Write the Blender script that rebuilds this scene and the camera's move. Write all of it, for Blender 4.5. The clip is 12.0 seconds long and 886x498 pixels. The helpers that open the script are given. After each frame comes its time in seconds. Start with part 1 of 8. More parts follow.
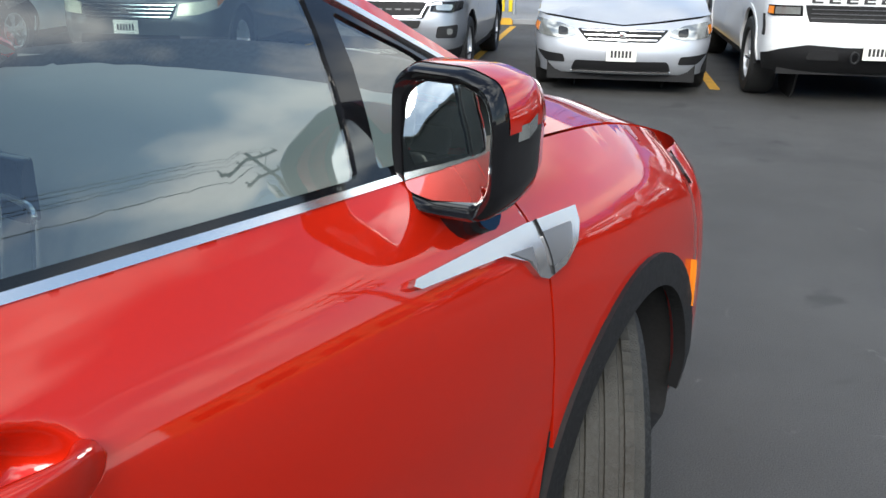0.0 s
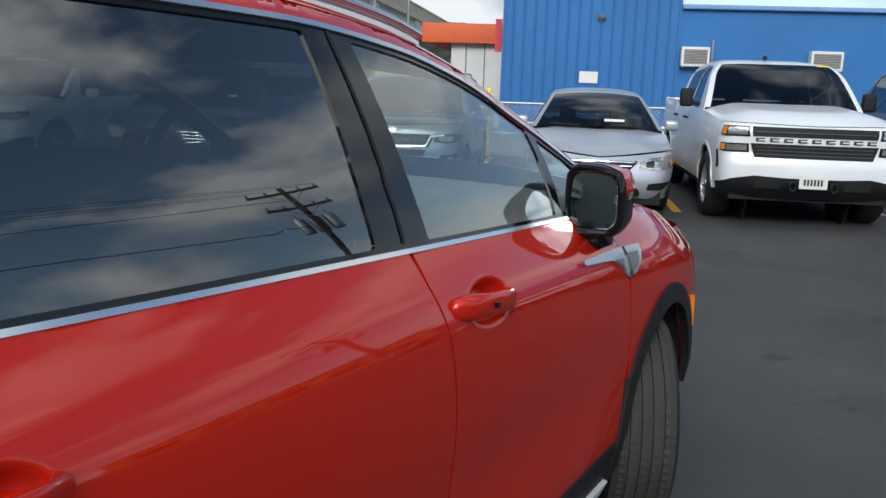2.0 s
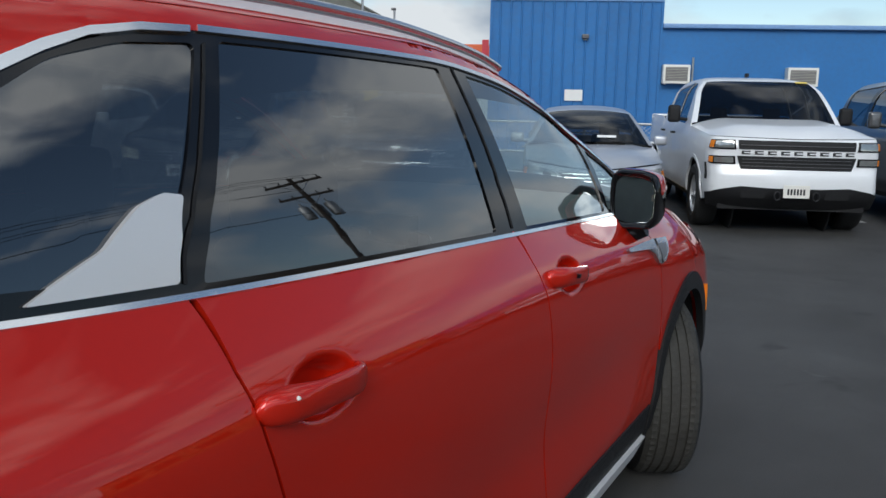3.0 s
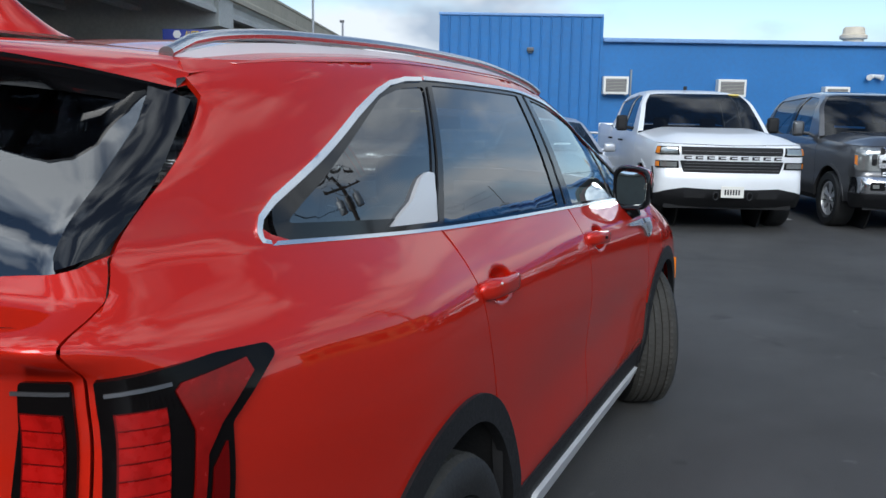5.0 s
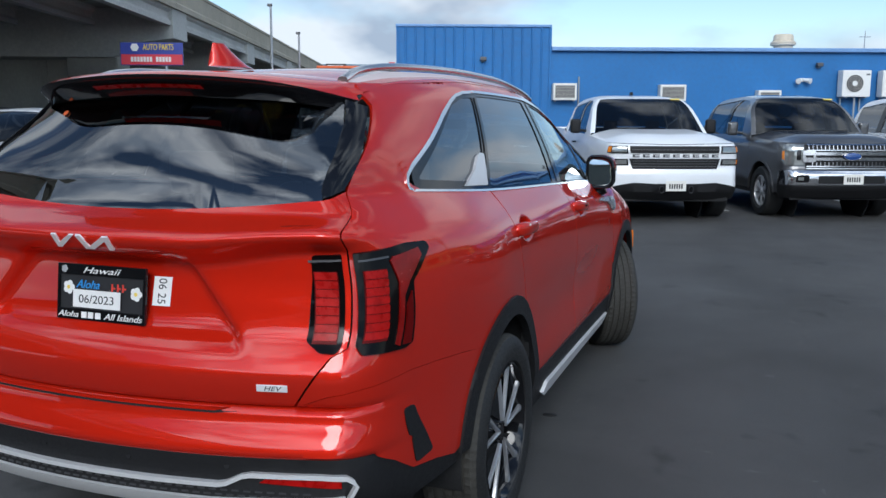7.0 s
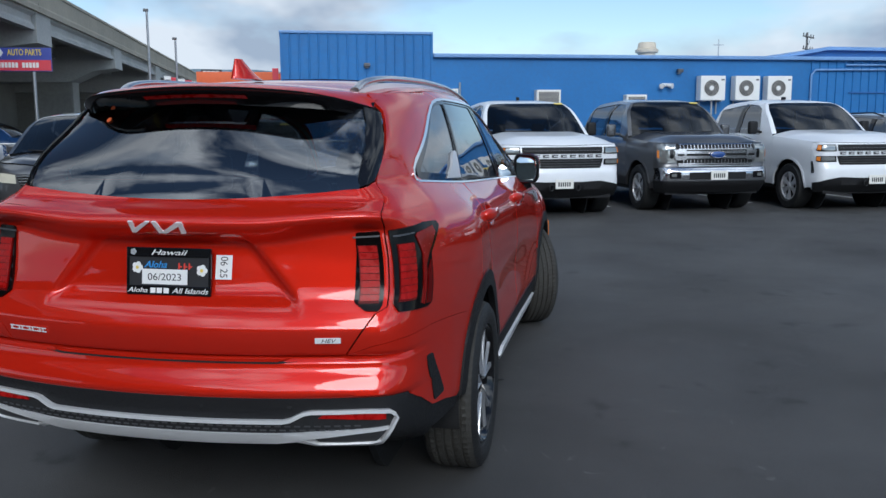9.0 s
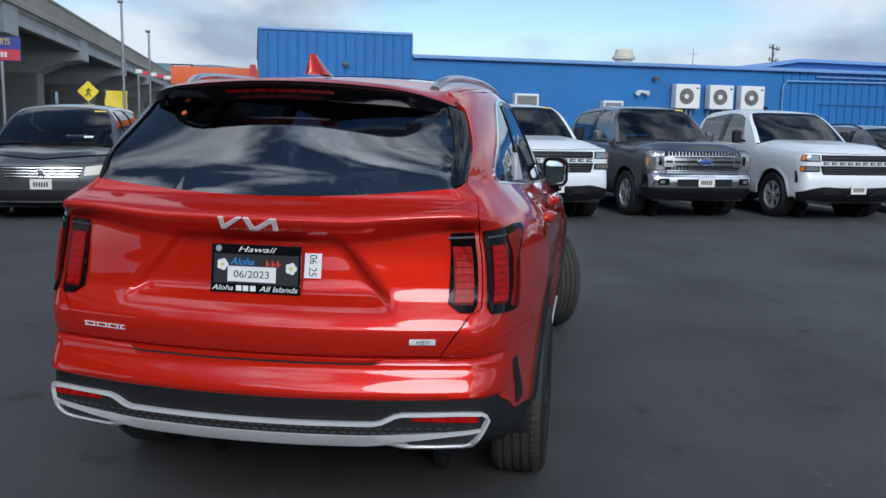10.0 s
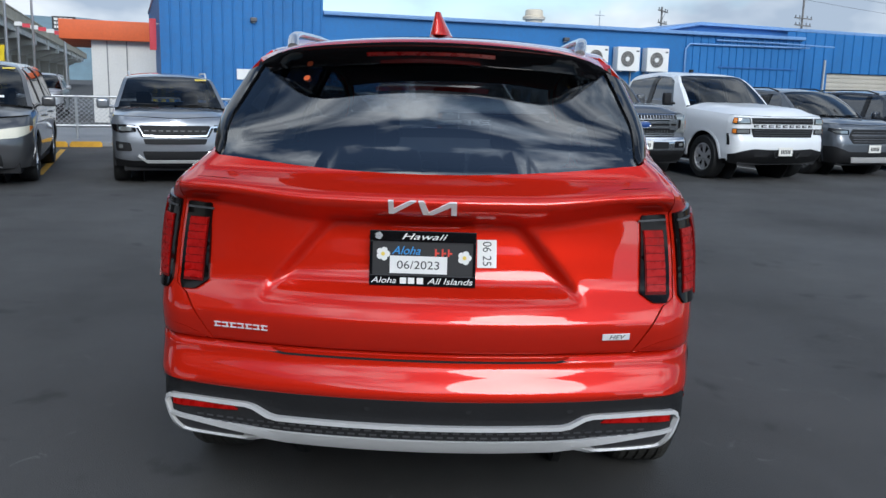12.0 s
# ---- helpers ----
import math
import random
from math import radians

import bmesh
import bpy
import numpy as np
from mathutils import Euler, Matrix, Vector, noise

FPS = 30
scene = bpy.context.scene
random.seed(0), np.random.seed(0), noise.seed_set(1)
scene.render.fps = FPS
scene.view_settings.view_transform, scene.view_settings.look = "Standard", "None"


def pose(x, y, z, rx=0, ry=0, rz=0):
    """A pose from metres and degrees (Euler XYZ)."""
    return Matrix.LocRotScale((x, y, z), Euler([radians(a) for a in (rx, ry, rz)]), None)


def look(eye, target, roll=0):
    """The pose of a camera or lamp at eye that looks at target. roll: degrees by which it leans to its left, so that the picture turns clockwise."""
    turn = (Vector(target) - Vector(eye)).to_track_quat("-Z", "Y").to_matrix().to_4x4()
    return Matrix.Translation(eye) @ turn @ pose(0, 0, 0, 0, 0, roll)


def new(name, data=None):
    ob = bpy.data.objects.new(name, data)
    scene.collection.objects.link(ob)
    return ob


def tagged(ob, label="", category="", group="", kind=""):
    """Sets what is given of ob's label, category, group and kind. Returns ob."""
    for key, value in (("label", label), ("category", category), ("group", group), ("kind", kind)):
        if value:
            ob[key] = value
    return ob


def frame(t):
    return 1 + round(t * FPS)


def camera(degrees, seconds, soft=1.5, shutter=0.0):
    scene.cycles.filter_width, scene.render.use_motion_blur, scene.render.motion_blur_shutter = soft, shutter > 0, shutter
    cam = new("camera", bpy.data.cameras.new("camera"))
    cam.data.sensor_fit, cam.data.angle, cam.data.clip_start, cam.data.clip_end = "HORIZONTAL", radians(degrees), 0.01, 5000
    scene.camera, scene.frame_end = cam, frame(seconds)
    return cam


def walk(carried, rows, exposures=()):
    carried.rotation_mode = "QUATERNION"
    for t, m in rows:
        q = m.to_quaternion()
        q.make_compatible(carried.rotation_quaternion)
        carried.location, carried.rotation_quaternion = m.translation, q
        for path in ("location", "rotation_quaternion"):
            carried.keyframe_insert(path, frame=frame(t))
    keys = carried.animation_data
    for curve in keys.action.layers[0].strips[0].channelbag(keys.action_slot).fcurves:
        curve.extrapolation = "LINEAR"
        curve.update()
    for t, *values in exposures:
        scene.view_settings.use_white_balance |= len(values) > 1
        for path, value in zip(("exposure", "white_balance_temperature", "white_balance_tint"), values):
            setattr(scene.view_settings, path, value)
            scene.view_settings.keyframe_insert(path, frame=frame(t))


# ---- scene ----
cam = camera(54.5, 12.0)
PATH = [
    (0, (1.452, 2.334, 1.449), (0.463, 3.94, 0.782), 0.6),
    (0.5, (1.528, 1.989, 1.48), (0.537, 3.64, 0.941), 1.2),
    (1, (1.624, 1.664, 1.502), (0.639, 3.342, 1.042), 1.4),
    (1.5, (1.62, 1.322, 1.513), (0.658, 3.019, 1.073), 1.4),
    (2, (1.658, 1.015, 1.513), (0.709, 2.734, 1.132), 1.9),
    (2.5, (1.72, 0.725, 1.533), (0.787, 2.459, 1.179), 1.6),
    (3, (1.653, 0.425, 1.518), (0.737, 2.171, 1.18), 1.2),
    (4.8, (1.656, -0.554, 1.523), (0.862, 1.254, 1.205), 1.1),
    (5, (1.664, -0.67, 1.535), (0.877, 1.141, 1.22), 1.1),
    (5.5, (1.725, -0.986, 1.531), (0.956, 0.835, 1.224), 1.3),
    (6, (1.698, -1.306, 1.538), (0.958, 0.529, 1.245), 1.3),
    (6.5, (1.693, -1.609, 1.538), (0.983, 0.238, 1.25), 0.8),
    (7, (1.773, -1.872, 1.509), (1.093, -0.015, 1.213), 0.2),
    (7.5, (1.705, -2.117, 1.511), (1.071, -0.242, 1.226), 0.5),
    (7.7, (1.653, -2.182, 1.502), (1.099, -0.281, 1.221), 0.7),
    (9.3, (1.422, -2.657, 1.501), (1.041, -0.715, 1.212), -0.1),
    (9.5, (1.305, -2.688, 1.511), (0.947, -0.742, 1.218), 0.2),
    (10, (1.078, -2.631, 1.494), (0.761, -0.677, 1.213), 1.1),
    (10.5, (0.842, -2.546, 1.508), (0.554, -0.587, 1.228), 1.8),
    (11, (0.519, -2.577, 1.513), (0.304, -0.613, 1.202), 2.5),
    (11.5, (0.299, -2.488, 1.495), (0.163, -0.522, 1.156), 2.3),
    (12, (0.128, -2.411, 1.506), (0.074, -0.445, 1.139), 1.5),
]
walk(cam, [(t, look(eye, target, roll)) for t, eye, target, roll in PATH],
     exposures=[(0, 2.02, 6750, 8), (0.5, 2.00, 6750, 8), (1.0, 1.88, 6750, 8), (1.5, 1.58, 6650, 8), (2.0, 1.12, 6500, 8), (2.5, 0.89, 6450, 8), (3.0, 0.86, 6400, 8), (5.0, 1.18, 6150, 8), (7.5, 1.08, 5950, 8), (9.5, 0.95, 5900, 8), (11.0, 1.09, 6050, 8), (12.0, 1.18, 6100, 8)])

# ---- world, sun, exposure ----
SUN_DIR = Vector((0.25, -0.78, 0.48)).normalized()
world = bpy.data.worlds.new("sky")
scene.world = world
world.use_nodes = True
wt = world.node_tree
wt.nodes.clear()


def link_chain(tree, a, out, b, inp):
    tree.links.new(a.outputs[out], b.inputs[inp])


CLOUD_AT = (0.3, 0.7, 0.2)


def sky_world():
    n = wt.nodes
    out, mixed = n.new("ShaderNodeOutputWorld"), n.new("ShaderNodeMixShader")
    sky = n.new("ShaderNodeTexSky")
    sky.sky_type, sky.sun_disc = "NISHITA", False
    sky.sun_elevation = math.asin(SUN_DIR.z)
    sky.sun_rotation = math.atan2(SUN_DIR.x, SUN_DIR.y)
    sky.dust_density, sky.ozone_density = 0.2, 2.0
    blue, cloud = n.new("ShaderNodeBackground"), n.new("ShaderNodeBackground")
    blue.inputs["Strength"].default_value = 0.06
    co, sep = n.new("ShaderNodeTexCoord"), n.new("ShaderNodeSeparateXYZ")
    link_chain(wt, co, "Generated", sep, 0)
    # heaps of cloud, flattened towards the horizon, with bright tops and grey feet
    flat = n.new("ShaderNodeMapping")
    flat.inputs["Scale"].default_value, flat.inputs["Location"].default_value = (1.0, 1.0, 2.0), CLOUD_AT
    link_chain(wt, co, "Generated", flat, 0)
    raised = n.new("ShaderNodeVectorMath")
    raised.operation, raised.inputs[1].default_value = "ADD", (0.0, -0.05, 0.11)
    link_chain(wt, flat, 0, raised, 0)
    big, above, small = (n.new("ShaderNodeTexNoise") for _ in range(3))
    for tex, size, detail in ((big, 2.3, 6.0), (above, 2.3, 3.0), (small, 5.5, 4.0)):
        tex.inputs["Scale"].default_value, tex.inputs["Detail"].default_value = size, detail
        tex.inputs["Roughness"].default_value, tex.inputs["Distortion"].default_value = 0.52, 0.12
        link_chain(wt, raised if tex is above else flat, 0, tex, "Vector")
    cover, shade = n.new("ShaderNodeValToRGB"), n.new("ShaderNodeValToRGB")
    cover.color_ramp.elements[0].position, cover.color_ramp.elements[1].position = 0.43, 0.56
    shade.color_ramp.elements[0].position, shade.color_ramp.elements[1].position = 0.36, 0.60
    shade.color_ramp.elements[0].color, shade.color_ramp.elements[1].color = (0.46, 0.54, 0.65, 1), (0.92, 0.96, 1.0, 1)
    # a white bank over the horizon, clear blue above it, broken cloud overhead
    bank, total = n.new("ShaderNodeValToRGB"), n.new("ShaderNodeMath")
    stops = bank.color_ramp.elements
    stops[0].position, stops[0].color = 0.0, (0.64, 0.64, 0.64, 1)
    stops[1].position, stops[1].color = 1.0, (0.45, 0.45, 0.45, 1)
    for at, value in ((0.065, 0.60), (0.118, 0.42), (0.20, 0.45), (0.30, 0.52), (0.45, 0.50), (0.70, 0.46)):
        stops.new(at).color = (value, value, value, 1)
    link_chain(wt, sep, "Z", bank, "Fac")
    shift = n.new("ShaderNodeMath")
    shift.operation, shift.inputs[1].default_value = "SUBTRACT", 0.5
    link_chain(wt, bank, 0, shift, 0)
    link_chain(wt, big, "Fac", total, 0)
    link_chain(wt, shift, 0, total, 1)
    link_chain(wt, total, 0, cover, "Fac")
    slope, tone = n.new("ShaderNodeMath"), n.new("ShaderNodeMath")
    slope.operation, tone.operation, tone.inputs[1].default_value = "SUBTRACT", "MULTIPLY_ADD", 0.9
    link_chain(wt, big, "Fac", slope, 0)
    link_chain(wt, above, "Fac", slope, 1)
    link_chain(wt, slope, 0, tone, 0)
    link_chain(wt, small, "Fac", tone, 2)
    low = n.new("ShaderNodeMath")
    low.operation, low.inputs[1].default_value = "MULTIPLY_ADD", 0.75
    link_chain(wt, shift, 0, low, 0)
    link_chain(wt, tone, 0, low, 2)
    link_chain(wt, low, 0, shade, "Fac")
    link_chain(wt, sky, 0, blue, "Color")
    link_chain(wt, shade, 0, cloud, "Color")
    # clouds brighten softly towards the veiled sun behind them
    dot, glow, lit = n.new("ShaderNodeVectorMath"), n.new("ShaderNodeMapRange"), n.new("ShaderNodeMath")
    dot.operation, dot.inputs[1].default_value = "DOT_PRODUCT", SUN_DIR
    link_chain(wt, co, "Generated", dot, 0)
    glow.inputs["From Min"].default_value, glow.inputs["From Max"].default_value = -0.4, 1.0
    lit.operation, lit.inputs[1].default_value = "POWER", 2.0
    link_chain(wt, dot, "Value", glow, 0)
    link_chain(wt, glow, 0, lit, 0)
    gain = n.new("ShaderNodeMath")
    gain.operation, gain.inputs[1].default_value, gain.inputs[2].default_value = "MULTIPLY_ADD", 1.15, 0.44
    link_chain(wt, lit, 0, gain, 0)
    link_chain(wt, gain, 0, cloud, "Strength")
    link_chain(wt, cover, 0, mixed, 0)
    link_chain(wt, blue, 0, mixed, 1)
    link_chain(wt, cloud, 0, mixed, 2)
    link_chain(wt, mixed, 0, out, 0)


sky_world()
sun = new("sun", bpy.data.lights.new("sun", "SUN"))
sun.data.energy, sun.data.angle, sun.data.color = 0.80, radians(26), (1.0, 0.96, 0.90)
sun.matrix_world = look(SUN_DIR * 50, (0, 0, 0))
scene.view_settings.exposure = 0.0

# ---- materials ----
MATS = {}


def mat(name, color, rough=0.5, metal=0.0, vary=0.12, scale=6.0, bump=0.0, bump_scale=80.0, coat=0.0, piece=0.0, spec=0.5, fine=None):
    """A surface whose colour drifts at two scales, with grain in its roughness and relief."""
    if name in MATS:
        return MATS[name]
    m = MATS[name] = bpy.data.materials.new(name)
    m.use_nodes = True
    t = m.node_tree
    p = t.nodes["Principled BSDF"]
    p.inputs["Roughness"].default_value, p.inputs["Metallic"].default_value = rough, metal
    p.inputs["Coat Weight"].default_value, p.inputs["Coat Roughness"].default_value = coat, 0.03
    p.inputs["Specular IOR Level"].default_value = spec
    p.inputs["Base Color"].default_value = (*color, 1)
    co = t.nodes.new("ShaderNodeTexCoord")
    if vary > 0 or piece > 0:
        a, b = t.nodes.new("ShaderNodeTexNoise"), t.nodes.new("ShaderNodeTexNoise")
        a.inputs["Scale"].default_value, a.inputs["Detail"].default_value = scale, 3.0
        b.inputs["Scale"].default_value, b.inputs["Detail"].default_value = fine or scale * 14, 4.0
        add, rng, hsv = t.nodes.new("ShaderNodeMath"), t.nodes.new("ShaderNodeMapRange"), t.nodes.new("ShaderNodeHueSaturation")
        for tex in (a, b):
            link_chain(t, co, "Object", tex, "Vector")
        link_chain(t, a, "Fac", add, 0)
        link_chain(t, b, "Fac", add, 1)
        rng.inputs["From Min"].default_value, rng.inputs["From Max"].default_value = 0.6, 1.4
        rng.inputs["To Min"].default_value, rng.inputs["To Max"].default_value = 1 - vary, 1 + vary
        link_chain(t, add, 0, rng, 0)
        last = rng
        if piece > 0:
            info, pr, mul = t.nodes.new("ShaderNodeObjectInfo"), t.nodes.new("ShaderNodeMapRange"), t.nodes.new("ShaderNodeMath")
            pr.inputs["To Min"].default_value, pr.inputs["To Max"].default_value = 1 - piece, 1 + piece
            mul.operation = "MULTIPLY"
            link_chain(t, info, "Random", pr, 0)
            link_chain(t, rng, 0, mul, 0)
            link_chain(t, pr, 0, mul, 1)
            last = mul
        hsv.inputs["Color"].default_value = (*color, 1)
        link_chain(t, last, 0, hsv, "Value")
        link_chain(t, hsv, 0, p, "Base Color")
        rr = t.nodes.new("ShaderNodeMapRange")
        rr.inputs["From Min"].default_value, rr.inputs["From Max"].default_value = 0.3, 0.7
        rr.inputs["To Min"].default_value, rr.inputs["To Max"].default_value = max(rough * (1 - vary), 0.0), min(rough * (1 + vary), 1.0)
        link_chain(t, b, "Fac", rr, 0)
        link_chain(t, rr, 0, p, "Roughness")
    if bump > 0:
        tex, bm = t.nodes.new("ShaderNodeTexNoise"), t.nodes.new("ShaderNodeBump")
        tex.inputs["Scale"].default_value, tex.inputs["Detail"].default_value = bump_scale, 4.0
        bm.inputs["Strength"].default_value, bm.inputs["Distance"].default_value = bump, 0.01
        link_chain(t, co, "Object", tex, "Vector")
        link_chain(t, tex, "Fac", bm, "Height")
        link_chain(t, bm, 0, p, "Normal")
    return m


def glass(name, tint, base=0.08):
    """Thin tinted window glass: clear through, mirror-like at a slant."""
    if name in MATS:
        return MATS[name]
    m = MATS[name] = bpy.data.materials.new(name)
    m.use_nodes = True
    t = m.node_tree
    t.nodes.clear()
    out, mix = t.nodes.new("ShaderNodeOutputMaterial"), t.nodes.new("ShaderNodeMixShader")
    tr, gl, fr = t.nodes.new("ShaderNodeBsdfTransparent"), t.nodes.new("ShaderNodeBsdfGlossy"), t.nodes.new("ShaderNodeLayerWeight")
    fr.inputs["Blend"].default_value = 0.5
    power, scale = t.nodes.new("ShaderNodeMath"), t.nodes.new("ShaderNodeMapRange")
    power.operation, power.inputs[1].default_value = "POWER", 4.0
    scale.inputs["To Min"].default_value, scale.inputs["To Max"].default_value = base, 1.0
    tr.inputs["Color"].default_value = (*tint, 1)
    gl.inputs["Roughness"].default_value = 0.015
    link_chain(t, fr, "Facing", power, 0)
    link_chain(t, power, 0, scale, 0)
    link_chain(t, scale, 0, mix, 0)
    link_chain(t, tr, 0, mix, 1)
    link_chain(t, gl, 0, mix, 2)
    link_chain(t, mix, 0, out, 0)
    return m


RED = mat("red_paint", (0.55, 0.016, 0.005), 0.45, 0.35, vary=0.04, scale=2, coat=1.0, fine=900, spec=0.0)
RED.node_tree.nodes["Principled BSDF"].inputs["Coat IOR"].default_value = 1.54
BLACK_GLOSS = mat("gloss_black", (0.006, 0.006, 0.007), 0.07, vary=0.05, spec=0.42)
BLACK_PLASTIC = mat("black_plastic", (0.010, 0.010, 0.011), 0.6, vary=0.15, spec=0.3, bump=0.15, bump_scale=900)
DARK_INSIDE = mat("dark_inside", (0.010, 0.010, 0.011), 0.9, vary=0.1)
CHROME = mat("satin_chrome", (0.82, 0.82, 0.82), 0.17, 0.95, vary=0.02, fine=600)
SILVER = mat("silver_trim", (0.74, 0.73, 0.72), 0.32, 0.35, vary=0.02, fine=600)
RUBBER = mat("tyre_rubber", (0.011, 0.011, 0.011), 0.62, vary=0.25, scale=9, bump=0.1, bump_scale=300)
TREAD = mat("dusty_tread", (0.036, 0.034, 0.029), 0.85, vary=0.3, scale=12, bump=0.35, bump_scale=260, fine=120)
GLASS_CLEAR = glass("clear_glass", (0.76, 0.87, 0.84), 0.19)
GLASS_SCREEN = glass("windscreen_glass", (0.13, 0.15, 0.17), 0.05)
GLASS_DARK = glass("tinted_glass", (0.10, 0.105, 0.11), 0.195)
GLASS_REAR = glass("rear_glass", (0.10, 0.11, 0.13), 0.165)
LAMP_RED = mat("red_lens", (0.34, 0.003, 0.002), 0.3, vary=0.35, scale=14, fine=50, spec=0.2)
LAMP_WING = mat("shaded_red_lens", (0.20, 0.003, 0.002), 0.22, vary=0.3, scale=14, fine=50, spec=0.3)
SMOKED = mat("smoked_lens", (0.004, 0.003, 0.003), 0.10, vary=0.05, spec=0.16)
LAMP_DEEP = mat("dark_red_lens", (0.11, 0.001, 0.001), 0.3, vary=0.05, spec=0.15)
FABRIC = mat("seat_leather", (0.06, 0.06, 0.062), 0.55, vary=0.08, scale=3, fine=9)
GREY_TRIM = mat("grey_interior", (0.15, 0.148, 0.145), 0.6, vary=0.1)


def asphalt():
    """Sealed tarmac: aggregate, broad worn patches, darker drips and pale scuffs."""
    m = MATS["asphalt"] = bpy.data.materials.new("asphalt")
    m.use_nodes = True
    t = m.node_tree
    p = t.nodes["Principled BSDF"]
    p.inputs["Specular IOR Level"].default_value = 0.25
    co = t.nodes.new("ShaderNodeTexCoord")

    def noise(scale, detail, rough=0.55, stretch=None, warp=0.0):
        tex = t.nodes.new("ShaderNodeTexNoise")
        tex.inputs["Scale"].default_value, tex.inputs["Detail"].default_value = scale, detail
        tex.inputs["Roughness"].default_value, tex.inputs["Distortion"].default_value = rough, warp
        src = co
        if stretch:
            src = t.nodes.new("ShaderNodeMapping")
            src.inputs["Scale"].default_value = stretch
            src.inputs["Rotation"].default_value = (0, 0, radians(24))
            link_chain(t, co, "Object", src, 0)
            link_chain(t, src, 0, tex, "Vector")
        else:
            link_chain(t, co, "Object", tex, "Vector")
        return tex

    def spread(tex, a, b, lo, hi):
        r = t.nodes.new("ShaderNodeMapRange")
        r.inputs["From Min"].default_value, r.inputs["From Max"].default_value = a, b
        r.inputs["To Min"].default_value, r.inputs["To Max"].default_value = lo, hi
        link_chain(t, tex, "Fac", r, 0)
        return r

    def times(a, b):
        k = t.nodes.new("ShaderNodeMath")
        k.operation = "MULTIPLY"
        link_chain(t, a, 0, k, 0)
        link_chain(t, b, 0, k, 1)
        return k

    grain = spread(noise(230, 2), 0.3, 0.7, 0.55, 1.5)
    broad = spread(noise(0.45, 5, 0.6, warp=0.6), 0.33, 0.68, 0.80, 1.22)
    streak = spread(noise(0.7, 4, 0.6, (1.0, 0.22, 1.0)), 0.42, 0.70, 0.95, 1.16)
    drips = spread(noise(2.3, 3, 0.5), 0.64, 0.70, 1.0, 0.66)
    scuffs = spread(noise(5.5, 3, 0.65, warp=1.0), 0.665, 0.73, 1.0, 1.5)
    value = times(times(times(grain, broad), times(streak, drips)), scuffs)
    hsv = t.nodes.new("ShaderNodeHueSaturation")
    hsv.inputs["Color"].default_value = (0.072, 0.070, 0.068, 1)
    link_chain(t, value, 0, hsv, "Value")
    link_chain(t, hsv, 0, p, "Base Color")
    link_chain(t, spread(noise(0.6, 4), 0.35, 0.65, 0.66, 0.84), 0, p, "Roughness")
    bump = t.nodes.new("ShaderNodeBump")
    bump.inputs["Strength"].default_value, bump.inputs["Distance"].default_value = 0.7, 0.008
    link_chain(t, noise(170, 4), "Fac", bump, "Height")
    link_chain(t, bump, 0, p, "Normal")
    return m


ASPHALT = asphalt()
BLUE_PAINT = mat("blue_paint", (0.017, 0.142, 0.38), 0.6, vary=0.14, scale=0.6, bump=0.05, bump_scale=30)
ORANGE_PAINT = mat("orange_paint", (0.72, 0.13, 0.035), 0.6, vary=0.1, scale=0.8)
WHITE_WALL = mat("white_wall", (0.72, 0.71, 0.68), 0.7, vary=0.08, scale=1.2)
CONCRETE = mat("concrete", (0.33, 0.31, 0.27), 0.85, vary=0.22, scale=0.35, bump=0.3, bump_scale=8)
YELLOW = mat("yellow_line", (0.62, 0.33, 0.03), 0.75, vary=0.3, scale=5, fine=90)
WHITE_PAINT = mat("white_car_paint", (0.74, 0.75, 0.76), 0.35, vary=0.03, coat=0.6)
SILVER_PAINT = mat("silver_car_paint", (0.46, 0.48, 0.52), 0.35, 0.45, vary=0.04, coat=0.5)
GREY_PAINT = mat("grey_car_paint", (0.085, 0.085, 0.088), 0.3, 0.5, vary=0.05, coat=1.0)
DARK_PAINT = mat("dark_car_paint", (0.035, 0.040, 0.050), 0.25, 0.4, vary=0.05, coat=1.0)
CREAM_LENS = mat("clouded_lens", (0.62, 0.58, 0.46), 0.2, 0.1, vary=0.1, coat=0.6)
AMBER = mat("amber_lens", (0.75, 0.22, 0.02), 0.15, vary=0.05, coat=1.0)
LENS = mat("clear_lens", (0.30, 0.31, 0.30), 0.10, 0.6, vary=0.2, scale=22, coat=1.0)
WHITE_PLASTIC = mat("white_plastic", (0.74, 0.72, 0.66), 0.5, vary=0.08)
STEEL = mat("galvanised_steel", (0.42, 0.43, 0.44), 0.45, 0.8, vary=0.12, scale=8)
WOOD_POLE = mat("pole_wood", (0.06, 0.045, 0.035), 0.85, vary=0.25, scale=3, bump=0.4, bump_scale=40)
TRIM_SILVER = mat("trim_silver", (0.60, 0.60, 0.61), 0.22, 0.9, vary=0.03, fine=600)
# darker trim grey that paints the shade of hollows
TRIM_SHADE = mat("shaded_trim", (0.24, 0.24, 0.25), 0.35, 0.6, vary=0.03, fine=600)
SATIN = mat("satin_bumper_trim", (0.78, 0.775, 0.77), 0.33, 0.4, vary=0.04, scale=3, fine=700)
BUMPER_CHROME = mat("bumper_chrome", (0.50, 0.50, 0.51), 0.16, 1.0, vary=0.05, fine=300)
ALLOY = mat("alloy_rim", (0.60, 0.60, 0.61), 0.3, 0.45, vary=0.04, fine=400)
# pole wood paled to grey, distance haze put into its colour
HAZY_WOOD = mat("hazy_pole_wood", (0.17, 0.165, 0.16), 0.85, vary=0.2, scale=3)
BADGE = mat("satin_badge", (0.84, 0.83, 0.82), 0.32, 0.2, vary=0.02, fine=600, coat=0.6)
MIRROR = mat("mirror_silver", (0.66, 0.70, 0.70), 0.01, 1.0, vary=0)

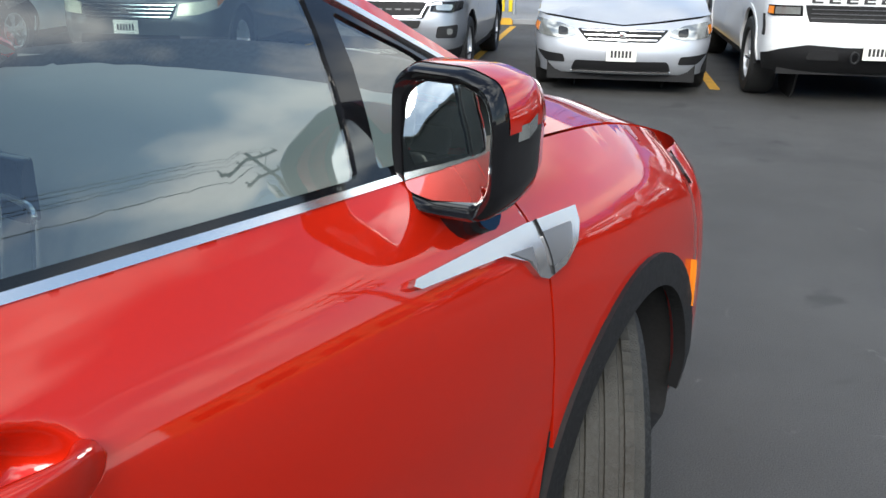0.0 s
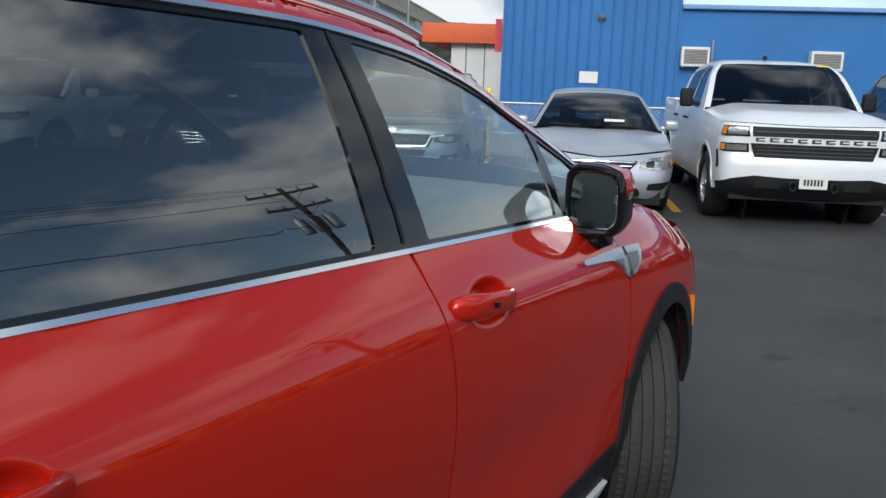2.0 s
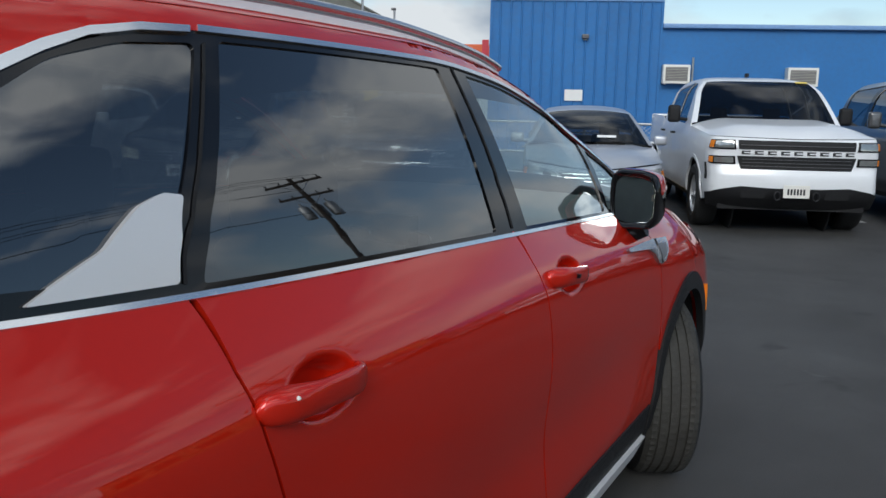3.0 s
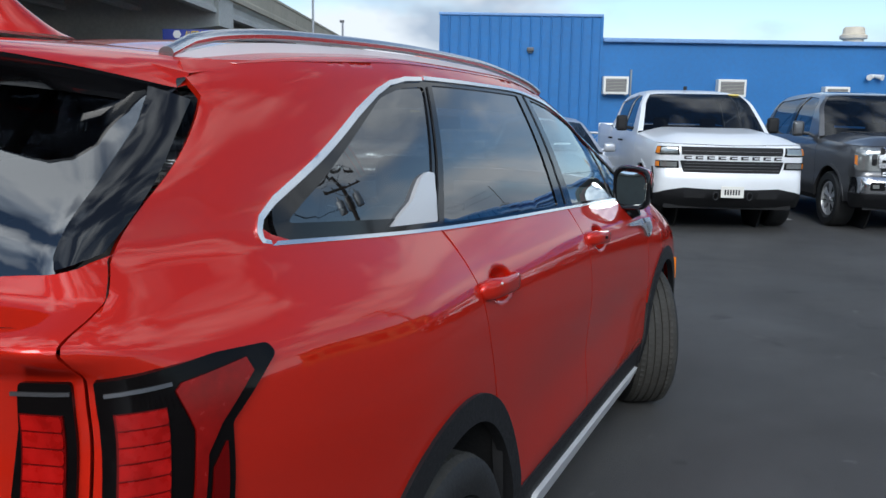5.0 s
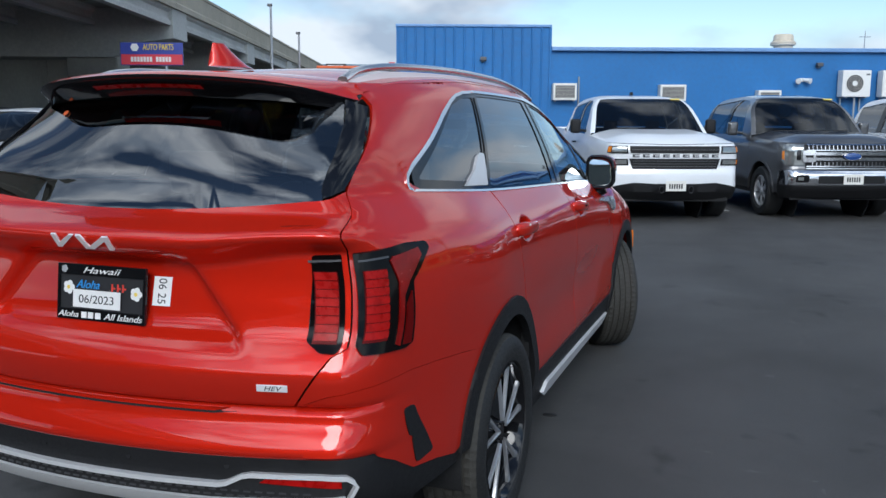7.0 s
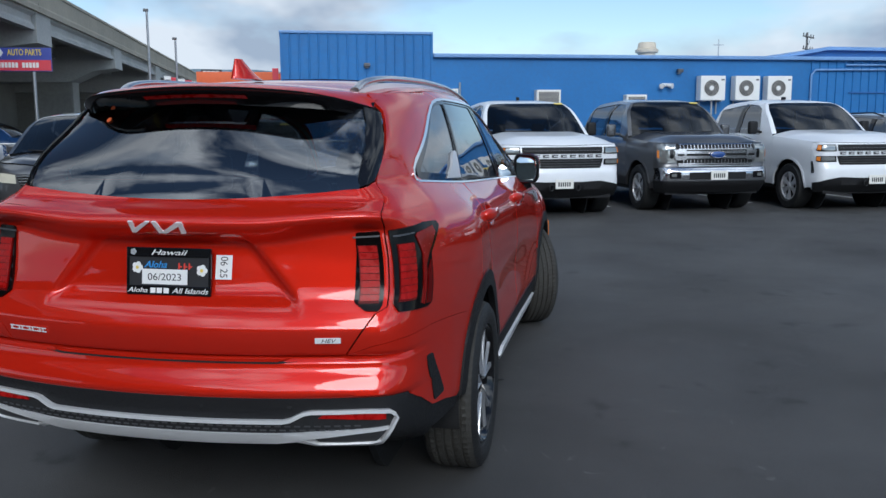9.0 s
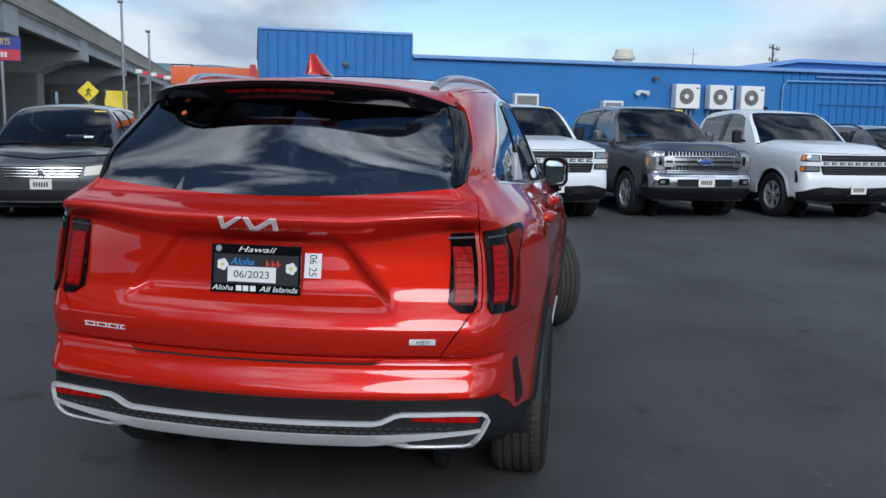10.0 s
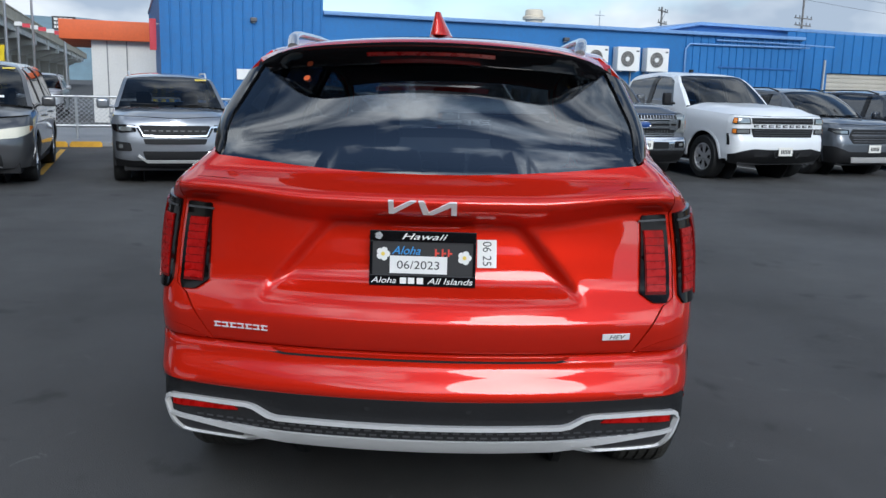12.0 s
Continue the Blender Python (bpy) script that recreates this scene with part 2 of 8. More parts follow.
# ---- mesh tools ----
def finish(name, bm, material, parent=None, label="", smooth=None):
    bmesh.ops.recalc_face_normals(bm, faces=bm.faces)
    me = bpy.data.meshes.new(name)
    bm.to_mesh(me)
    bm.free()
    for k in material if isinstance(material, (list, tuple)) else [material]:
        me.materials.append(k)
    if smooth is not None:
        me.shade_smooth()
        if smooth < 180:
            me.set_sharp_from_angle(angle=radians(smooth))
    ob = new(name, me)
    if parent is not None:
        ob.parent = parent
    if label:
        ob["label"] = label
    return ob


def part(name, bm, material, parent, label="", smooth=40):
    return finish(name, bm, material, parent, label, smooth)


def thing(name, m, label, category, group="", kind=""):
    ob = new(name)
    ob.empty_display_size = 0.1
    ob.matrix_world = m
    return tagged(ob, label, category, group, kind)


def box(bm, lo, hi, bevel=0.0, m=None, segments=2):
    made = bmesh.ops.create_cube(bm, size=1)["verts"]
    lo, hi = Vector(lo), Vector(hi)
    for v in made:
        v.co = Vector((lo[i] + (hi[i] - lo[i]) * (v.co[i] + 0.5) for i in range(3)))
    if bevel > 0:
        edges = list({e for v in made for e in v.link_edges})
        out = bmesh.ops.bevel(bm, geom=edges, offset=bevel, segments=segments, affect="EDGES", profile=0.6)
        made = list({v for f in out["faces"] for v in f.verts} | {v for v in made if v.is_valid})
    if m is not None:
        bmesh.ops.transform(bm, matrix=m, verts=made)
    return made


def rod(bm, a, b, r, r2=None, sides=10, cap=True):
    a, b = Vector(a), Vector(b)
    made = bmesh.ops.create_cone(bm, cap_ends=cap, segments=sides, radius1=r, radius2=r if r2 is None else r2, depth=(b - a).length)["verts"]
    turn = (b - a).to_track_quat("Z", "Y").to_matrix().to_4x4()
    bmesh.ops.transform(bm, matrix=Matrix.Translation((a + b) / 2) @ turn, verts=made)
    return made


def lathe(bm, profile, steps=40, axis="X"):
    """Turn (radius, along) pairs round an axis."""
    rows = []
    for r, h in profile:
        ring = []
        for k in range(steps):
            a = 2 * math.pi * k / steps
            p = {"X": (h, r * math.cos(a), r * math.sin(a)), "Y": (r * math.cos(a), h, r * math.sin(a)), "Z": (r * math.cos(a), r * math.sin(a), h)}[axis]
            ring.append(bm.verts.new(p))
        rows.append(ring)
    for a, b in zip(rows, rows[1:]):
        for k in range(steps):
            bm.faces.new((a[k], a[(k + 1) % steps], b[(k + 1) % steps], b[k]))
    return rows


def tube(bm, points, r, sides=8, closed=False):
    """A round bar that follows points."""
    pts = [Vector(p) for p in points]
    rings = []
    for i, p in enumerate(pts):
        a, b = pts[max(i - 1, 0)], pts[min(i + 1, len(pts) - 1)]
        if closed:
            a, b = pts[i - 1], pts[(i + 1) % len(pts)]
        q = (b - a).to_track_quat("Z", "Y")
        rad = r[i] if isinstance(r, (list, tuple)) else r
        rings.append([bm.verts.new(p + q @ Vector((rad * math.cos(2 * math.pi * k / sides), rad * math.sin(2 * math.pi * k / sides), 0))) for k in range(sides)])
    pairs = list(zip(rings, rings[1:])) + ([(rings[-1], rings[0])] if closed else [])
    for a, b in pairs:
        for k in range(sides):
            bm.faces.new((a[k], a[(k + 1) % sides], b[(k + 1) % sides], b[k]))
    if not closed:
        bm.faces.new(rings[0][::-1])
        bm.faces.new(rings[-1])


def slab(bm, outline, depth, m=Matrix()):
    """A flat outline in x and z, thickened along y by depth (towards +y)."""
    front = [bm.verts.new(m @ Vector((x, 0, z))) for x, z in outline]
    back = [bm.verts.new(m @ Vector((x, depth, z))) for x, z in outline]
    bm.faces.new(front)
    bm.faces.new(back[::-1])
    n = len(outline)
    for i in range(n):
        bm.faces.new((front[i], front[(i + 1) % n], back[(i + 1) % n], back[i]))


def sheet(bm, rows):
    """A quad net through rows of points."""
    net = [[bm.verts.new(p) for p in row] for row in rows]
    for a, b in zip(net, net[1:]):
        for i in range(len(a) - 1):
            bm.faces.new((a[i], a[i + 1], b[i + 1], b[i]))
    return net


def curve_of(*pairs):
    """A smooth curve through (position, value) pairs that does not overshoot."""
    xs, ys = np.array([p[0] for p in pairs], float), np.array([p[1] for p in pairs], float)
    h, d = np.diff(xs), np.diff(ys) / np.diff(xs)
    m = np.zeros(len(xs))
    m[0], m[-1] = d[0], d[-1]
    for i in range(1, len(xs) - 1):
        if d[i - 1] * d[i] > 0:
            w1, w2 = 2 * h[i] + h[i - 1], h[i] + 2 * h[i - 1]
            m[i] = (w1 + w2) / (w1 / d[i - 1] + w2 / d[i])

    def value(x):
        x = np.clip(np.asarray(x, float), xs[0], xs[-1])
        i = np.clip(np.searchsorted(xs, x) - 1, 0, len(h) - 1)
        t = (x - xs[i]) / h[i]
        return (1 + 2 * t) * (1 - t) ** 2 * ys[i] + t * (1 - t) ** 2 * h[i] * m[i] + t * t * (3 - 2 * t) * ys[i + 1] + t * t * (t - 1) * h[i] * m[i + 1]

    return value


def inside(points, poly):
    x, z = points[:, 0], points[:, 1]
    hit = np.zeros(len(points), bool)
    for (x1, z1), (x2, z2) in zip(poly, np.roll(poly, -1, axis=0)):
        cross = (z1 > z) != (z2 > z)
        with np.errstate(divide="ignore", invalid="ignore"):
            hit ^= cross & (x < (x2 - x1) * (z - z1) / (z2 - z1) + x1)
    return hit


def densify(poly, step):
    out = []
    for a, b in zip(poly, np.roll(poly, -1, axis=0)):
        k = max(1, int(np.ceil(np.hypot(*(b - a)) / step)))
        out += [a + (b - a) * i / k for i in range(k)]
    return np.array(out)


def edge_distance(points, poly):
    best = np.full(len(points), 9.0)
    for a, b in zip(poly, np.roll(poly, -1, axis=0)):
        ab = b - a
        t = np.clip(((points - a) @ ab) / max(ab @ ab, 1e-12), 0, 1)
        best = np.minimum(best, np.hypot(*(points - a - t[:, None] * ab).T))
    return best


def rounded(poly, r, steps=4):
    """Round an outline's corners."""
    poly = [np.array(p, float) for p in poly]
    out = []
    for i, p in enumerate(poly):
        a, b = poly[i - 1] - p, poly[(i + 1) % len(poly)] - p
        la, lb = np.hypot(*a), np.hypot(*b)
        k = min(r, la * 0.45, lb * 0.45)
        p0, p1 = p + a / la * k, p + b / lb * k
        for j in range(steps + 1):
            t = j / steps
            out.append((1 - t) ** 2 * p0 + 2 * t * (1 - t) * p + t * t * p1)
    return np.array(out)


def skin(surface, outline, holes=(), offset=0.0, step=0.04, flange=0.012, side=1):
    """A panel cut by its outline out of a surface(a, z) -> xyz, with turned-in edges. side -1 mirrors it."""
    from mathutils.geometry import delaunay_2d_cdt
    rims = [densify(np.array(o, float), step * 0.7) for o in (outline, *holes)]
    lo, hi = rims[0].min(0), rims[0].max(0)
    gx, gz = np.meshgrid(np.arange(lo[0] + step / 2, hi[0], step), np.arange(lo[1] + step / 2, hi[1], step))
    gx = gx + (np.arange(gx.shape[0]) % 2)[:, None] * step * 0.5
    pts = np.stack([gx.ravel(), gz.ravel()], 1)
    keep = inside(pts, rims[0])
    for r in rims[1:]:
        keep &= ~inside(pts, r)
    pts = pts[keep]
    for r in rims:
        if len(pts):
            pts = pts[edge_distance(pts, r) > step * 0.35]
    flat, edges = [], []
    for r in rims:
        base = len(flat)
        flat += [Vector(p) for p in r]
        edges += [(base + i, base + (i + 1) % len(r)) for i in range(len(r))]
    flat += [Vector(p) for p in pts]
    verts, _, tris, *_ = delaunay_2d_cdt(flat, edges, [], 0, 1e-6)
    co = np.array([tuple(v) for v in verts])
    tri = np.array([f for f in tris if len(f) == 3])
    mid = co[tri].mean(1)
    keep = inside(mid, rims[0])
    for r in rims[1:]:
        keep &= ~inside(mid, r)
    tri = tri[keep]
    p, nrm = on_surface(surface, co, offset)
    if side < 0:
        p[:, 0] *= -1
        nrm[:, 0] *= -1
    bm = bmesh.new()
    vs = [bm.verts.new(q) for q in p]
    for t in tri:
        try:
            bm.faces.new([vs[i] for i in t])
        except ValueError:
            pass
    lone = [v for v in vs if not v.link_faces]
    inner = {}
    if flange:
        bm.verts.index_update()
        border = [e for e in bm.edges if len(e.link_faces) == 1]
        for e in border:
            for v in e.verts:
                if v not in inner:
                    inner[v] = bm.verts.new(v.co - Vector(nrm[v.index]) * flange)
        for e in border:
            a, b = e.verts
            bm.faces.new((a, b, inner[b], inner[a]))
    bmesh.ops.delete(bm, geom=lone, context="VERTS")
    return bm


def on_surface(surface, co, offset):
    e = 0.004
    p = surface(co[:, 0], co[:, 1])
    du, dv = surface(co[:, 0] + e, co[:, 1]) - surface(co[:, 0] - e, co[:, 1]), surface(co[:, 0], co[:, 1] + e) - surface(co[:, 0], co[:, 1] - e)
    nrm = np.cross(du, dv)
    nrm /= np.maximum(np.linalg.norm(nrm, axis=1), 1e-9)[:, None]
    return p + nrm * offset, nrm


def circle(y, z, r, a0=0.0, a1=360.0, n=36, squash=1.0):
    return [(y + squash * r * math.cos(radians(a0 + (a1 - a0) * i / n)), z + r * math.sin(radians(a0 + (a1 - a0) * i / n))) for i in range(n + 1)]

# ---- the lot: parking rows, building and viaduct stand at a slant to the red SUV ----
SLANT = 21.6
LOT = pose(0, 0, 0, 0, 0, SLANT)
# the wall's blue with shade mixed in, for the gable and battens
SHADED_BLUE = mat("shaded_blue_metal", (0.017, 0.108, 0.33), 0.5, vary=0.14, scale=0.8)
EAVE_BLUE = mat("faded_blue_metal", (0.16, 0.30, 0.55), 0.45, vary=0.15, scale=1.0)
BEIGE_DOOR = mat("beige_shutter", (0.45, 0.42, 0.36), 0.6, vary=0.1, scale=1.0)
PALE_CONCRETE = mat("pale_concrete", (0.52, 0.51, 0.47), 0.8, vary=0.18, scale=0.5, bump=0.2, bump_scale=12)
TAN_CONCRETE = mat("tan_concrete", (0.44, 0.39, 0.30), 0.85, vary=0.2, scale=0.4, bump=0.3, bump_scale=10)
PAVING = mat("paving_concrete", (0.24, 0.245, 0.25), 0.85, vary=0.15, scale=0.6, bump=0.25, bump_scale=60)
HILL = mat("far_hill", (0.13, 0.19, 0.22), 0.95, vary=0.3, scale=0.01, fine=0.05)
SIGN_BLUE = mat("sign_blue", (0.04, 0.06, 0.30), 0.4, vary=0.05)
SIGN_RED = mat("sign_red", (0.62, 0.05, 0.07), 0.4, vary=0.05)
SIGN_YELLOW = mat("sign_yellow", (0.85, 0.62, 0.02), 0.45, vary=0.05)
WHITE_LINE = mat("white_line", (0.45, 0.45, 0.43), 0.75, vary=0.3, scale=5, fine=90)
WHITE_SHEET = mat("white_enamel", (0.76, 0.75, 0.72), 0.4, vary=0.06)


def lot(u, v, z=0.0):
    """A place from metres along the building (u) and away from the camera (v)."""
    return LOT @ Vector((u, v, z))


def build_ground():
    bm = bmesh.new()
    bmesh.ops.create_grid(bm, x_segments=60, y_segments=60, size=2500)
    tagged(finish("ground", bm, ASPHALT), "smooth dark asphalt parking lot", "ground", kind="structure")
    bm = bmesh.new()
    box(bm, (-40, 18.95, -0.1), (5.6, 25.6, 0.10), 0.02)
    ob = finish("pavement", bm, PAVING)
    ob.matrix_world = LOT
    tagged(ob, "raised grey concrete pavement behind the parking row", "pavement", kind="structure")
    for u, v0, v1, m, what in ((-2.15, 12.6, 18.0, YELLOW, "faded yellow"), (-4.9, 12.6, 18.0, YELLOW, "faded yellow"), (0.55, 11.4, 18.4, YELLOW, "faded yellow"), (3.46, 11.35, 18.0, YELLOW, "faded yellow"), (6.15, 12.0, 17.5, WHITE_LINE, "worn white"), (9.02, 12.1, 17.5, WHITE_LINE, "worn white"),
                               (11.6, 12.1, 17.5, WHITE_LINE, "worn white"), (14.3, 12.1, 17.5, WHITE_LINE, "worn white")):
        bm = bmesh.new()
        rows = [[(u - 0.055, v, 0.004), (u + 0.055, v, 0.004)] for v in np.linspace(v0, v1, 12)]
        sheet(bm, rows)
        ob = finish("parking_line", bm, m)
        ob.matrix_world = LOT
        tagged(ob, what + " parking bay line on asphalt", "road marking", kind="structure")
    for u in (-2.45, -1.72, 0.15):
        bm = bmesh.new()
        slab(bm, [(-0.34, 0), (0.34, 0), (0.34, 0.07), (0.30, 0.12), (-0.30, 0.12), (-0.34, 0.07)], 0.16)
        stop = thing("wheel_stop", LOT @ pose(u, 18.75, 0), "yellow painted kerb block at the bay's end", "wheel stop", "kerb blocks")
        part("block", bm, YELLOW, stop, smooth=None)


def corrugate(name, u0, u1, v, z0, z1, parent, material, pitch=0.30, depth=0.03, label=""):
    """Ribbed sheet metal: flat pans between narrow raised ribs."""
    bm = bmesh.new()
    line = []
    u = u0
    while u < u1 - 1e-6:
        for du, dv in ((0.0, 0.0), (pitch * 0.80, 0.0), (pitch * 0.85, -depth), (pitch * 0.95, -depth)):
            if u + du < u1:
                line.append((u + du, v + dv))
        u += pitch
    line.append((u1, v))
    sheet(bm, [[(a, b, z) for a, b in line] for z in np.linspace(z0, z1, 3)])
    return part(name, bm, material, parent, label, None)


def build_building():
    v, left, step, mid, right = 25.7, 0.2, 5.1, 24.3, 52.0
    hall = thing("blue_building", LOT.copy(), "long low blue-painted metal commercial building", "building")
    bm = bmesh.new()
    box(bm, (step, v, 0), (18.6, v + 14, 3.72))
    part("wall", bm, BLUE_PAINT, hall, "smooth blue painted wall")
    corrugate("ribbed_wall", 18.6, mid, v + 0.02, 0, 3.72, hall, BLUE_PAINT, 0.33, 0.04, "blue ribbed metal wall")
    bm = bmesh.new()
    box(bm, (18.6, v + 0.06, 0), (mid, v + 14, 3.72))
    part("wall", bm, BLUE_PAINT, hall)
    bm = bmesh.new()
    box(bm, (left, v + 0.02, 0), (step, v + 14, 4.47))
    part("tall_block", bm, BLUE_PAINT, hall, "taller blue block")
    corrugate("ribbed_wall", left, step, v - 0.02, 0, 4.47, hall, BLUE_PAINT, 0.31, 0.035, "blue ribbed metal front")
    bm = bmesh.new()
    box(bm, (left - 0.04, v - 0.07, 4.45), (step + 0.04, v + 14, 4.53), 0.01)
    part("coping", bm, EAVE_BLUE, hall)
    for u in (left - 0.02, step - 0.03):
        bm = bmesh.new()
        box(bm, (u, v - 0.065, 0), (u + 0.07, v - 0.02, 4.45))
        part("corner_trim", bm, BLUE_PAINT, hall)
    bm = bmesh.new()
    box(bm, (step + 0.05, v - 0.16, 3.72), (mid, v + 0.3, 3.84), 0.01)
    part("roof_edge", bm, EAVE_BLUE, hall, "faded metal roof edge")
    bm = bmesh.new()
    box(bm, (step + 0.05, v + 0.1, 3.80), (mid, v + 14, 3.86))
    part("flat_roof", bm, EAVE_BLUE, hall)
    # larger gabled hall behind, to the right
    bm = bmesh.new()
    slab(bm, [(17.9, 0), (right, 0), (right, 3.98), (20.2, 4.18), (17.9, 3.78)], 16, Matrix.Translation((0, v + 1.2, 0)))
    part("gable_wall", bm, SHADED_BLUE, hall, "set-back blue gable")
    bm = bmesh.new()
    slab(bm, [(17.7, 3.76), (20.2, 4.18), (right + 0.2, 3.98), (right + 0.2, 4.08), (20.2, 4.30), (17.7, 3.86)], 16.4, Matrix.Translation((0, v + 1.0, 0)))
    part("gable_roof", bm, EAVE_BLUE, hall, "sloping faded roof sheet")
    corrugate("ribbed_wall", mid, right, v + 0.9, 2.55, 4.12, hall, BLUE_PAINT, 0.5, 0.05)
    corrugate("ribbed_wall", mid, 26.5, v + 0.9, 0, 2.55, hall, BLUE_PAINT, 0.5, 0.05)
    bm = bmesh.new()
    box(bm, (26.5, v + 1.03, 0), (33.0, v + 1.06, 2.52))
    shutter = part("shutter", bm, BEIGE_DOOR, hall, "beige roller shutter")
    for k in range(14):
        bm = bmesh.new()
        box(bm, (26.5, v + 1.0, k * 0.18), (33.0, v + 1.03, k * 0.18 + 0.168), 0.01)
        part("slat", bm, BEIGE_DOOR, shutter)
    # pipes along the wall
    bm = bmesh.new()
    tube(bm, [(18.85, v - 0.06, 0.2), (18.85, v - 0.06, 3.2), (19.0, v - 0.06, 3.38), (21.5, v - 0.06, 3.40), (24.6, v - 0.06, 3.44)], 0.035, 8)
    part("pipe", bm, EAVE_BLUE, hall, "pale blue pipe along the wall")
    bm = bmesh.new()
    tube(bm, [(20.2, v - 0.06, 3.56), (23.0, v - 0.06, 3.56), (25.6, v - 0.3, 3.50)], 0.03, 8)
    part("pipe", bm, EAVE_BLUE, hall)
    bm = bmesh.new()
    tube(bm, [(25.3, v - 0.2, 0.0), (25.3, v - 0.2, 3.0)], 0.05, 8)
    part("pipe", bm, STEEL, hall, "upright grey pipe")
    bm = bmesh.new()
    tube(bm, [(14.95, v - 0.25, 0.0), (14.95, v - 0.25, 2.9)], 0.035, 8)
    part("pipe", bm, STEEL, hall)
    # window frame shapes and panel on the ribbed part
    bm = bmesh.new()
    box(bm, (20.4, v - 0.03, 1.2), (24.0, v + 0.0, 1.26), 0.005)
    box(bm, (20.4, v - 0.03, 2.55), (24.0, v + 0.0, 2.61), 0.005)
    part("wall_batten", bm, SHADED_BLUE, hall)
    return hall


def window_unit(u, z0, z1, w, pipe):
    v = 25.7
    ac = thing("air_conditioner", LOT @ pose(u, v - 0.32, z0), "cream window air conditioner jutting from the blue wall", "air conditioner", "window air conditioners")
    h = z1 - z0
    bm = bmesh.new()
    box(bm, (0, 0.0, 0), (w, 0.40, h), 0.02)
    part("casing", bm, WHITE_PLASTIC, ac, smooth=None)
    bm = bmesh.new()
    box(bm, (0.07, -0.008, 0.07), (w - 0.07, 0.0, h - 0.07), 0.0)
    g = part("grille", bm, GREY_MESH, ac, "grey rear grille", None)
    for k in range(9):
        bm = bmesh.new()
        zz = 0.08 + k * (h - 0.16) / 8.5
        box(bm, (0.075, -0.014, zz), (w - 0.075, -0.007, zz + 0.014))
        part("slat", bm, BEIGE_DOOR, g, smooth=None)
    for s in (0.06, w - 0.09):
        bm = bmesh.new()
        slab(bm, [(s, 0), (s + 0.03, 0), (s + 0.03, -0.03), (s, -0.03)], 0.40)
        part("bracket", bm, STEEL, ac, smooth=None)
    if pipe:
        bm = bmesh.new()
        tube(bm, [(w + 0.10, 0.26, -0.9), (w + 0.10, 0.26, h + 0.22)], 0.03, 8)
        part("conduit", bm, STEEL, ac)


def condenser(u, z):
    v = 25.7
    ac = thing("condenser_unit", LOT @ pose(u, v - 0.42, z), "white outdoor condenser with a round fan grille on the blue wall", "air conditioner", "condenser units")
    w, h = 0.92, 0.84
    bm = bmesh.new()
    box(bm, (0, 0, 0), (w, 0.36, h), 0.025)
    part("casing", bm, WHITE_SHEET, ac, smooth=None)
    c = (0.40, -0.012, h / 2)
    bm = bmesh.new()
    made = bmesh.ops.create_circle(bm, cap_ends=True, segments=36, radius=0.27)["verts"]
    bmesh.ops.transform(bm, matrix=Matrix.Translation((c[0], -0.004, c[2])) @ Matrix.Rotation(radians(90), 4, "X"), verts=made)
    part("fan_opening", bm, GREY_MESH, ac, "grey fan opening", None)
    for r in (0.27, 0.22, 0.17, 0.12):
        bm = bmesh.new()
        tube(bm, [(c[0] + r * math.cos(a), c[1], c[2] + r * math.sin(a)) for a in np.linspace(0, 2 * math.pi, 32, endpoint=False)], 0.007, 5, closed=True)
        part("grille_ring", bm, BEIGE_DOOR, ac)
    bm = bmesh.new()
    rod(bm, (c[0], -0.02, c[2]), (c[0], 0.0, c[2]), 0.085, sides=20)
    part("fan_hub", bm, WHITE_SHEET, ac)
    bm = bmesh.new()
    box(bm, (w - 0.16, -0.006, h - 0.16), (w - 0.05, 0.002, h - 0.11))
    part("label_plate", bm, GREY_MESH, ac, smooth=None)
    for s in (0.12, w - 0.16):
        bm = bmesh.new()
        box(bm, (s, -0.02, -0.04), (s + 0.04, 0.42, 0.0))
        box(bm, (s, 0.36, -0.45), (s + 0.04, 0.42, 0.0))
        part("bracket", bm, STEEL, ac, smooth=None)


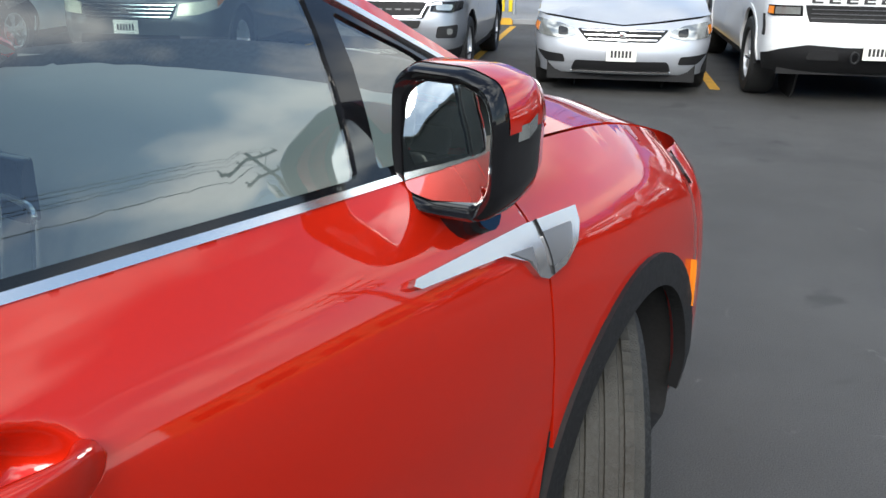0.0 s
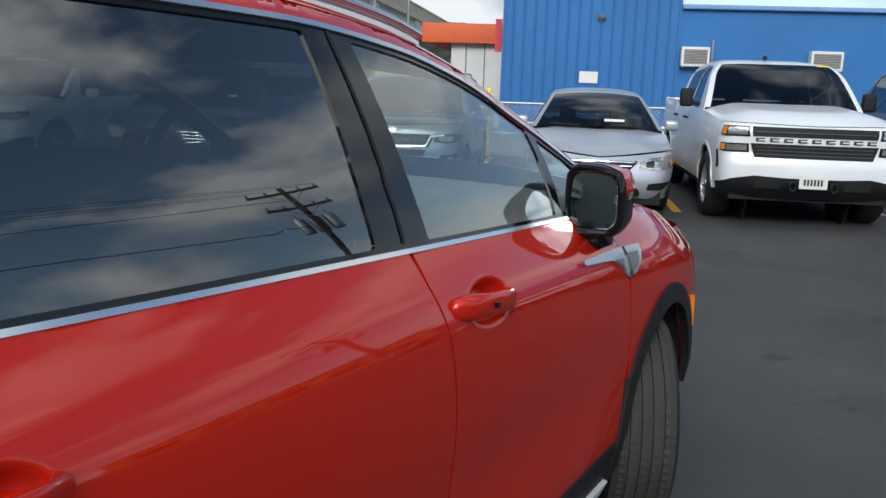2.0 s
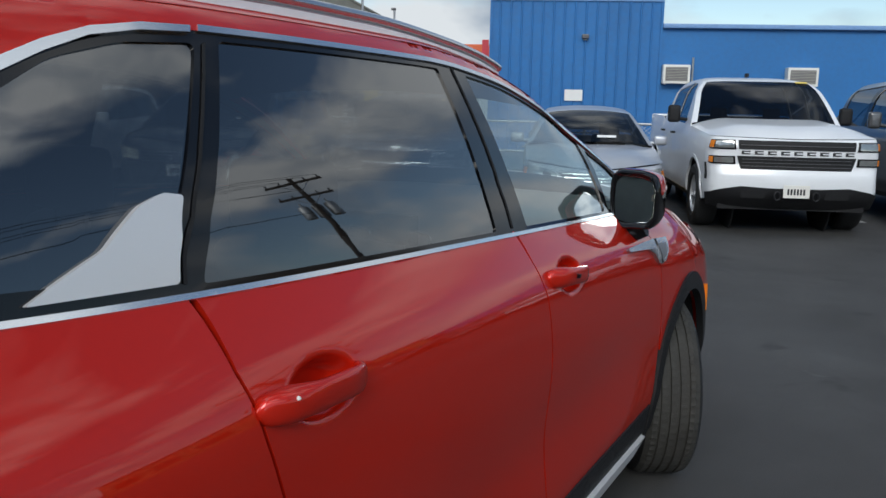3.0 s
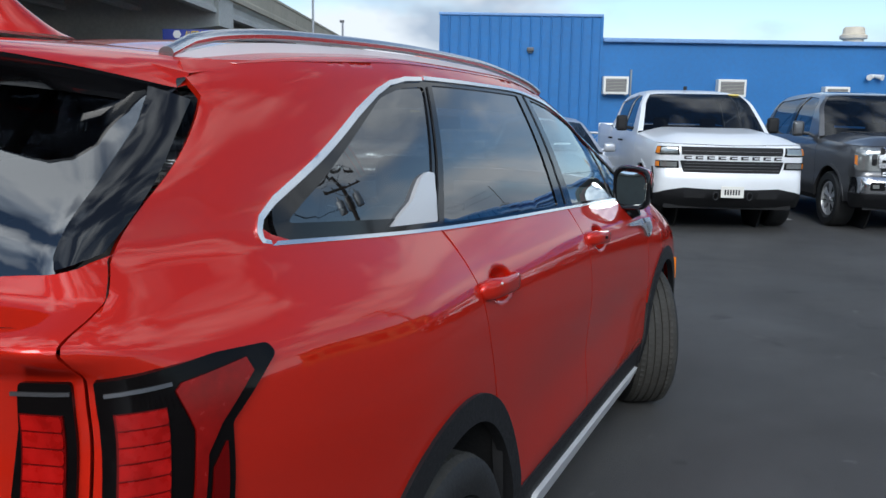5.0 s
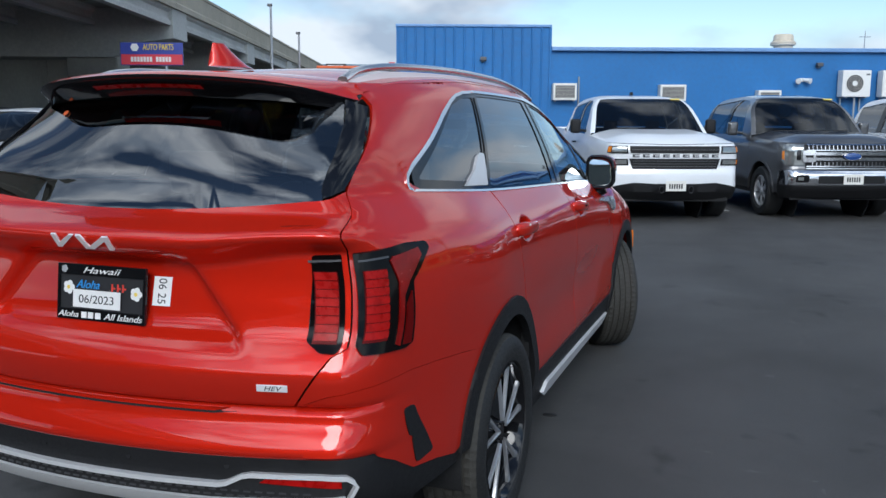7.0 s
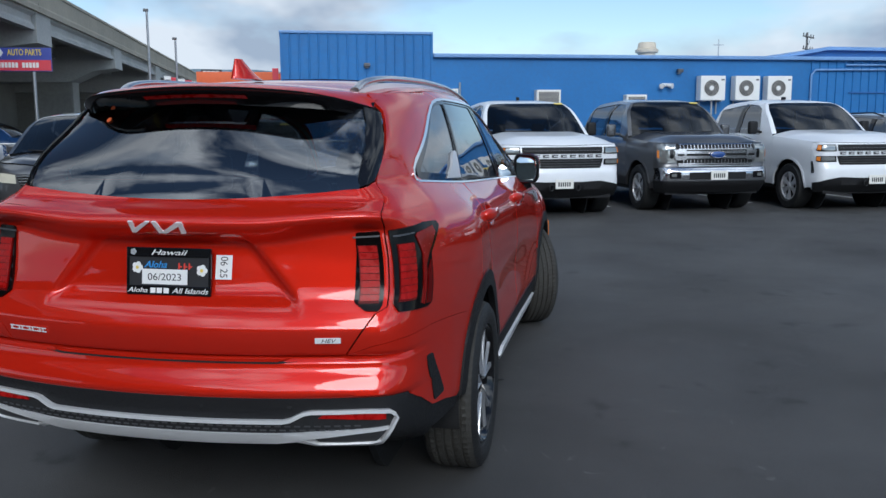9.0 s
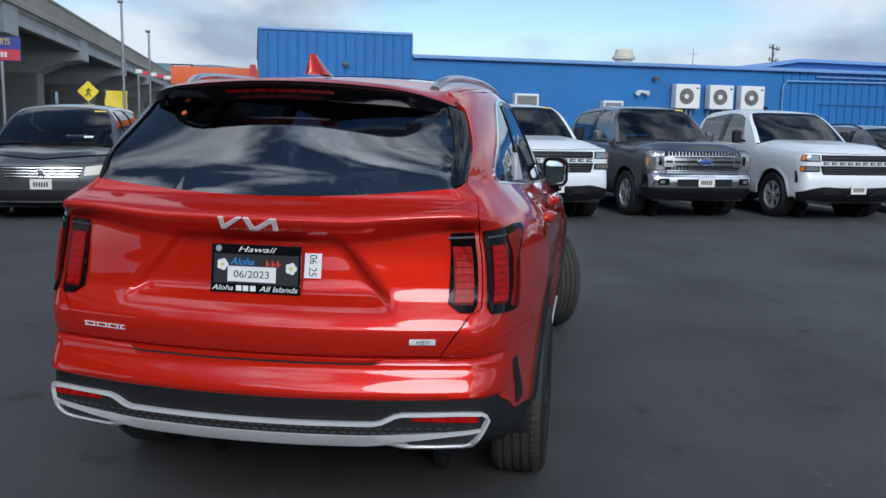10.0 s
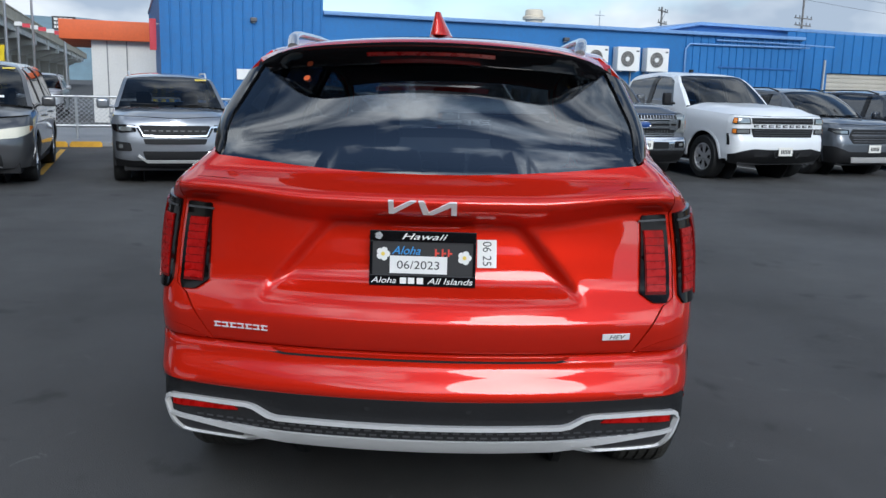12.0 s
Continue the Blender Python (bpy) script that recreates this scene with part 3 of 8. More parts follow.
def build_wall_fittings():
    v = 25.7
    for u, z0, z1, w, pipe in ((5.18, 2.16, 2.69, 0.76, True), (8.62, 2.14, 2.66, 0.84, False), (11.80, 2.00, 2.50, 0.74, False)):
        window_unit(u, z0, z1, w, pipe)
    for u in (14.45, 15.75, 16.97):
        condenser(u, 2.30)
    lamp = thing("flood_lamp", LOT @ pose(13.3, v, 2.84), "white twin flood lamp on the blue wall", "lamp")
    bm = bmesh.new()
    box(bm, (-0.08, -0.05, -0.06), (0.08, 0.0, 0.06), 0.01)
    part("base", bm, WHITE_SHEET, lamp, smooth=None)
    for s in (-1, 1):
        bm = bmesh.new()
        rod(bm, (s * 0.05, -0.06, 0), (s * 0.20, -0.24, -0.05), 0.05, 0.09, 14)
        part("lamp_head", bm, WHITE_SHEET, lamp)
    for u, z, name in ((13.8, 3.32, "camera_box"), (2.95, 3.45, "camera_box")):
        cam_box = thing(name, LOT @ pose(u, v - 0.06, z), "small dark wall lamp box on blue metal", "wall lamp", "wall lamp boxes")
        bm = bmesh.new()
        box(bm, (-0.10, -0.16, -0.06), (0.10, 0.0, 0.06), 0.02)
        part("hood", bm, GREY_MESH, cam_box, smooth=None)
        bm = bmesh.new()
        box(bm, (-0.06, -0.02, -0.10), (0.06, 0.05, -0.05), 0.01)
        part("mount", bm, STEEL, cam_box, smooth=None)
    plaque = thing("wall_plaque", LOT @ pose(2.42, v - 0.06, 1.62), "blank white notice board on the blue wall", "sign")
    bm = bmesh.new()
    box(bm, (0, -0.02, 0), (0.52, 0.0, 0.32), 0.005)
    part("board", bm, WHITE_SHEET, plaque, smooth=None)
    vent = thing("roof_vent", LOT @ pose(13.0, v + 0.9, 3.74), "cream round ventilator on the flat roof", "ventilator")
    bm = bmesh.new()
    lathe(bm, [(0.30, 0.0), (0.30, 0.24), (0.40, 0.27), (0.41, 0.36), (0.33, 0.41), (0.31, 0.58), (0.27, 0.62), (0.01, 0.63)], 24, "Z")
    part("cowl", bm, mat("cream_enamel", (0.60, 0.52, 0.40), 0.55, vary=0.12, scale=5), vent)
    aerial = thing("roof_aerial", LOT @ pose(16.3, v + 2.0, 3.86), "thin metal aerial on the roof", "aerial")
    bm = bmesh.new()
    rod(bm, (0, 0, 0), (0, 0, 0.75), 0.02, 0.012, 6)
    rod(bm, (-0.2, 0, 0.55), (0.2, 0, 0.55), 0.012, sides=6)
    part("mast", bm, STEEL, aerial)


def build_fence():
    fence = thing("chain_link_fence", LOT.copy(), "galvanised pipe rail with chain-link mesh behind the cars", "fence")
    v = 20.0
    for u in np.arange(-9.0, 5.2, 2.35):
        bm = bmesh.new()
        rod(bm, (u, v, 0.1), (u, v, 1.12), 0.035, sides=10)
        part("post", bm, STEEL, fence)
    for z in (1.10, 0.42):
        bm = bmesh.new()
        rod(bm, (-9.2, v, z), (4.9, v, z), 0.028, sides=8)
        part("rail", bm, STEEL, fence)
    bm = bmesh.new()
    pitch = 0.11
    for k in range(int(14 / pitch)):
        u0 = -9.1 + k * pitch
        for s in (-1, 1):
            a = Vector((u0, v, 0.42))
            n = 7
            h = 0.68
            pts = [(u0 + s * pitch * i, v, 0.42 + h * i / n) for i in range(n + 1) if -9.2 < u0 + s * pitch * i < 4.9]
            if len(pts) > 1:
                p, q = Vector(pts[0]), Vector(pts[-1])
                rod(bm, p, q, 0.005, sides=3, cap=False)
    mesh = part("wire_mesh", bm, STEEL, fence, "diamond wire mesh", None)
    mesh["kind"] = "stuff"
    for u in (-0.15, 0.05, 0.25):
        post = thing("bollard", LOT @ pose(u, 20.9, 0.1), "yellow steel bollard on the pavement", "bollard", "yellow bollards")
        bm = bmesh.new()
        lathe(bm, [(0.06, 0), (0.06, 1.25), (0.045, 1.29), (0.01, 1.31)], 16, "Z")
        part("post", bm, SIGN_YELLOW, post)


def build_orange_shop():
    shop = thing("orange_shop", LOT @ pose(0, 31.0, 0), "white shop building with an orange fascia band", "building")
    bm = bmesh.new()
    box(bm, (-1.95, 0, 0), (3.0, 8, 3.0))
    part("wall", bm, WHITE_WALL, shop, "white rendered wall")
    bm = bmesh.new()
    box(bm, (-2.95, -0.35, 2.86), (3.0, 8.2, 3.52), 0.01)
    part("fascia", bm, ORANGE_PAINT, shop, "bright orange fascia band")
    bm = bmesh.new()
    box(bm, (-1.45, -0.03, 0.0), (-1.41, 0.0, 2.85))
    box(bm, (-0.8, -0.03, 0.0), (-0.76, 0.0, 2.85))
    part("wall_joint", bm, PAVING, shop, smooth=None)
    sign = thing("red_blade_sign", LOT @ pose(-0.10, 26.6, 2.45), "red blade sign on the blue block's corner", "sign")
    bm = bmesh.new()
    box(bm, (0, 0, 0), (0.20, 0.06, 0.95), 0.01)
    part("panel", bm, SIGN_RED, sign, smooth=None)
    bm = bmesh.new()
    rod(bm, (0.2, 0.03, 0.8), (0.5, 0.03, 0.8), 0.02, sides=6)
    part("arm", bm, STEEL, sign)


def build_viaduct():
    via = thing("viaduct", LOT.copy(), "long concrete highway viaduct on hammerhead piers", "bridge")
    edge, far, v0, v1 = -11.3, -27.0, -30.0, 260.0
    bm = bmesh.new()
    box(bm, (far, v0, 7.05), (edge - 0.15, v1, 7.35))
    part("deck", bm, CONCRETE, via)
    n = 16
    for i in range(n):
        a, b = v0 + (v1 - v0) * i / n, v0 + (v1 - v0) * (i + 1) / n - 0.03
        for u, nm in ((edge, "parapet"), (far, "parapet")):
            bm = bmesh.new()
            sgn = 1 if u == edge else -1
            prof = [(u - sgn * 0.30, 7.0), (u, 7.0), (u, 7.25), (u - sgn * 0.06, 7.35), (u - sgn * 0.06, 8.15), (u - sgn * 0.0, 8.18), (u - sgn * 0.0, 8.32), (u - sgn * 0.34, 8.32)]
            slab(bm, prof, b - a, Matrix.Translation((0, a, 0)))
            part(nm, bm, TAN_CONCRETE, via, "tan concrete parapet", None)
    caps = [43.5 + 18.8 * k for k in range(-3, 11)]
    for c0, c1 in zip([caps[0] - 18.8] + caps, caps + [caps[-1] + 18.8]):
        for u in (edge - 0.35, edge - 4.1, edge - 7.9, edge - 11.7, far + 0.9):
            bm = bmesh.new()
            prof = [(u - 0.30, 6.15), (u + 0.10, 6.15), (u + 0.10, 6.35), (u - 0.02, 6.5), (u - 0.02, 6.8), (u + 0.15, 6.9), (u + 0.15, 7.05), (u - 0.35, 7.05), (u - 0.35, 6.9), (u - 0.2, 6.8), (u - 0.2, 6.5), (u - 0.30, 6.35)]
            slab(bm, prof, c1 - c0 - 2.6, Matrix.Translation((0, c0 + 1.3, 0)))
            part("girder", bm, PALE_CONCRETE, via, "pale concrete girder", None)
    for c in caps:
        pier = new("pier")
        pier.parent = via
        bm = bmesh.new()
        outline = [(edge - 0.15, 7.0), (edge - 0.15, 5.55), (edge - 1.6, 5.35), (edge - 3.2, 4.6), (far + 3.2, 4.6), (far + 1.2, 5.4), (far + 0.1, 5.6), (far + 0.1, 7.0)]
        slab(bm, outline, 2.6, Matrix.Translation((0, c - 1.3, 0)))
        part("pier_cap", bm, PALE_CONCRETE, pier, "hammerhead pier cap", None)
        for u in (edge - 4.4, far + 4.2):
            bm = bmesh.new()
            box(bm, (u - 1.3, c - 0.95, 0), (u + 1.3, c + 0.95, 4.7), 0.12)
            part("column", bm, CONCRETE, pier, "concrete pier column", None)
    # retaining wall under the deck, its extra height added to block light there
    wall = thing("retaining_wall", LOT.copy(), "grey concrete retaining wall in the shade under the viaduct, raised to block light", "wall")
    for k in range(9):
        bm = bmesh.new()
        box(bm, (-24.0, 20 + k * 9.0, 0), (-23.6, 28.9 + k * 9.0, 6.0), 0.03)
        part("wall_panel", bm, CONCRETE, wall, smooth=None)


def sign_on_post(name, u, v, label, w, h, z, boards, post_h, material, posts=(0.0,)):
    s = thing(name, LOT @ pose(u, v, 0), label, "sign")
    for dx in posts:
        bm = bmesh.new()
        rod(bm, (dx, 0.08, 0), (dx, 0.08, post_h), 0.07 if w > 1 else 0.035, sides=10)
        part("post", bm, STEEL, s)
    for x0, z0, x1, z1, m, dy in boards:
        bm = bmesh.new()
        box(bm, (x0, -0.02 - dy, z0), (x1, 0.02 - dy, z1))
        part("board", bm, m, s, smooth=None)
    return s


def build_signs():
    v = 34.0
    u0, u1, z0, z1 = -11.35, -8.80, 3.70, 4.62
    c, hw = (u0 + u1) / 2, (u1 - u0) / 2
    s = sign_on_post("shop_sign", c, v, "blue and red roadside shop sign on a post", 2, 1, 0, [(-hw, z0, hw, z1, SIGN_BLUE, 0.0), (-hw + 0.03, z0 + 0.03, hw - 0.03, z0 + 0.44, SIGN_RED, 0.012)], z0, STEEL, (0.55,))
    text_on("AUTO PARTS", 0.24, pose(0.28, -0.045, z0 + 0.62, 90), SIGN_YELLOW, s, width=1.25, depth=0.004)
    bm = bmesh.new()
    lathe(bm, [(0.001, -0.05), (0.17, -0.05), (0.17, 0.0)], 6, "Y")
    for q in bm.verts:
        q.co += Vector((-0.68, -0.01, z0 + 0.72))
    part("emblem", bm, WHITE_SHEET, s, "plain white six-sided emblem", None)
    for k in range(13):
        if k != 7:
            bm = bmesh.new()
            box(bm, (-0.85 + k * 0.128, -0.055, z0 + 0.14), (-0.85 + k * 0.128 + 0.095, -0.03, z0 + 0.34))
            part("writing", bm, WHITE_SHEET, s, smooth=None)
    x = thing("crossing_sign", LOT @ pose(-5.7, 30.0, -0.40), "yellow diamond warning sign on a grey post", "sign")
    bm = bmesh.new()
    rod(bm, (0, 0.05, 0.4), (0, 0.05, 3.2), 0.035, sides=8)
    part("post", bm, STEEL, x)
    bm = bmesh.new()
    slab(bm, rounded([(0, -0.37), (0.37, 0), (0, 0.37), (-0.37, 0)], 0.04), 0.02, Matrix.Translation((0, 0, 2.90)))
    part("board", bm, SIGN_YELLOW, x, "yellow diamond board", None)
    bm = bmesh.new()
    for a, b in (((0.0, -0.02), (0.04, 0.17)), ((0.0, -0.02), (-0.12, -0.26)), ((0.0, -0.02), (0.12, -0.26)), ((0.02, 0.12), (0.15, 0.02)), ((0.02, 0.12), (-0.10, 0.0))):
        rod(bm, (a[0] * 0.68, -0.012, 2.90 + a[1] * 0.68), (b[0] * 0.68, -0.012, 2.90 + b[1] * 0.68), 0.021, sides=6)
    part("mark", bm, BLACK_INK, x, "plain black mark")
    bm = bmesh.new()
    box(bm, (-0.17, -0.01, 2.26), (0.17, 0.01, 2.46))
    part("board", bm, SIGN_YELLOW, x, smooth=None)
    d = sign_on_post("dark_shop_sign", -3.7, 46.0, "dark shop sign with pale bars on a post", 2, 1, 0, [(-0.55, 3.9, 0.55, 4.56, BLACK_INK, 0.0)], 3.9, STEEL, (0.0,))
    for zz, n in ((4.36, 4), (4.17, 6), (3.98, 8)):
        for k in range(n):
            w = 0.9 / n
            bm = bmesh.new()
            box(bm, (-0.45 + k * w, -0.045, zz), (-0.45 + k * w + w * 0.75, -0.02, zz + 0.12))
            part("writing", bm, WHITE_SHEET, d, smooth=None)
    ban = thing("striped_barrier", LOT @ pose(-4.1, 38.0, 0), "red and white striped rail across a yard", "barrier")
    for k in range(12):
        bm = bmesh.new()
        box(bm, (-1.0 + k * 0.3, 0, 3.60 - k * 0.06), (-1.0 + k * 0.3 + 0.29, 0.08, 3.76 - k * 0.06))
        part("stripe", bm, SIGN_RED if k % 2 else WHITE_SHEET, ban, smooth=None)
    for k in (0, 11):
        bm = bmesh.new()
        rod(bm, (-0.9 + k * 0.3, 0.12, 0), (-0.9 + k * 0.3, 0.12, 3.70 - k * 0.06), 0.05, sides=8)
        part("post", bm, STEEL, ban)
    y = thing("yellow_banner", LOT @ pose(-6.3, 41.0, 0), "yellow feather banner by the roadside", "banner")
    bm = bmesh.new()
    sheet(bm, [[(a + 0.1 * math.sin(z * 2), 0.05 * math.sin(z * 3 + a * 4), z) for a in np.linspace(-0.5, 0.5, 6)] for z in np.linspace(0.5, 2.9, 9)])
    part("cloth", bm, SIGN_YELLOW, y)
    bm = bmesh.new()
    rod(bm, (-0.55, 0, 0), (-0.55, 0, 3.0), 0.03, sides=6)
    part("post", bm, STEEL, y)


def utility_pole(u, v, h, turn, label, cans=0, world_pos=None, thick=1.0, wood=WOOD_POLE, arms=(0.35, 1.3)):
    m = world_pos or (LOT @ pose(u, v, 0, 0, 0, turn))
    p = thing("utility_pole", m, label, "utility pole", "utility poles")
    bm = bmesh.new()
    rod(bm, (0, 0, 0), (0, 0, h), 0.17 * thick, 0.11 * thick, 12)
    part("pole", bm, wood, p)
    for z, w in ((h - arms[0], 1.25), (h - arms[1], 1.15)):
        bm = bmesh.new()
        box(bm, (-w, -0.16, z - 0.06 * thick), (w, -0.04, z + 0.06 * thick))
        arm = part("crossarm", bm, wood, p, smooth=None)
        for x in (-w + 0.1, -w * 0.45, w * 0.45, w - 0.1):
            bm = bmesh.new()
            lathe(bm, [(0.02, z + 0.06), (0.05, z + 0.10), (0.035, z + 0.15), (0.05, z + 0.19), (0.02, z + 0.24)], 8, "Z")
            for q in bm.verts:
                q.co += Vector((x, -0.1, 0))
            part("insulator", bm, GREY_MESH, arm)
        for s in (-1, 1):
            bm = bmesh.new()
            rod(bm, (0, -0.1, z - 0.6), (s * w * 0.5, -0.1, z - 0.05), 0.02, sides=6)
            part("brace", bm, STEEL, arm)
    for k in range(cans):
        bm = bmesh.new()
        x = (-0.55, 0.0, 0.55)[k]
        lathe(bm, [(0.01, h - 2.75), (0.22, h - 2.73), (0.24, h - 2.65), (0.24, h - 1.95), (0.20, h - 1.85), (0.06, h - 1.80), (0.05, h - 1.60), (0.01, h - 1.58)], 16, "Z")
        for q in bm.verts:
            q.co += Vector((x, 0.34 if k == 1 else 0.26, 0))
        part("transformer", bm, STEEL, p)
    return p


def wire(a, b, sag, r=0.012):
    a, b = Vector(a), Vector(b)
    w = thing("overhead_wire", Matrix.Translation(a), "thin black overhead wire between poles", "wire", "overhead wires")
    bm = bmesh.new()
    tube(bm, [(b - a) * t + Vector((0, 0, -sag * 4 * t * (1 - t))) for t in np.linspace(0, 1, 13)], r, 4)
    part("cable", bm, BLACK_INK, w)


def build_poles():
    utility_pole(40.4, 60.0, 8.5, 40, "far wooden utility pole with crossarms", thick=0.7, wood=HAZY_WOOD)
    utility_pole(54.7, 60.0, 11.5, 15, "far wooden utility pole with two crossarms", thick=0.7, wood=HAZY_WOOD, arms=(3.2, 3.8))
    a, b = lot(54.7, 60, 10.8), lot(120, 70, 10.5)
    for dz in (0.0, -0.9):
        wire(a + Vector((0, 0, dz)), b + Vector((0, 0, dz)), 0.8)
    # the street's own line, beside the lot: seen mirrored in the SUV's windows
    near = Vector((15.2, 21.8, 0))
    m1 = Matrix.Translation(near) @ pose(0, 0, 0, 0, 0, -38)
    utility_pole(0, 0, 9.2, 0, "wooden utility pole with three transformers beside the lot", 3, m1)
    m2 = Matrix.Translation((22.5, -16.0, 0)) @ pose(0, 0, 0, 0, 0, -38)
    utility_pole(0, 0, 9.7, 0, "wooden utility pole beside the street", 0, m2)
    for x in (-1.1, -0.5, 0.5, 1.1):
        wire(m1 @ Vector((x, -0.1, 9.1)), m2 @ Vector((x, -0.1, 9.6)), 0.9)
    for z in (8.4, 6.8):
        wire(m1 @ Vector((0.3, -0.1, z)), m2 @ Vector((0.3, -0.1, z)), 0.9, 0.018)
    for u, v, h in ((-4.5, 30.0, 5.6), (-4.05, 34.0, 5.0)):
        p = thing("light_mast", LOT @ pose(u, v, 0), "slim grey steel street mast", "street lamp", "slim masts")
        bm = bmesh.new()
        rod(bm, (0, 0, 0), (0, 0, h), 0.06, 0.04, 8)
        part("mast", bm, STEEL, p)
        bm = bmesh.new()
        box(bm, (-0.12, -0.05, h - 0.02), (0.06, 0.05, h + 0.08), 0.02)
        part("lamp_head", bm, GREY_MESH, p, smooth=None)


def build_hills():
    for k, (dist, lo, hi, a0, a1, seed) in enumerate(((1500, 50, 108, -75, 60, 3.0), (2200, 78, 175, -60, 40, 9.0))):
        bm = bmesh.new()
        rows = [[], [], []]
        for a in np.linspace(a0, a1, 160):
            b = radians(a + 3)
            n = noise.fractal(Vector((a * 0.055 + seed, seed, 0.0)), 0.9, 2.1, 6)
            fade = min(1, (a - a0) / 20, (a1 - a) / 20)
            bump = math.exp(-((a + 31) / 12) ** 2)
            h = max(8, (lo + (hi - lo) * (0.18 + 0.30 * n + 0.62 * bump)) * fade)
            for row, z, dd in zip(rows, (0, h * 0.55, h), (0, 60, 220)):
                row.append((math.sin(b) * (dist + dd), math.cos(b) * (dist + dd), z))
        sheet(bm, rows)
        ob = finish("hill", bm, HILL, smooth=180)
        tagged(ob, "hazy blue-green hills on the skyline", "hill", "distant hills", "structure")


def build_surroundings():
    # what closes the lot behind the camera and to its right
    # the drab one is never in view, added to darken low reflections
    for name, m, w, d, h, mt, label in (("tan_building", Matrix.Translation((27, 30, 0)) @ pose(0, 0, 0, 0, 0, -48), 16, 9, 4.6, mat("ochre_wall", (0.48, 0.27, 0.10), 0.75, vary=0.1, scale=0.8), "ochre low building beyond the street"),
                                       ("unseen_drab_building", Matrix.Translation((-10, -34, 0)) @ pose(0, 0, 0, 0, 0, 188), 64, 9, 10.5, mat("drab_wall", (0.16, 0.165, 0.15), 0.8, vary=0.15, scale=0.5), "long drab low building behind the lot, unseen, added to suit reflections"),
                                       ("grey_building", Matrix.Translation((40, -12, 0)) @ pose(0, 0, 0, 0, 0, -100), 30, 9, 4.0, PALE_CONCRETE, "grey low building across the street")):
        b = thing(name, m, label, "building")
        bm = bmesh.new()
        box(bm, (-w / 2, 0, 0), (w / 2, d, h))
        part("wall", bm, mt, b, smooth=None)
        bm = bmesh.new()
        box(bm, (-w / 2 - 0.3, -0.3, h), (w / 2 + 0.3, d + 0.3, h + 0.3), 0.03)
        part("roof", bm, CONCRETE, b, smooth=None)
        for k in range(int(w // 3)):
            bm = bmesh.new()
            x = -w / 2 + 1.0 + k * 3
            box(bm, (x, -0.05, 1.2), (x + 1.8, 0.0, 3.0), 0.01)
            part("window", bm, BLACK_GLOSS, b, smooth=None)


BLACK_INK = mat("black_ink", (0.02, 0.02, 0.022), 0.5, vary=0.03)
GREY_MESH = mat("grille_grey", (0.10, 0.10, 0.105), 0.4, 0.6, vary=0.1)


def text_mesh(words, height, depth=0.0015, slant=0.0, align="CENTER"):
    cu = bpy.data.curves.new("words", "FONT")
    cu.body, cu.size, cu.extrude, cu.shear, cu.align_x = words, height / 0.70, depth, slant, align
    ob = bpy.data.objects.new("words", cu)
    me = bpy.data.meshes.new_from_object(ob)
    bpy.data.objects.remove(ob)
    return me


def text_on(words, height, m, material, parent, name="lettering", label="", slant=0.0, width=None, depth=0.0015):
    me = text_mesh(words, height, depth, slant)
    if width:
        xs = [v.co.x for v in me.vertices]
        k = width / (max(xs) - min(xs))
        me.transform(Matrix.Diagonal((k, 1, 1, 1)))
    me.materials.append(material)
    ob = new(name, me)
    ob.parent = parent
    ob.matrix_basis = m
    if label:
        ob["label"] = label
    return ob


build_ground()
build_building()
build_wall_fittings()
build_fence()
build_orange_shop()
build_viaduct()
build_signs()
build_poles()
build_hills()
build_surroundings()

# ---- the red SUV: x to its right, y forward from its tail, z up ----
suv = thing("suv", Matrix(), "glossy red mid-size SUV with chrome window trim and turned front wheels", "car")

S_A, S_B, Y_F = 0.70, 1.08, 4.5
belt = curve_of((0.0, 1.332), (0.6, 1.292), (1.3, 1.244), (2.4, 1.196), (3.3, 1.152), (3.75, 1.127), (4.0, 1.105), (4.3, 1.05), (4.55, 0.985), (4.8, 0.92))
belt_x = curve_of((0.4, 0.695), (0.59, 0.748), (1.28, 0.802), (2.0, 0.824), (2.4, 0.830), (3.0, 0.824), (3.3, 0.815), (3.8, 0.80), (4.25, 0.785), (4.5, 0.76), (4.8, 0.66))
wide = curve_of((0.4, 0.872), (0.6, 0.905), (1.04, 0.945), (1.5, 0.930), (2.5, 0.930), (3.4, 0.935), (3.85, 0.952), (4.33, 0.940), (4.5, 0.90), (4.8, 0.75))
fill = curve_of((0.0, 0.0), (0.04, 0.28), (0.10, 0.64), (0.16, 0.85), (0.24, 0.95), (0.36, 1.0), (1.3, 1.0))
tuck = curve_of((0.15, 0.10), (0.25, 0.055), (0.36, 0.02), (0.5, 0.0), (2.0, 0.0))
win_top = curve_of((0.3, 1.50), (0.62, 1.555), (1.0, 1.600), (1.5, 1.620), (2.2, 1.613), (2.6, 1.580), (2.9, 1.520), (3.2, 1.415), (3.5, 1.275), (3.76, 1.140))
top_x = curve_of((0.3, 0.600), (0.62, 0.638), (1.0, 0.660), (1.5, 0.672), (2.2, 0.656), (2.7, 0.645), (3.1, 0.660), (3.5, 0.735), (3.76, 0.795))
rail_h = curve_of((0.3, 0.05), (2.4, 0.05), (3.0, 0.045), (3.76, 0.03))
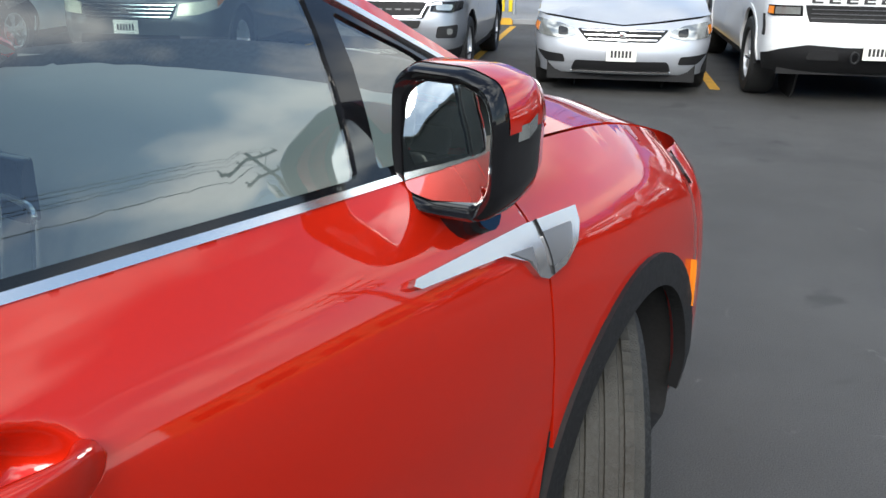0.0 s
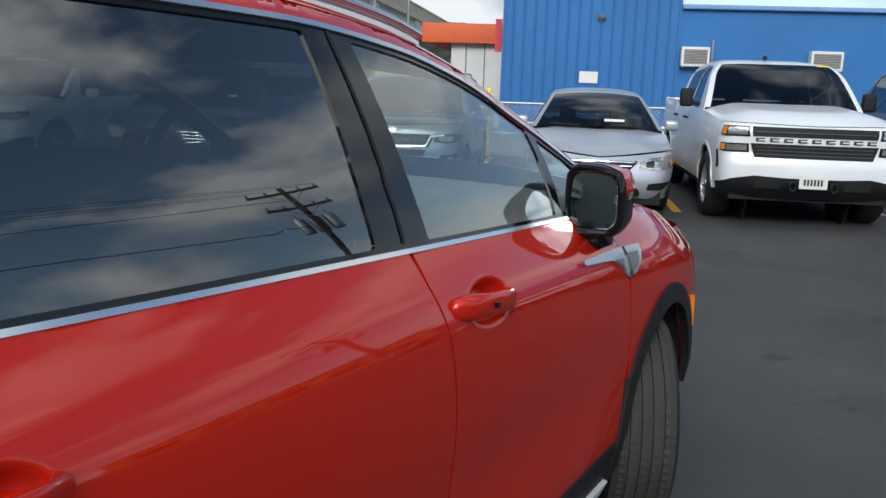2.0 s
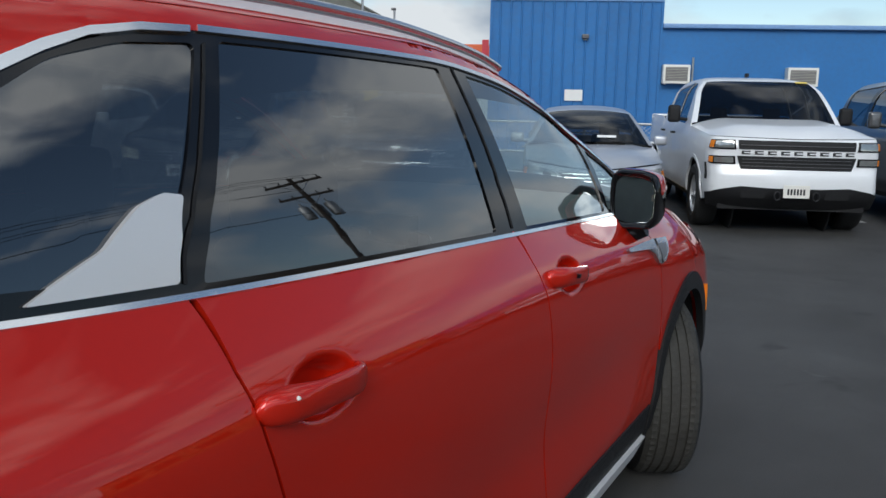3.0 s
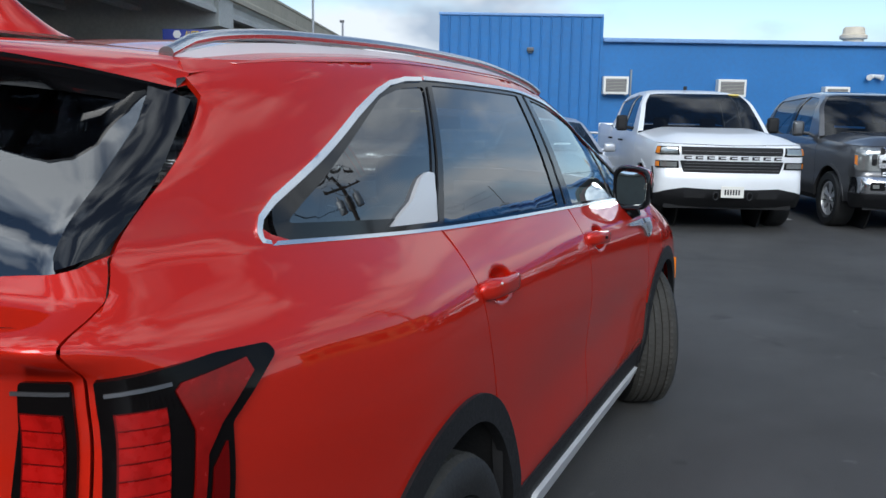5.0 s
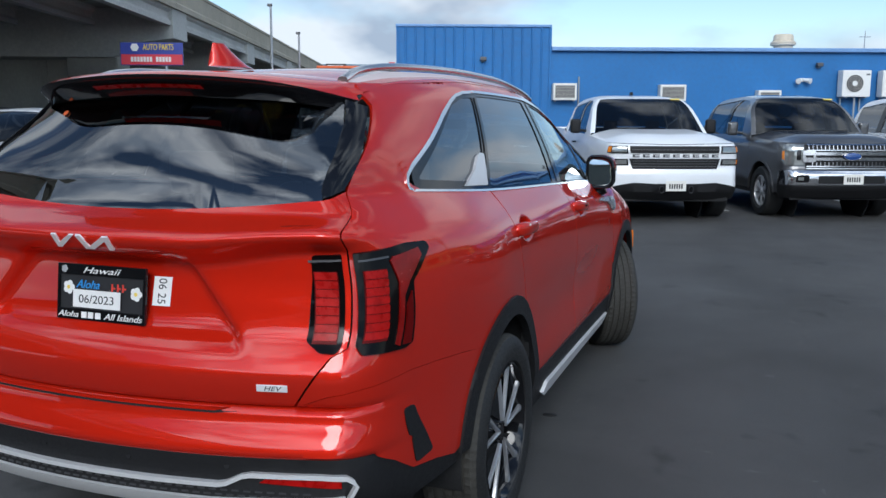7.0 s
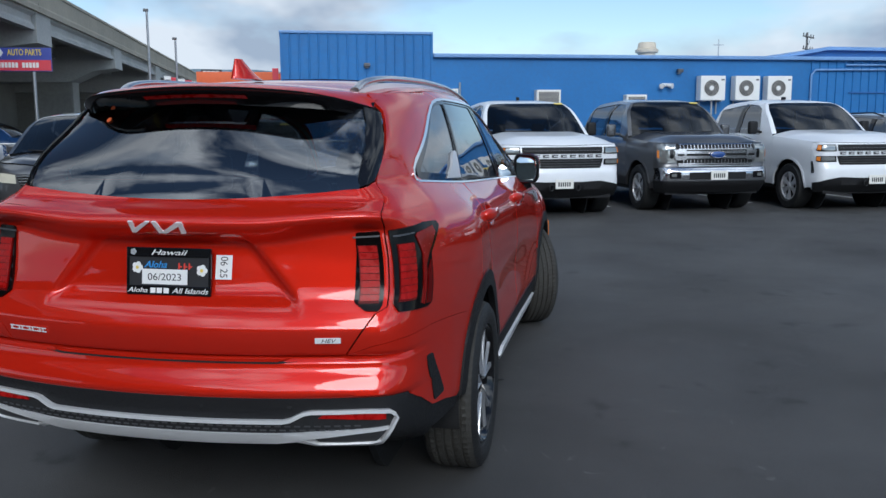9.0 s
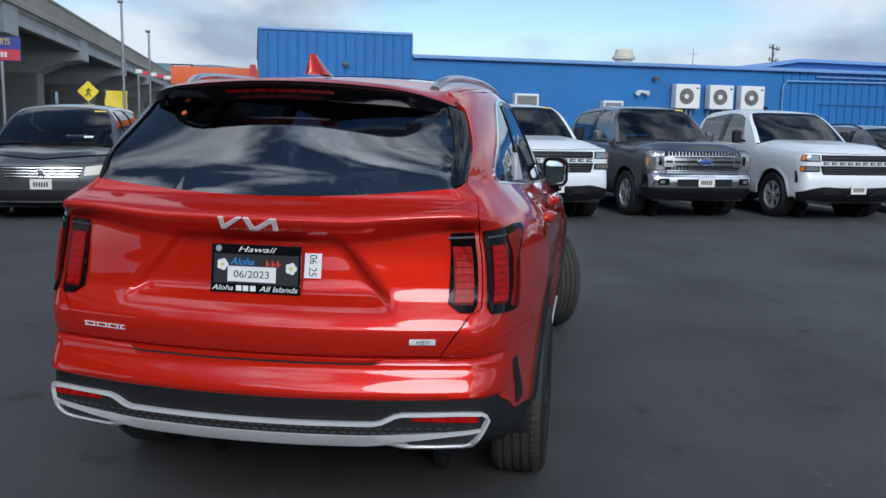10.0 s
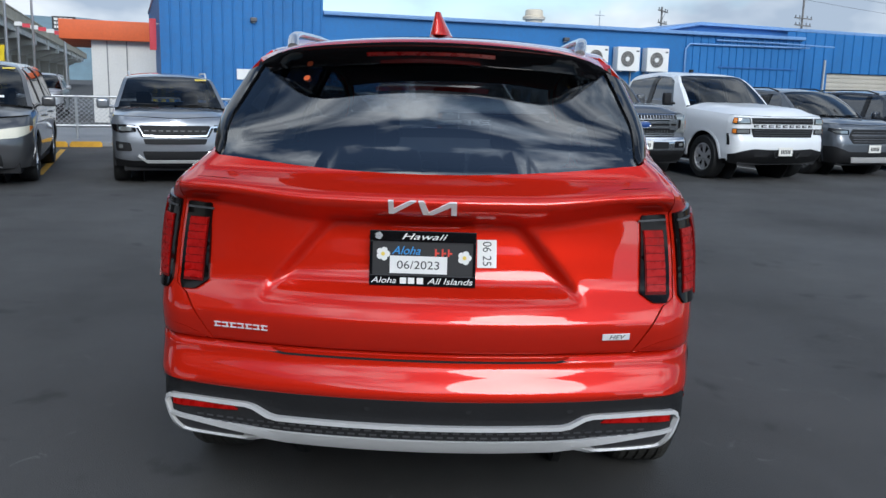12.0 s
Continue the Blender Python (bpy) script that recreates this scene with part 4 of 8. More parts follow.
tail_y = curve_of((0.20, 0.55), (0.30, 0.36), (0.385, 0.20), (0.42, 0.06), (0.445, 0.012), (0.48, -0.012), (0.53, -0.015), (0.585, -0.010), (0.598, 0.004), (0.606, -0.028), (0.614, -0.033), (0.622, -0.032), (0.66, -0.016), (0.695, 0.004), (0.704, 0.007), (0.722, 0.009),
                  (0.728, 0.034), (0.738, 0.034), (0.743, 0.010), (0.75, 0.006), (0.826, -0.006), (0.833, -0.006), (0.839, -0.003), (0.87, 0.013), (0.905, 0.034), (0.925, 0.046), (0.95, 0.055), (1.0, 0.067), (1.105, 0.087), (1.113, 0.083), (1.12, 0.074), (1.15, 0.042), (1.178, 0.022), (1.186, 0.022), (1.194, 0.028),
                  (1.235, 0.130), (1.25, 0.168), (1.35, 0.222), (1.45, 0.290), (1.6, 0.415), (1.75, 0.56))
bow = curve_of((0.2, 0.20), (1.20, 0.20), (1.27, 0.10), (1.35, 0.13), (1.55, 0.42), (1.8, 0.46))
corner_y = curve_of((0.2, 0.46), (0.3, 0.48), (1.1, 0.50), (1.2, 0.50), (1.3, 0.485), (1.45, 0.60), (1.56, 0.68), (1.7, 0.80))
corner_w = curve_of((0.2, 0.16), (1.1, 0.17), (1.3, 0.11), (1.7, 0.09))
HANDLES = ((1.298, 1.575, 1.092, 1.080), (2.436, 2.705, 1.080, 1.056))


def side_x(y, z):
    b, bx, t = belt(y), belt_x(y), win_top(y)
    down = b - z
    low = bx + (wide(y) - bx) * fill(np.maximum(down, 0)) - tuck(z)
    low = low - 0.016 * np.exp(-(((z - 0.66) / 0.13) ** 2)) * np.exp(-(((y - 2.45) / 0.85) ** 4))
    for y0, y1, z0, z1 in HANDLES:
        r = np.hypot((y - (y0 + y1) / 2 - 0.028) / 0.088, (z - (z0 + z1) / 2 + 0.004) / 0.042)
        k = np.clip((1.12 - r) / 0.62, 0, 1)
        low = low - 0.042 * k * k * (3 - 2 * k)
    e = np.maximum(z - b, 0) / np.maximum(t - b, 0.01)
    high = bx + (top_x(y) - bx) * np.minimum(e, 1.0) + 0.014 * 4 * np.clip(e, 0, 1) * (1 - np.clip(e, 0, 1)) - np.maximum(z - t, 0) * 0.75 - (np.maximum(z - t, 0) ** 2) * 6
    return np.where(z < b, low, high)


def tail_line(x, z):
    """How far forward the tail lies at its height and half-width, before the corner."""
    far = np.clip((np.abs(x) - 0.30) / 0.38, 0, 1)
    ledge = 0.045 * far * far * (3 - 2 * far) * np.exp(-(((z - 1.14) / 0.075) ** 2))
    hollow = 0.042 / (1 + np.exp(-(0.27 + (1.13 - z) * 0.85 - np.abs(x)) / 0.008)) / (1 + np.exp(-(z - 0.915) / 0.012)) / (1 + np.exp((z - 1.125 - ledge) / 0.006))
    return tail_y(z - ledge) + bow(z) * x * x + hollow


def body(s, z):
    s, z = np.broadcast_arrays(np.asarray(s, float), np.asarray(z, float))
    sign, s = np.where(s < 0, -1.0, 1.0), np.abs(s)
    yb = corner_y(z)
    w = side_x(yb, z)
    xa = w - corner_w(z)
    ya = tail_line(xa, z)
    x1 = s / S_A * xa
    y1 = tail_line(x1, z)
    t = np.clip((s - S_A) / (S_B - S_A), 0, 1)
    slope = (side_x(yb + 0.02, z) - side_x(yb - 0.02, z)) / 0.04
    c1x, c1y = xa + (w - xa) * 0.72, ya + (w - xa) * 0.72 * 2 * bow(z) * xa
    c2x, c2y = w - (yb - ya) * 0.55 * slope, yb - (yb - ya) * 0.55
    bez = lambda a, b, c, d: (1 - t) ** 3 * a + 3 * t * (1 - t) ** 2 * b + 3 * t * t * (1 - t) * c + t ** 3 * d
    x2, y2 = bez(xa, c1x, c2x, w), bez(ya, c1y, c2y, yb)
    y3 = yb + (s - S_B) * (Y_F - yb) / (Y_F - 0.5)
    x3 = side_x(y3, z)
    x = np.where(s <= S_A, x1, np.where(s <= S_B, x2, x3))
    y = np.where(s <= S_A, y1, np.where(s <= S_B, y2, y3))
    return np.stack([sign * x, y, z], -1)


def Y(y, z):
    yb = float(corner_y(z))
    return (S_B + (y - yb) * (Y_F - 0.5) / (Y_F - yb), z)


def X(x, z):
    yb = float(corner_y(z))
    xa = float(side_x(yb, z) - corner_w(z))
    return (x / xa * S_A, z)


def ys(points, closed=False):
    """Side points given by y and z, with steps between them so that straight lines stay straight."""
    points = list(points)
    out = []
    for (y0, z0), (y1, z1) in zip(points, points[1:] + points[:1] if closed else points[1:]):
        k = max(1, int(abs(z1 - z0) / 0.05))
        out += [Y(y0 + (y1 - y0) * i / k, z0 + (z1 - z0) * i / k) for i in range(k)]
    return out if closed else out + [Y(*points[-1])]


def along(fn, y0, y1, n=16, dz=0.0):
    return [(y0 + (y1 - y0) * i / n, float(fn(y0 + (y1 - y0) * i / n)) + dz) for i in range(n + 1)]


def band(path, w):
    """The outline of a strip of width w along a path."""
    p = np.array(path, float)
    d = np.gradient(p, axis=0)
    d /= np.hypot(*d.T)[:, None]
    nrm = np.stack([-d[:, 1], d[:, 0]], 1)
    w = np.asarray(w, float)[..., None] if np.ndim(w) else w
    return np.concatenate([p + nrm * w / 2, (p - nrm * w / 2)[::-1]])


def both(name, outline, material, parent=suv, label="", holes=(), offset=0.0, step=0.045, flange=0.012, smooth=50):
    """A panel on the right and its mirror image on the left."""
    return [part(name, skin(body, outline, holes, offset, step, flange, side), material, parent, label, smooth) for side in (1, -1)]


WHEELS = ((1.13, 0.376), (3.93, 0.366))
GAP = 0.0035
seam_c = [(1.285, 1.248), (1.29, 1.15), (1.31, 1.05), (1.34, 0.94), (1.375, 0.84), (1.40, 0.768)]
seam_b = [(2.378, 1.205), (2.386, 1.13), (2.402, 1.05), (2.415, 0.92), (2.42, 0.43)]
seam_a = [(3.47, 1.142), (3.495, 1.05), (3.515, 0.95), (3.53, 0.70), (3.50, 0.43)]


def shifted(path, dy):
    return [(y + dy, z) for y, z in path]


def build_shell():
    ry, rz = WHEELS[0]
    fy, fz = WHEELS[1]
    gate_r = [X(0.628, 0.742), (0.700, 0.878), (0.742, 0.90), (0.745, 1.15), (0.79, 1.21), (0.888, 1.308), (0.95, 1.555)]
    glass_low = [X(x, 1.250 + 0.095 * x * x) for x in np.linspace(-0.60, 0.60, 13)]
    # tailgate skin below the glass
    gate = [X(x, 0.742) for x in (-0.628, 0.0, 0.628)] + gate_r[1:6] + [(0.80, 1.294), (0.74, 1.288)] + glass_low[::-1] + [(-0.74, 1.288), (-0.80, 1.294)] + [(-s, z) for s, z in gate_r[1:6][::-1]]
    part("tailgate", skin(body, gate, step=0.009), RED, suv, "red tailgate with a deep number-plate hollow", 60)
    # body side in one piece: quarter, roof rail, windscreen pillar
    side = [(s + 0.006, z) for s, z in gate_r] + [(0.905, 1.588), (0.912, 1.622)] + ys([(y, float(win_top(y) + rail_h(y))) for y in np.linspace(0.80, 3.72, 30)])
    side += ys([(3.76, 1.142)] + along(win_top, 3.70, 1.47, 26)) + ys([(1.34, 1.612), (1.26, 1.600), (1.17, 1.573), (0.66, 1.355), (0.612, 1.325), (0.64, 1.306)] + along(belt, 0.70, 1.285, 6, 0.002))
    side += ys(shifted(seam_c[1:], -GAP)) + ys(circle(ry, rz, 0.475, 56, 128, 14)) + ys([(0.66, 0.775), (0.40, 0.80)]) + [(0.80, 0.79), (0.70, 0.775)]
    both("body_side", side, RED, label="red quarter panel, roof rail and windscreen pillar", step=0.025, smooth=60)
    # rear bumper, painted above and black below
    low_edge = [X(0.0, 0.605), X(0.45, 0.605), (0.72, 0.603), (0.84, 0.60), (0.93, 0.555), (1.0, 0.50), Y(0.62, 0.452), Y(0.67, 0.47)]
    up_edge = [(s, z) for s, z in ys(circle(ry, rz, 0.475, 166, 128, 6) + [(0.66, 0.7735), (0.40, 0.7985)])] + [(0.80, 0.7885), (0.702, 0.7735)] + [X(0.625, 0.737), X(0.3, 0.737), X(0.0, 0.737)]
    right = low_edge[1:] + up_edge[:-1]
    bumper = right + [up_edge[-1]] + [(-s, z) for s, z in right[::-1]] + [low_edge[0]]
    slot = rounded([(0.955, 0.692), (0.992, 0.695), (1.030, 0.62), (1.068, 0.520), (1.008, 0.510), (0.988, 0.60)], 0.012)
    part("rear_bumper", skin(body, bumper, step=0.012), RED, suv, "red painted rear bumper", 60)
    both("bumper_slot", slot, BLACK_PLASTIC, offset=0.004, flange=0.008)
    lower = low_edge[1:] + ys(circle(ry, rz, 0.475, 168, 176, 3)) + [(0.985, 0.40), (0.90, 0.36), X(0.6, 0.31), X(0.0, 0.30)]
    lower = lower + [(-s, z) for s, z in lower[:-1][::-1]] + [low_edge[0]]
    part("lower_bumper", skin(body, lower, offset=-0.004, step=0.04), BLACK_PLASTIC, suv, "matt black lower rear bumper", 60)
    # doors
    r_arc = ys(circle(ry, rz, 0.475, 8, 54, 9))
    rear_door = ys([(1.62, 0.43), (2.42 - GAP, 0.43)] + shifted(seam_b[:-1][::-1], -GAP)) + ys(along(belt, 2.36, 1.30, 12)) + ys(shifted(seam_c[1:-1], GAP)) + r_arc[::-1]
    front_door = ys(shifted(seam_b[::-1], GAP)[:1] + [(3.47, 0.43)] + shifted(seam_a[::-1], -GAP)[1:]) + ys(along(belt, 3.46, 2.39, 12)) + ys(shifted(seam_b[1:-1], GAP))
    fender = ys(shifted(seam_a[::-1], GAP)[1:]) + ys(along(belt, 3.48, 4.45, 12, -0.004)) + ys([(4.45, 0.60), (4.42, 0.52)]) + ys(circle(fy, fz, 0.475, 19, 150, 20, 0.945))
    for name, o in (("rear_door", rear_door), ("front_door", front_door), ("fender", fender)):
        for side, fine in ((1, 0.008), (-1, 0.03)):
            part(name, skin(body, o, (), 0.0, 0.035 if name == "fender" else fine, 0.012, side), RED, suv, "", 80)
    upper = ys([(0.80, 1.30), (0.95, 1.55)] + along(win_top, 1.1, 3.73, 20, 0.028) + along(win_top, 3.70, 1.5, 20, 0.006) + [(1.34, 1.605), (1.22, 1.58), (0.66, 1.345)])
    both("pillar_lining", upper, GREY_TRIM, offset=-0.022, step=0.06, flange=0)
    # inner linings, dark behind every joint
    lining = ys([(1.5, 0.40), (3.5, 0.40), (3.6, 1.10)] + along(belt, 3.5, 0.75, 12, 0.0) + [(0.62, 1.27), (0.60, 0.86), (1.45, 0.82)])
    both("door_lining", lining, DARK_INSIDE, offset=-0.035, step=0.08, flange=-0.03)
    back = [X(-0.7, 0.5), X(0.7, 0.5), (0.95, 0.6), (0.95, 1.24), X(0.6, 1.25), X(-0.6, 1.25), (-0.95, 1.24), (-0.95, 0.6)]
    part("tailgate_lining", skin(body, back, offset=-0.05, step=0.06, flange=0), DARK_INSIDE, suv)
    # cladding round the wheels and along the sill
    for cy, cz, a0, a1, sq in ((ry, rz, -8, 172, 1.0), (fy, fz, 2, 186, 0.945)):
        ring = ys(circle(cy, cz, 0.488, a0, a1, 30, sq) + circle(cy, cz, 0.418, a1, a0, 30, sq))
        both("arch_cladding", ring, BLACK_PLASTIC, offset=0.010, step=0.03, flange=0.03)
    sill = ys([(1.60, 0.25), (3.47, 0.25), (3.45, 0.44), (1.60, 0.44)])
    both("sill_cladding", sill, BLACK_PLASTIC, offset=0.006, step=0.05)
    strip = ys([(1.78, 0.305), (1.86, 0.270), (3.36, 0.270), (3.44, 0.325), (1.82, 0.345)])
    both("sill_trim", strip, SILVER, offset=0.022, step=0.05, flange=0.02)


def glass_outline(yb0, yb1, yt0, yt1):
    return ys(along(belt, yb0, yb1, 10, 0.014) + along(win_top, yt1, yt0, 10, -0.014), True)


def build_side_glass():
    quarter = rounded(ys([(0.69, 1.322), (1.262, 1.278), (1.445, 1.600), (1.30, 1.592), (1.18, 1.565)], True), 0.02)
    rear = rounded(glass_outline(1.325, 2.280, 1.50, 2.270), 0.01)
    front = rounded(glass_outline(2.466, 3.168, 2.425, 3.222), 0.01)
    vent = rounded(ys([(3.214, 1.174), (3.56, 1.155), (3.50, 1.252), (3.40, 1.306), (3.266, 1.366)], True), 0.012)
    frame_out = ys(along(belt, 0.66, 3.70, 24, 0.004) + along(win_top, 3.70, 1.45, 26, 0.0) + [(1.32, 1.610), (1.17, 1.573), (0.66, 1.355)])
    both("window_frame", frame_out, BLACK_GLOSS, label="gloss black window pillars", holes=(quarter, rear, front, vent), offset=-0.002, step=0.05)
    for o, g, what in ((quarter, GLASS_DARK, "dark tinted quarter window"), (rear, GLASS_DARK, "dark tinted rear door window"), (front, GLASS_CLEAR, "clear front door window"), (vent, GLASS_CLEAR, "small clear corner window")):
        for ob in both("side_window", o, g, label=what, offset=-0.006, step=0.06, flange=0):
            ob.visible_shadow = False
    both("window_trim", band(ys(along(belt, 0.622, 3.68, 40, 0.0)), 0.0095), CHROME, label="bright chrome trim along the window sill", offset=0.003, step=0.02, flange=0.006)
    slant = [(0.630, 1.291), (0.611, 1.297), (0.606, 1.314), (0.618, 1.338), (0.665, 1.366), (1.045, 1.528), (1.17, 1.577), (1.25, 1.601), (1.34, 1.614), (1.44, 1.618)]
    both("window_trim", band([Y(y, z) for y, z in slant], [0.010, 0.011, 0.014, 0.018, 0.021, 0.021, 0.017, 0.013, 0.011, 0.010]), CHROME, offset=0.005, step=0.02, flange=0.012)
    both("window_trim", band(ys(along(win_top, 1.46, 3.60, 30, 0.002)), 0.010), CHROME, offset=0.003, step=0.02, flange=0.012)
    both("pillar_gap", band(ys([(2.372, 1.212), (2.366, 1.35), (2.352, 1.600)]), 0.007), DARK_INSIDE, offset=0.001, step=0.03, flange=0.002)
    both("pillar_gap", band(ys([(1.290, 1.262), (1.33, 1.35), (1.462, 1.600)]), 0.006), DARK_INSIDE, offset=0.001, step=0.03, flange=0.002)
    fin = rounded(ys([(1.045, 1.276), (1.276, 1.264), (1.318, 1.380), (1.282, 1.386), (1.240, 1.374), (1.17, 1.325)], True), 0.008)
    both("window_fin", fin, SILVER, label="satin silver fin in the quarter window", offset=0.006, step=0.03, flange=0.012)


def build_tail():
    glass_low = [X(x, 1.250 + 0.095 * x * x) for x in np.linspace(-0.60, 0.60, 13)]
    pane = glass_low + [(0.738, 1.290), (0.754, 1.56), (0.72, 1.60)] + [(-0.72, 1.60), (-0.754, 1.56), (-0.738, 1.290)]
    ob = part("rear_window", skin(body, pane, offset=-0.004, step=0.05, flange=0), GLASS_REAR, suv, "dark tinted rear window", 60)
    ob.visible_shadow = False
    outer, (y0, y1) = [], [float(body(q, z)[1]) for q, z in ((0.868, 1.313), (0.915, 1.546))]
    for z in np.linspace(1.313, 1.546, 9):
        lo, hi, y = S_A, S_B, y0 + (y1 - y0) * (z - 1.313) / 0.233
        for _ in range(24):
            mid = (lo + hi) / 2
            lo, hi = (mid, hi) if float(body(mid, z)[1]) < y else (lo, mid)
        outer.append((lo, z))
    both("window_blade", [(0.742, 1.291), (0.80, 1.298)] + outer + [(0.758, 1.568)], BLACK_GLOSS, offset=0.004, step=0.03, label="gloss black blade beside the rear window")
    # roof spoiler: red above, black beneath
    rows_top, rows_low = [], []
    for x in np.linspace(-0.60, 0.60, 25):
        e = abs(x) / 0.60
        turn = max((e - 0.6) / 0.4, 0) ** 2.4
        tip = 0.290 + 0.11 * e ** 2 + 0.17 * turn
        zt = 1.652 - 0.050 * e ** 2 - 0.03 * turn
        lip = 1 - 0.55 * e ** 3
        zr = roof_z(x, 0.74)
        y_mid = (tip + 0.74) / 2
        rows_top.append([(x, 0.74, zr), (x, y_mid + 0.1, zr * 0.75 + zt * 0.25 + 0.004), (x, y_mid - 0.05, zr * 0.35 + zt * 0.65 + 0.006), (x, tip + 0.03, zt + 0.003), (x, tip, zt - 0.008 * lip)])
        yg, zg = 0.385 + 0.46 * x * x, 1.575 - 0.02 * e
        rows_low.append([(x, tip, zt - 0.008 * lip), (x, tip + 0.004, zt - 0.022 * lip), (x, tip + 0.03, zt - 0.034), (x, (tip + yg) / 2, (zt + zg) / 2 - 0.030), (x, yg, zg), (x, yg + 0.06, zg + 0.04)])
    bm = bmesh.new()
    sheet(bm, rows_top)
    spoiler = part("spoiler", bm, RED, suv, "red roof spoiler", 50)
    bm = bmesh.new()
    sheet(bm, rows_low)
    part("underside", bm, BLACK_GLOSS, spoiler, "black spoiler underside", 50)
    bm = bmesh.new()
    sheet(bm, [[(x, 0.308 + dy + 0.11 * (x / 0.6) ** 2, 1.652 - 0.05 * (x / 0.6) ** 2 - dz) for x in np.linspace(-0.20, 0.20, 9)] for dy, dz in ((0.0, 0.0365), (0.014, 0.0450), (0.026, 0.0500))])
    part("brake_light", bm, LAMP_RED, spoiler, "red high brake light strip")


def roof_z(x, y):
    zt = float(win_top(y) + rail_h(y))
    half = float(side_x(np.array(y), np.array(zt)))
    r = min(abs(x) / half, 1)
    return zt + (0.044 + 0.006 * math.sin(max(0, min(1, (y - 0.6) / 2.4)) * math.pi)) * (1 - r ** 2.4)


def build_roof():
    def net(y0, y1, n, lift):
        rows = []
        for y in np.linspace(y0, y1, n):
            zt = float(win_top(y) + rail_h(y))
            half = float(side_x(np.array(y), np.array(zt)))
            rows.append([(half * k, y, roof_z(half * k, y) + lift * (1 - k * k)) for k in np.sin(np.linspace(-math.pi / 2, math.pi / 2, 41))])
        return rows

    bm = bmesh.new()
    rows = net(0.735, 2.98, 70, 0)
    for row in rows:
        (xa, y, z), (xb, _, _) = row[0], row[-1]
        k = min(1.0, (y - 0.70) / 0.3)
        row.insert(0, (xa - 0.016 * k, y, z - 0.011 * k))
        row.append((xb + 0.016 * k, y, z - 0.011 * k))
    sheet(bm, rows)
    part("roof", bm, RED, suv, "red roof panel", 60)
    bm = bmesh.new()
    sheet(bm, net(1.35, 2.70, 20, 0.004))
    for f in list(bm.faces):
        if abs(f.calc_center_median().x) > 0.47:
            bm.faces.remove(f)
    part("sunroof", bm, BLACK_GLOSS, suv, "dark glass sunroof panel", 60)
    bm = bmesh.new()
    rows = []
    for y in np.linspace(2.99, 3.74, 12):
        zt = float(win_top(y) + rail_h(y))
        half = float(side_x(np.array(y), np.array(zt)))
        rows.append([(half * k, y + 0.22 * (1 - k * k) * (y - 2.95) / 0.8, roof_z(half * k, y)) for k in np.linspace(-1, 1, 17)])
    sheet(bm, rows)
    ob = part("windscreen", bm, GLASS_CLEAR, suv, "clear windscreen", 60)
    ob.visible_shadow = False
    bm = bmesh.new()
    rows = []
    for y in np.linspace(3.66, 4.55, 14):
        half = float(belt_x(y))
        rise, back = 0.055 - 0.02 * (y - 3.66), 0.14 + 0.16 * max(0.0, (4.0 - y) / 0.34)
        rows.append([(half * k, y + back * (1 - k * k), float(belt(y)) + rise * (1 - abs(k) ** 2.2) + 0.012 * math.exp(-((abs(k) - 0.72) / 0.1) ** 2)) for k in np.linspace(-1, 1, 25)])
    sheet(bm, rows)
    part("hood", bm, RED, suv, "red bonnet with raised shoulders", 60)
    # nose
    bm = bmesh.new()
    rows = []
    for z in np.linspace(0.25, 0.97, 12):
        w = float(side_x(np.array(4.44), np.array(z)))
        rows.append([(w * (abs(math.cos(a)) ** 0.55) * (1 if math.cos(a) > 0 else -1), 4.44 + (0.36 - 0.10 * abs(z - 0.6)) * math.sin(a) ** 0.8, z) for a in np.linspace(0, math.pi, 25)])
    sheet(bm, rows)
    part("front_bumper", bm, RED, suv, "red front bumper", 60)
    rail = curve_of((0.66, 1.636), (0.70, 1.658), (0.80, 1.680), (1.0, 1.696), (1.6, 1.708), (2.1, 1.702), (2.5, 1.676), (2.75, 1.646), (2.86, 1.622))
    rail_x = curve_of((0.66, 0.500), (0.80, 0.522), (1.2, 0.553), (1.7, 0.562), (2.3, 0.553), (2.86, 0.545))
    for side in (1, -1):
        bm = bmesh.new()
        rows = []
        for y in np.linspace(0.66, 2.86, 40):
            x, z = float(rail_x(y)), float(rail(y))
            h = 0.013
            rows.append([(side * (x + 0.019 * math.cos(a)), y, z + h * math.sin(a)) for a in np.linspace(0, 2 * math.pi, 11)])
        sheet(bm, rows)
        bmesh.ops.remove_doubles(bm, verts=bm.verts, dist=1e-5)
        bmesh.ops.holes_fill(bm, edges=bm.edges)
        rail_ob = part("roof_rail", bm, TRIM_SILVER, suv, "satin silver roof rail", 50)
        bm = bmesh.new()
        rows = []
        for y in np.linspace(0.665, 2.85, 40):
            x, z = float(rail_x(y)), float(rail(y))
            base = roof_z(x, max(y, 0.74)) - 0.035
            top = max(z - 0.017, base + 0.031)
            rows.append([(side * (x + dx), y, zz) for dx, zz in ((-0.016, base), (-0.014, top), (0.014, top), (0.016, base))])
        sheet(bm, rows)
        part("rail_foot", bm, BADGE, rail_ob, "silver rail foot strip", 40)
    bm = bmesh.new()
    rows = []
    for h in np.linspace(0, 1, 8):
        back, front = 0.655 + 0.022 * h, 0.91 - 0.165 * h ** 0.7
        half = 0.042 * (1 - h) ** 1.1 + 0.013
        z = 1.690 + 0.078 * h
        rows.append([((half * math.sin(a)) * (0.5 + 0.5 * math.sin(a / 2 + math.pi / 4) ** 2), (back + front) / 2 - (front - back) / 2 * math.cos(a), z) for a in np.linspace(0, 2 * math.pi, 17)])
    sheet(bm, rows)
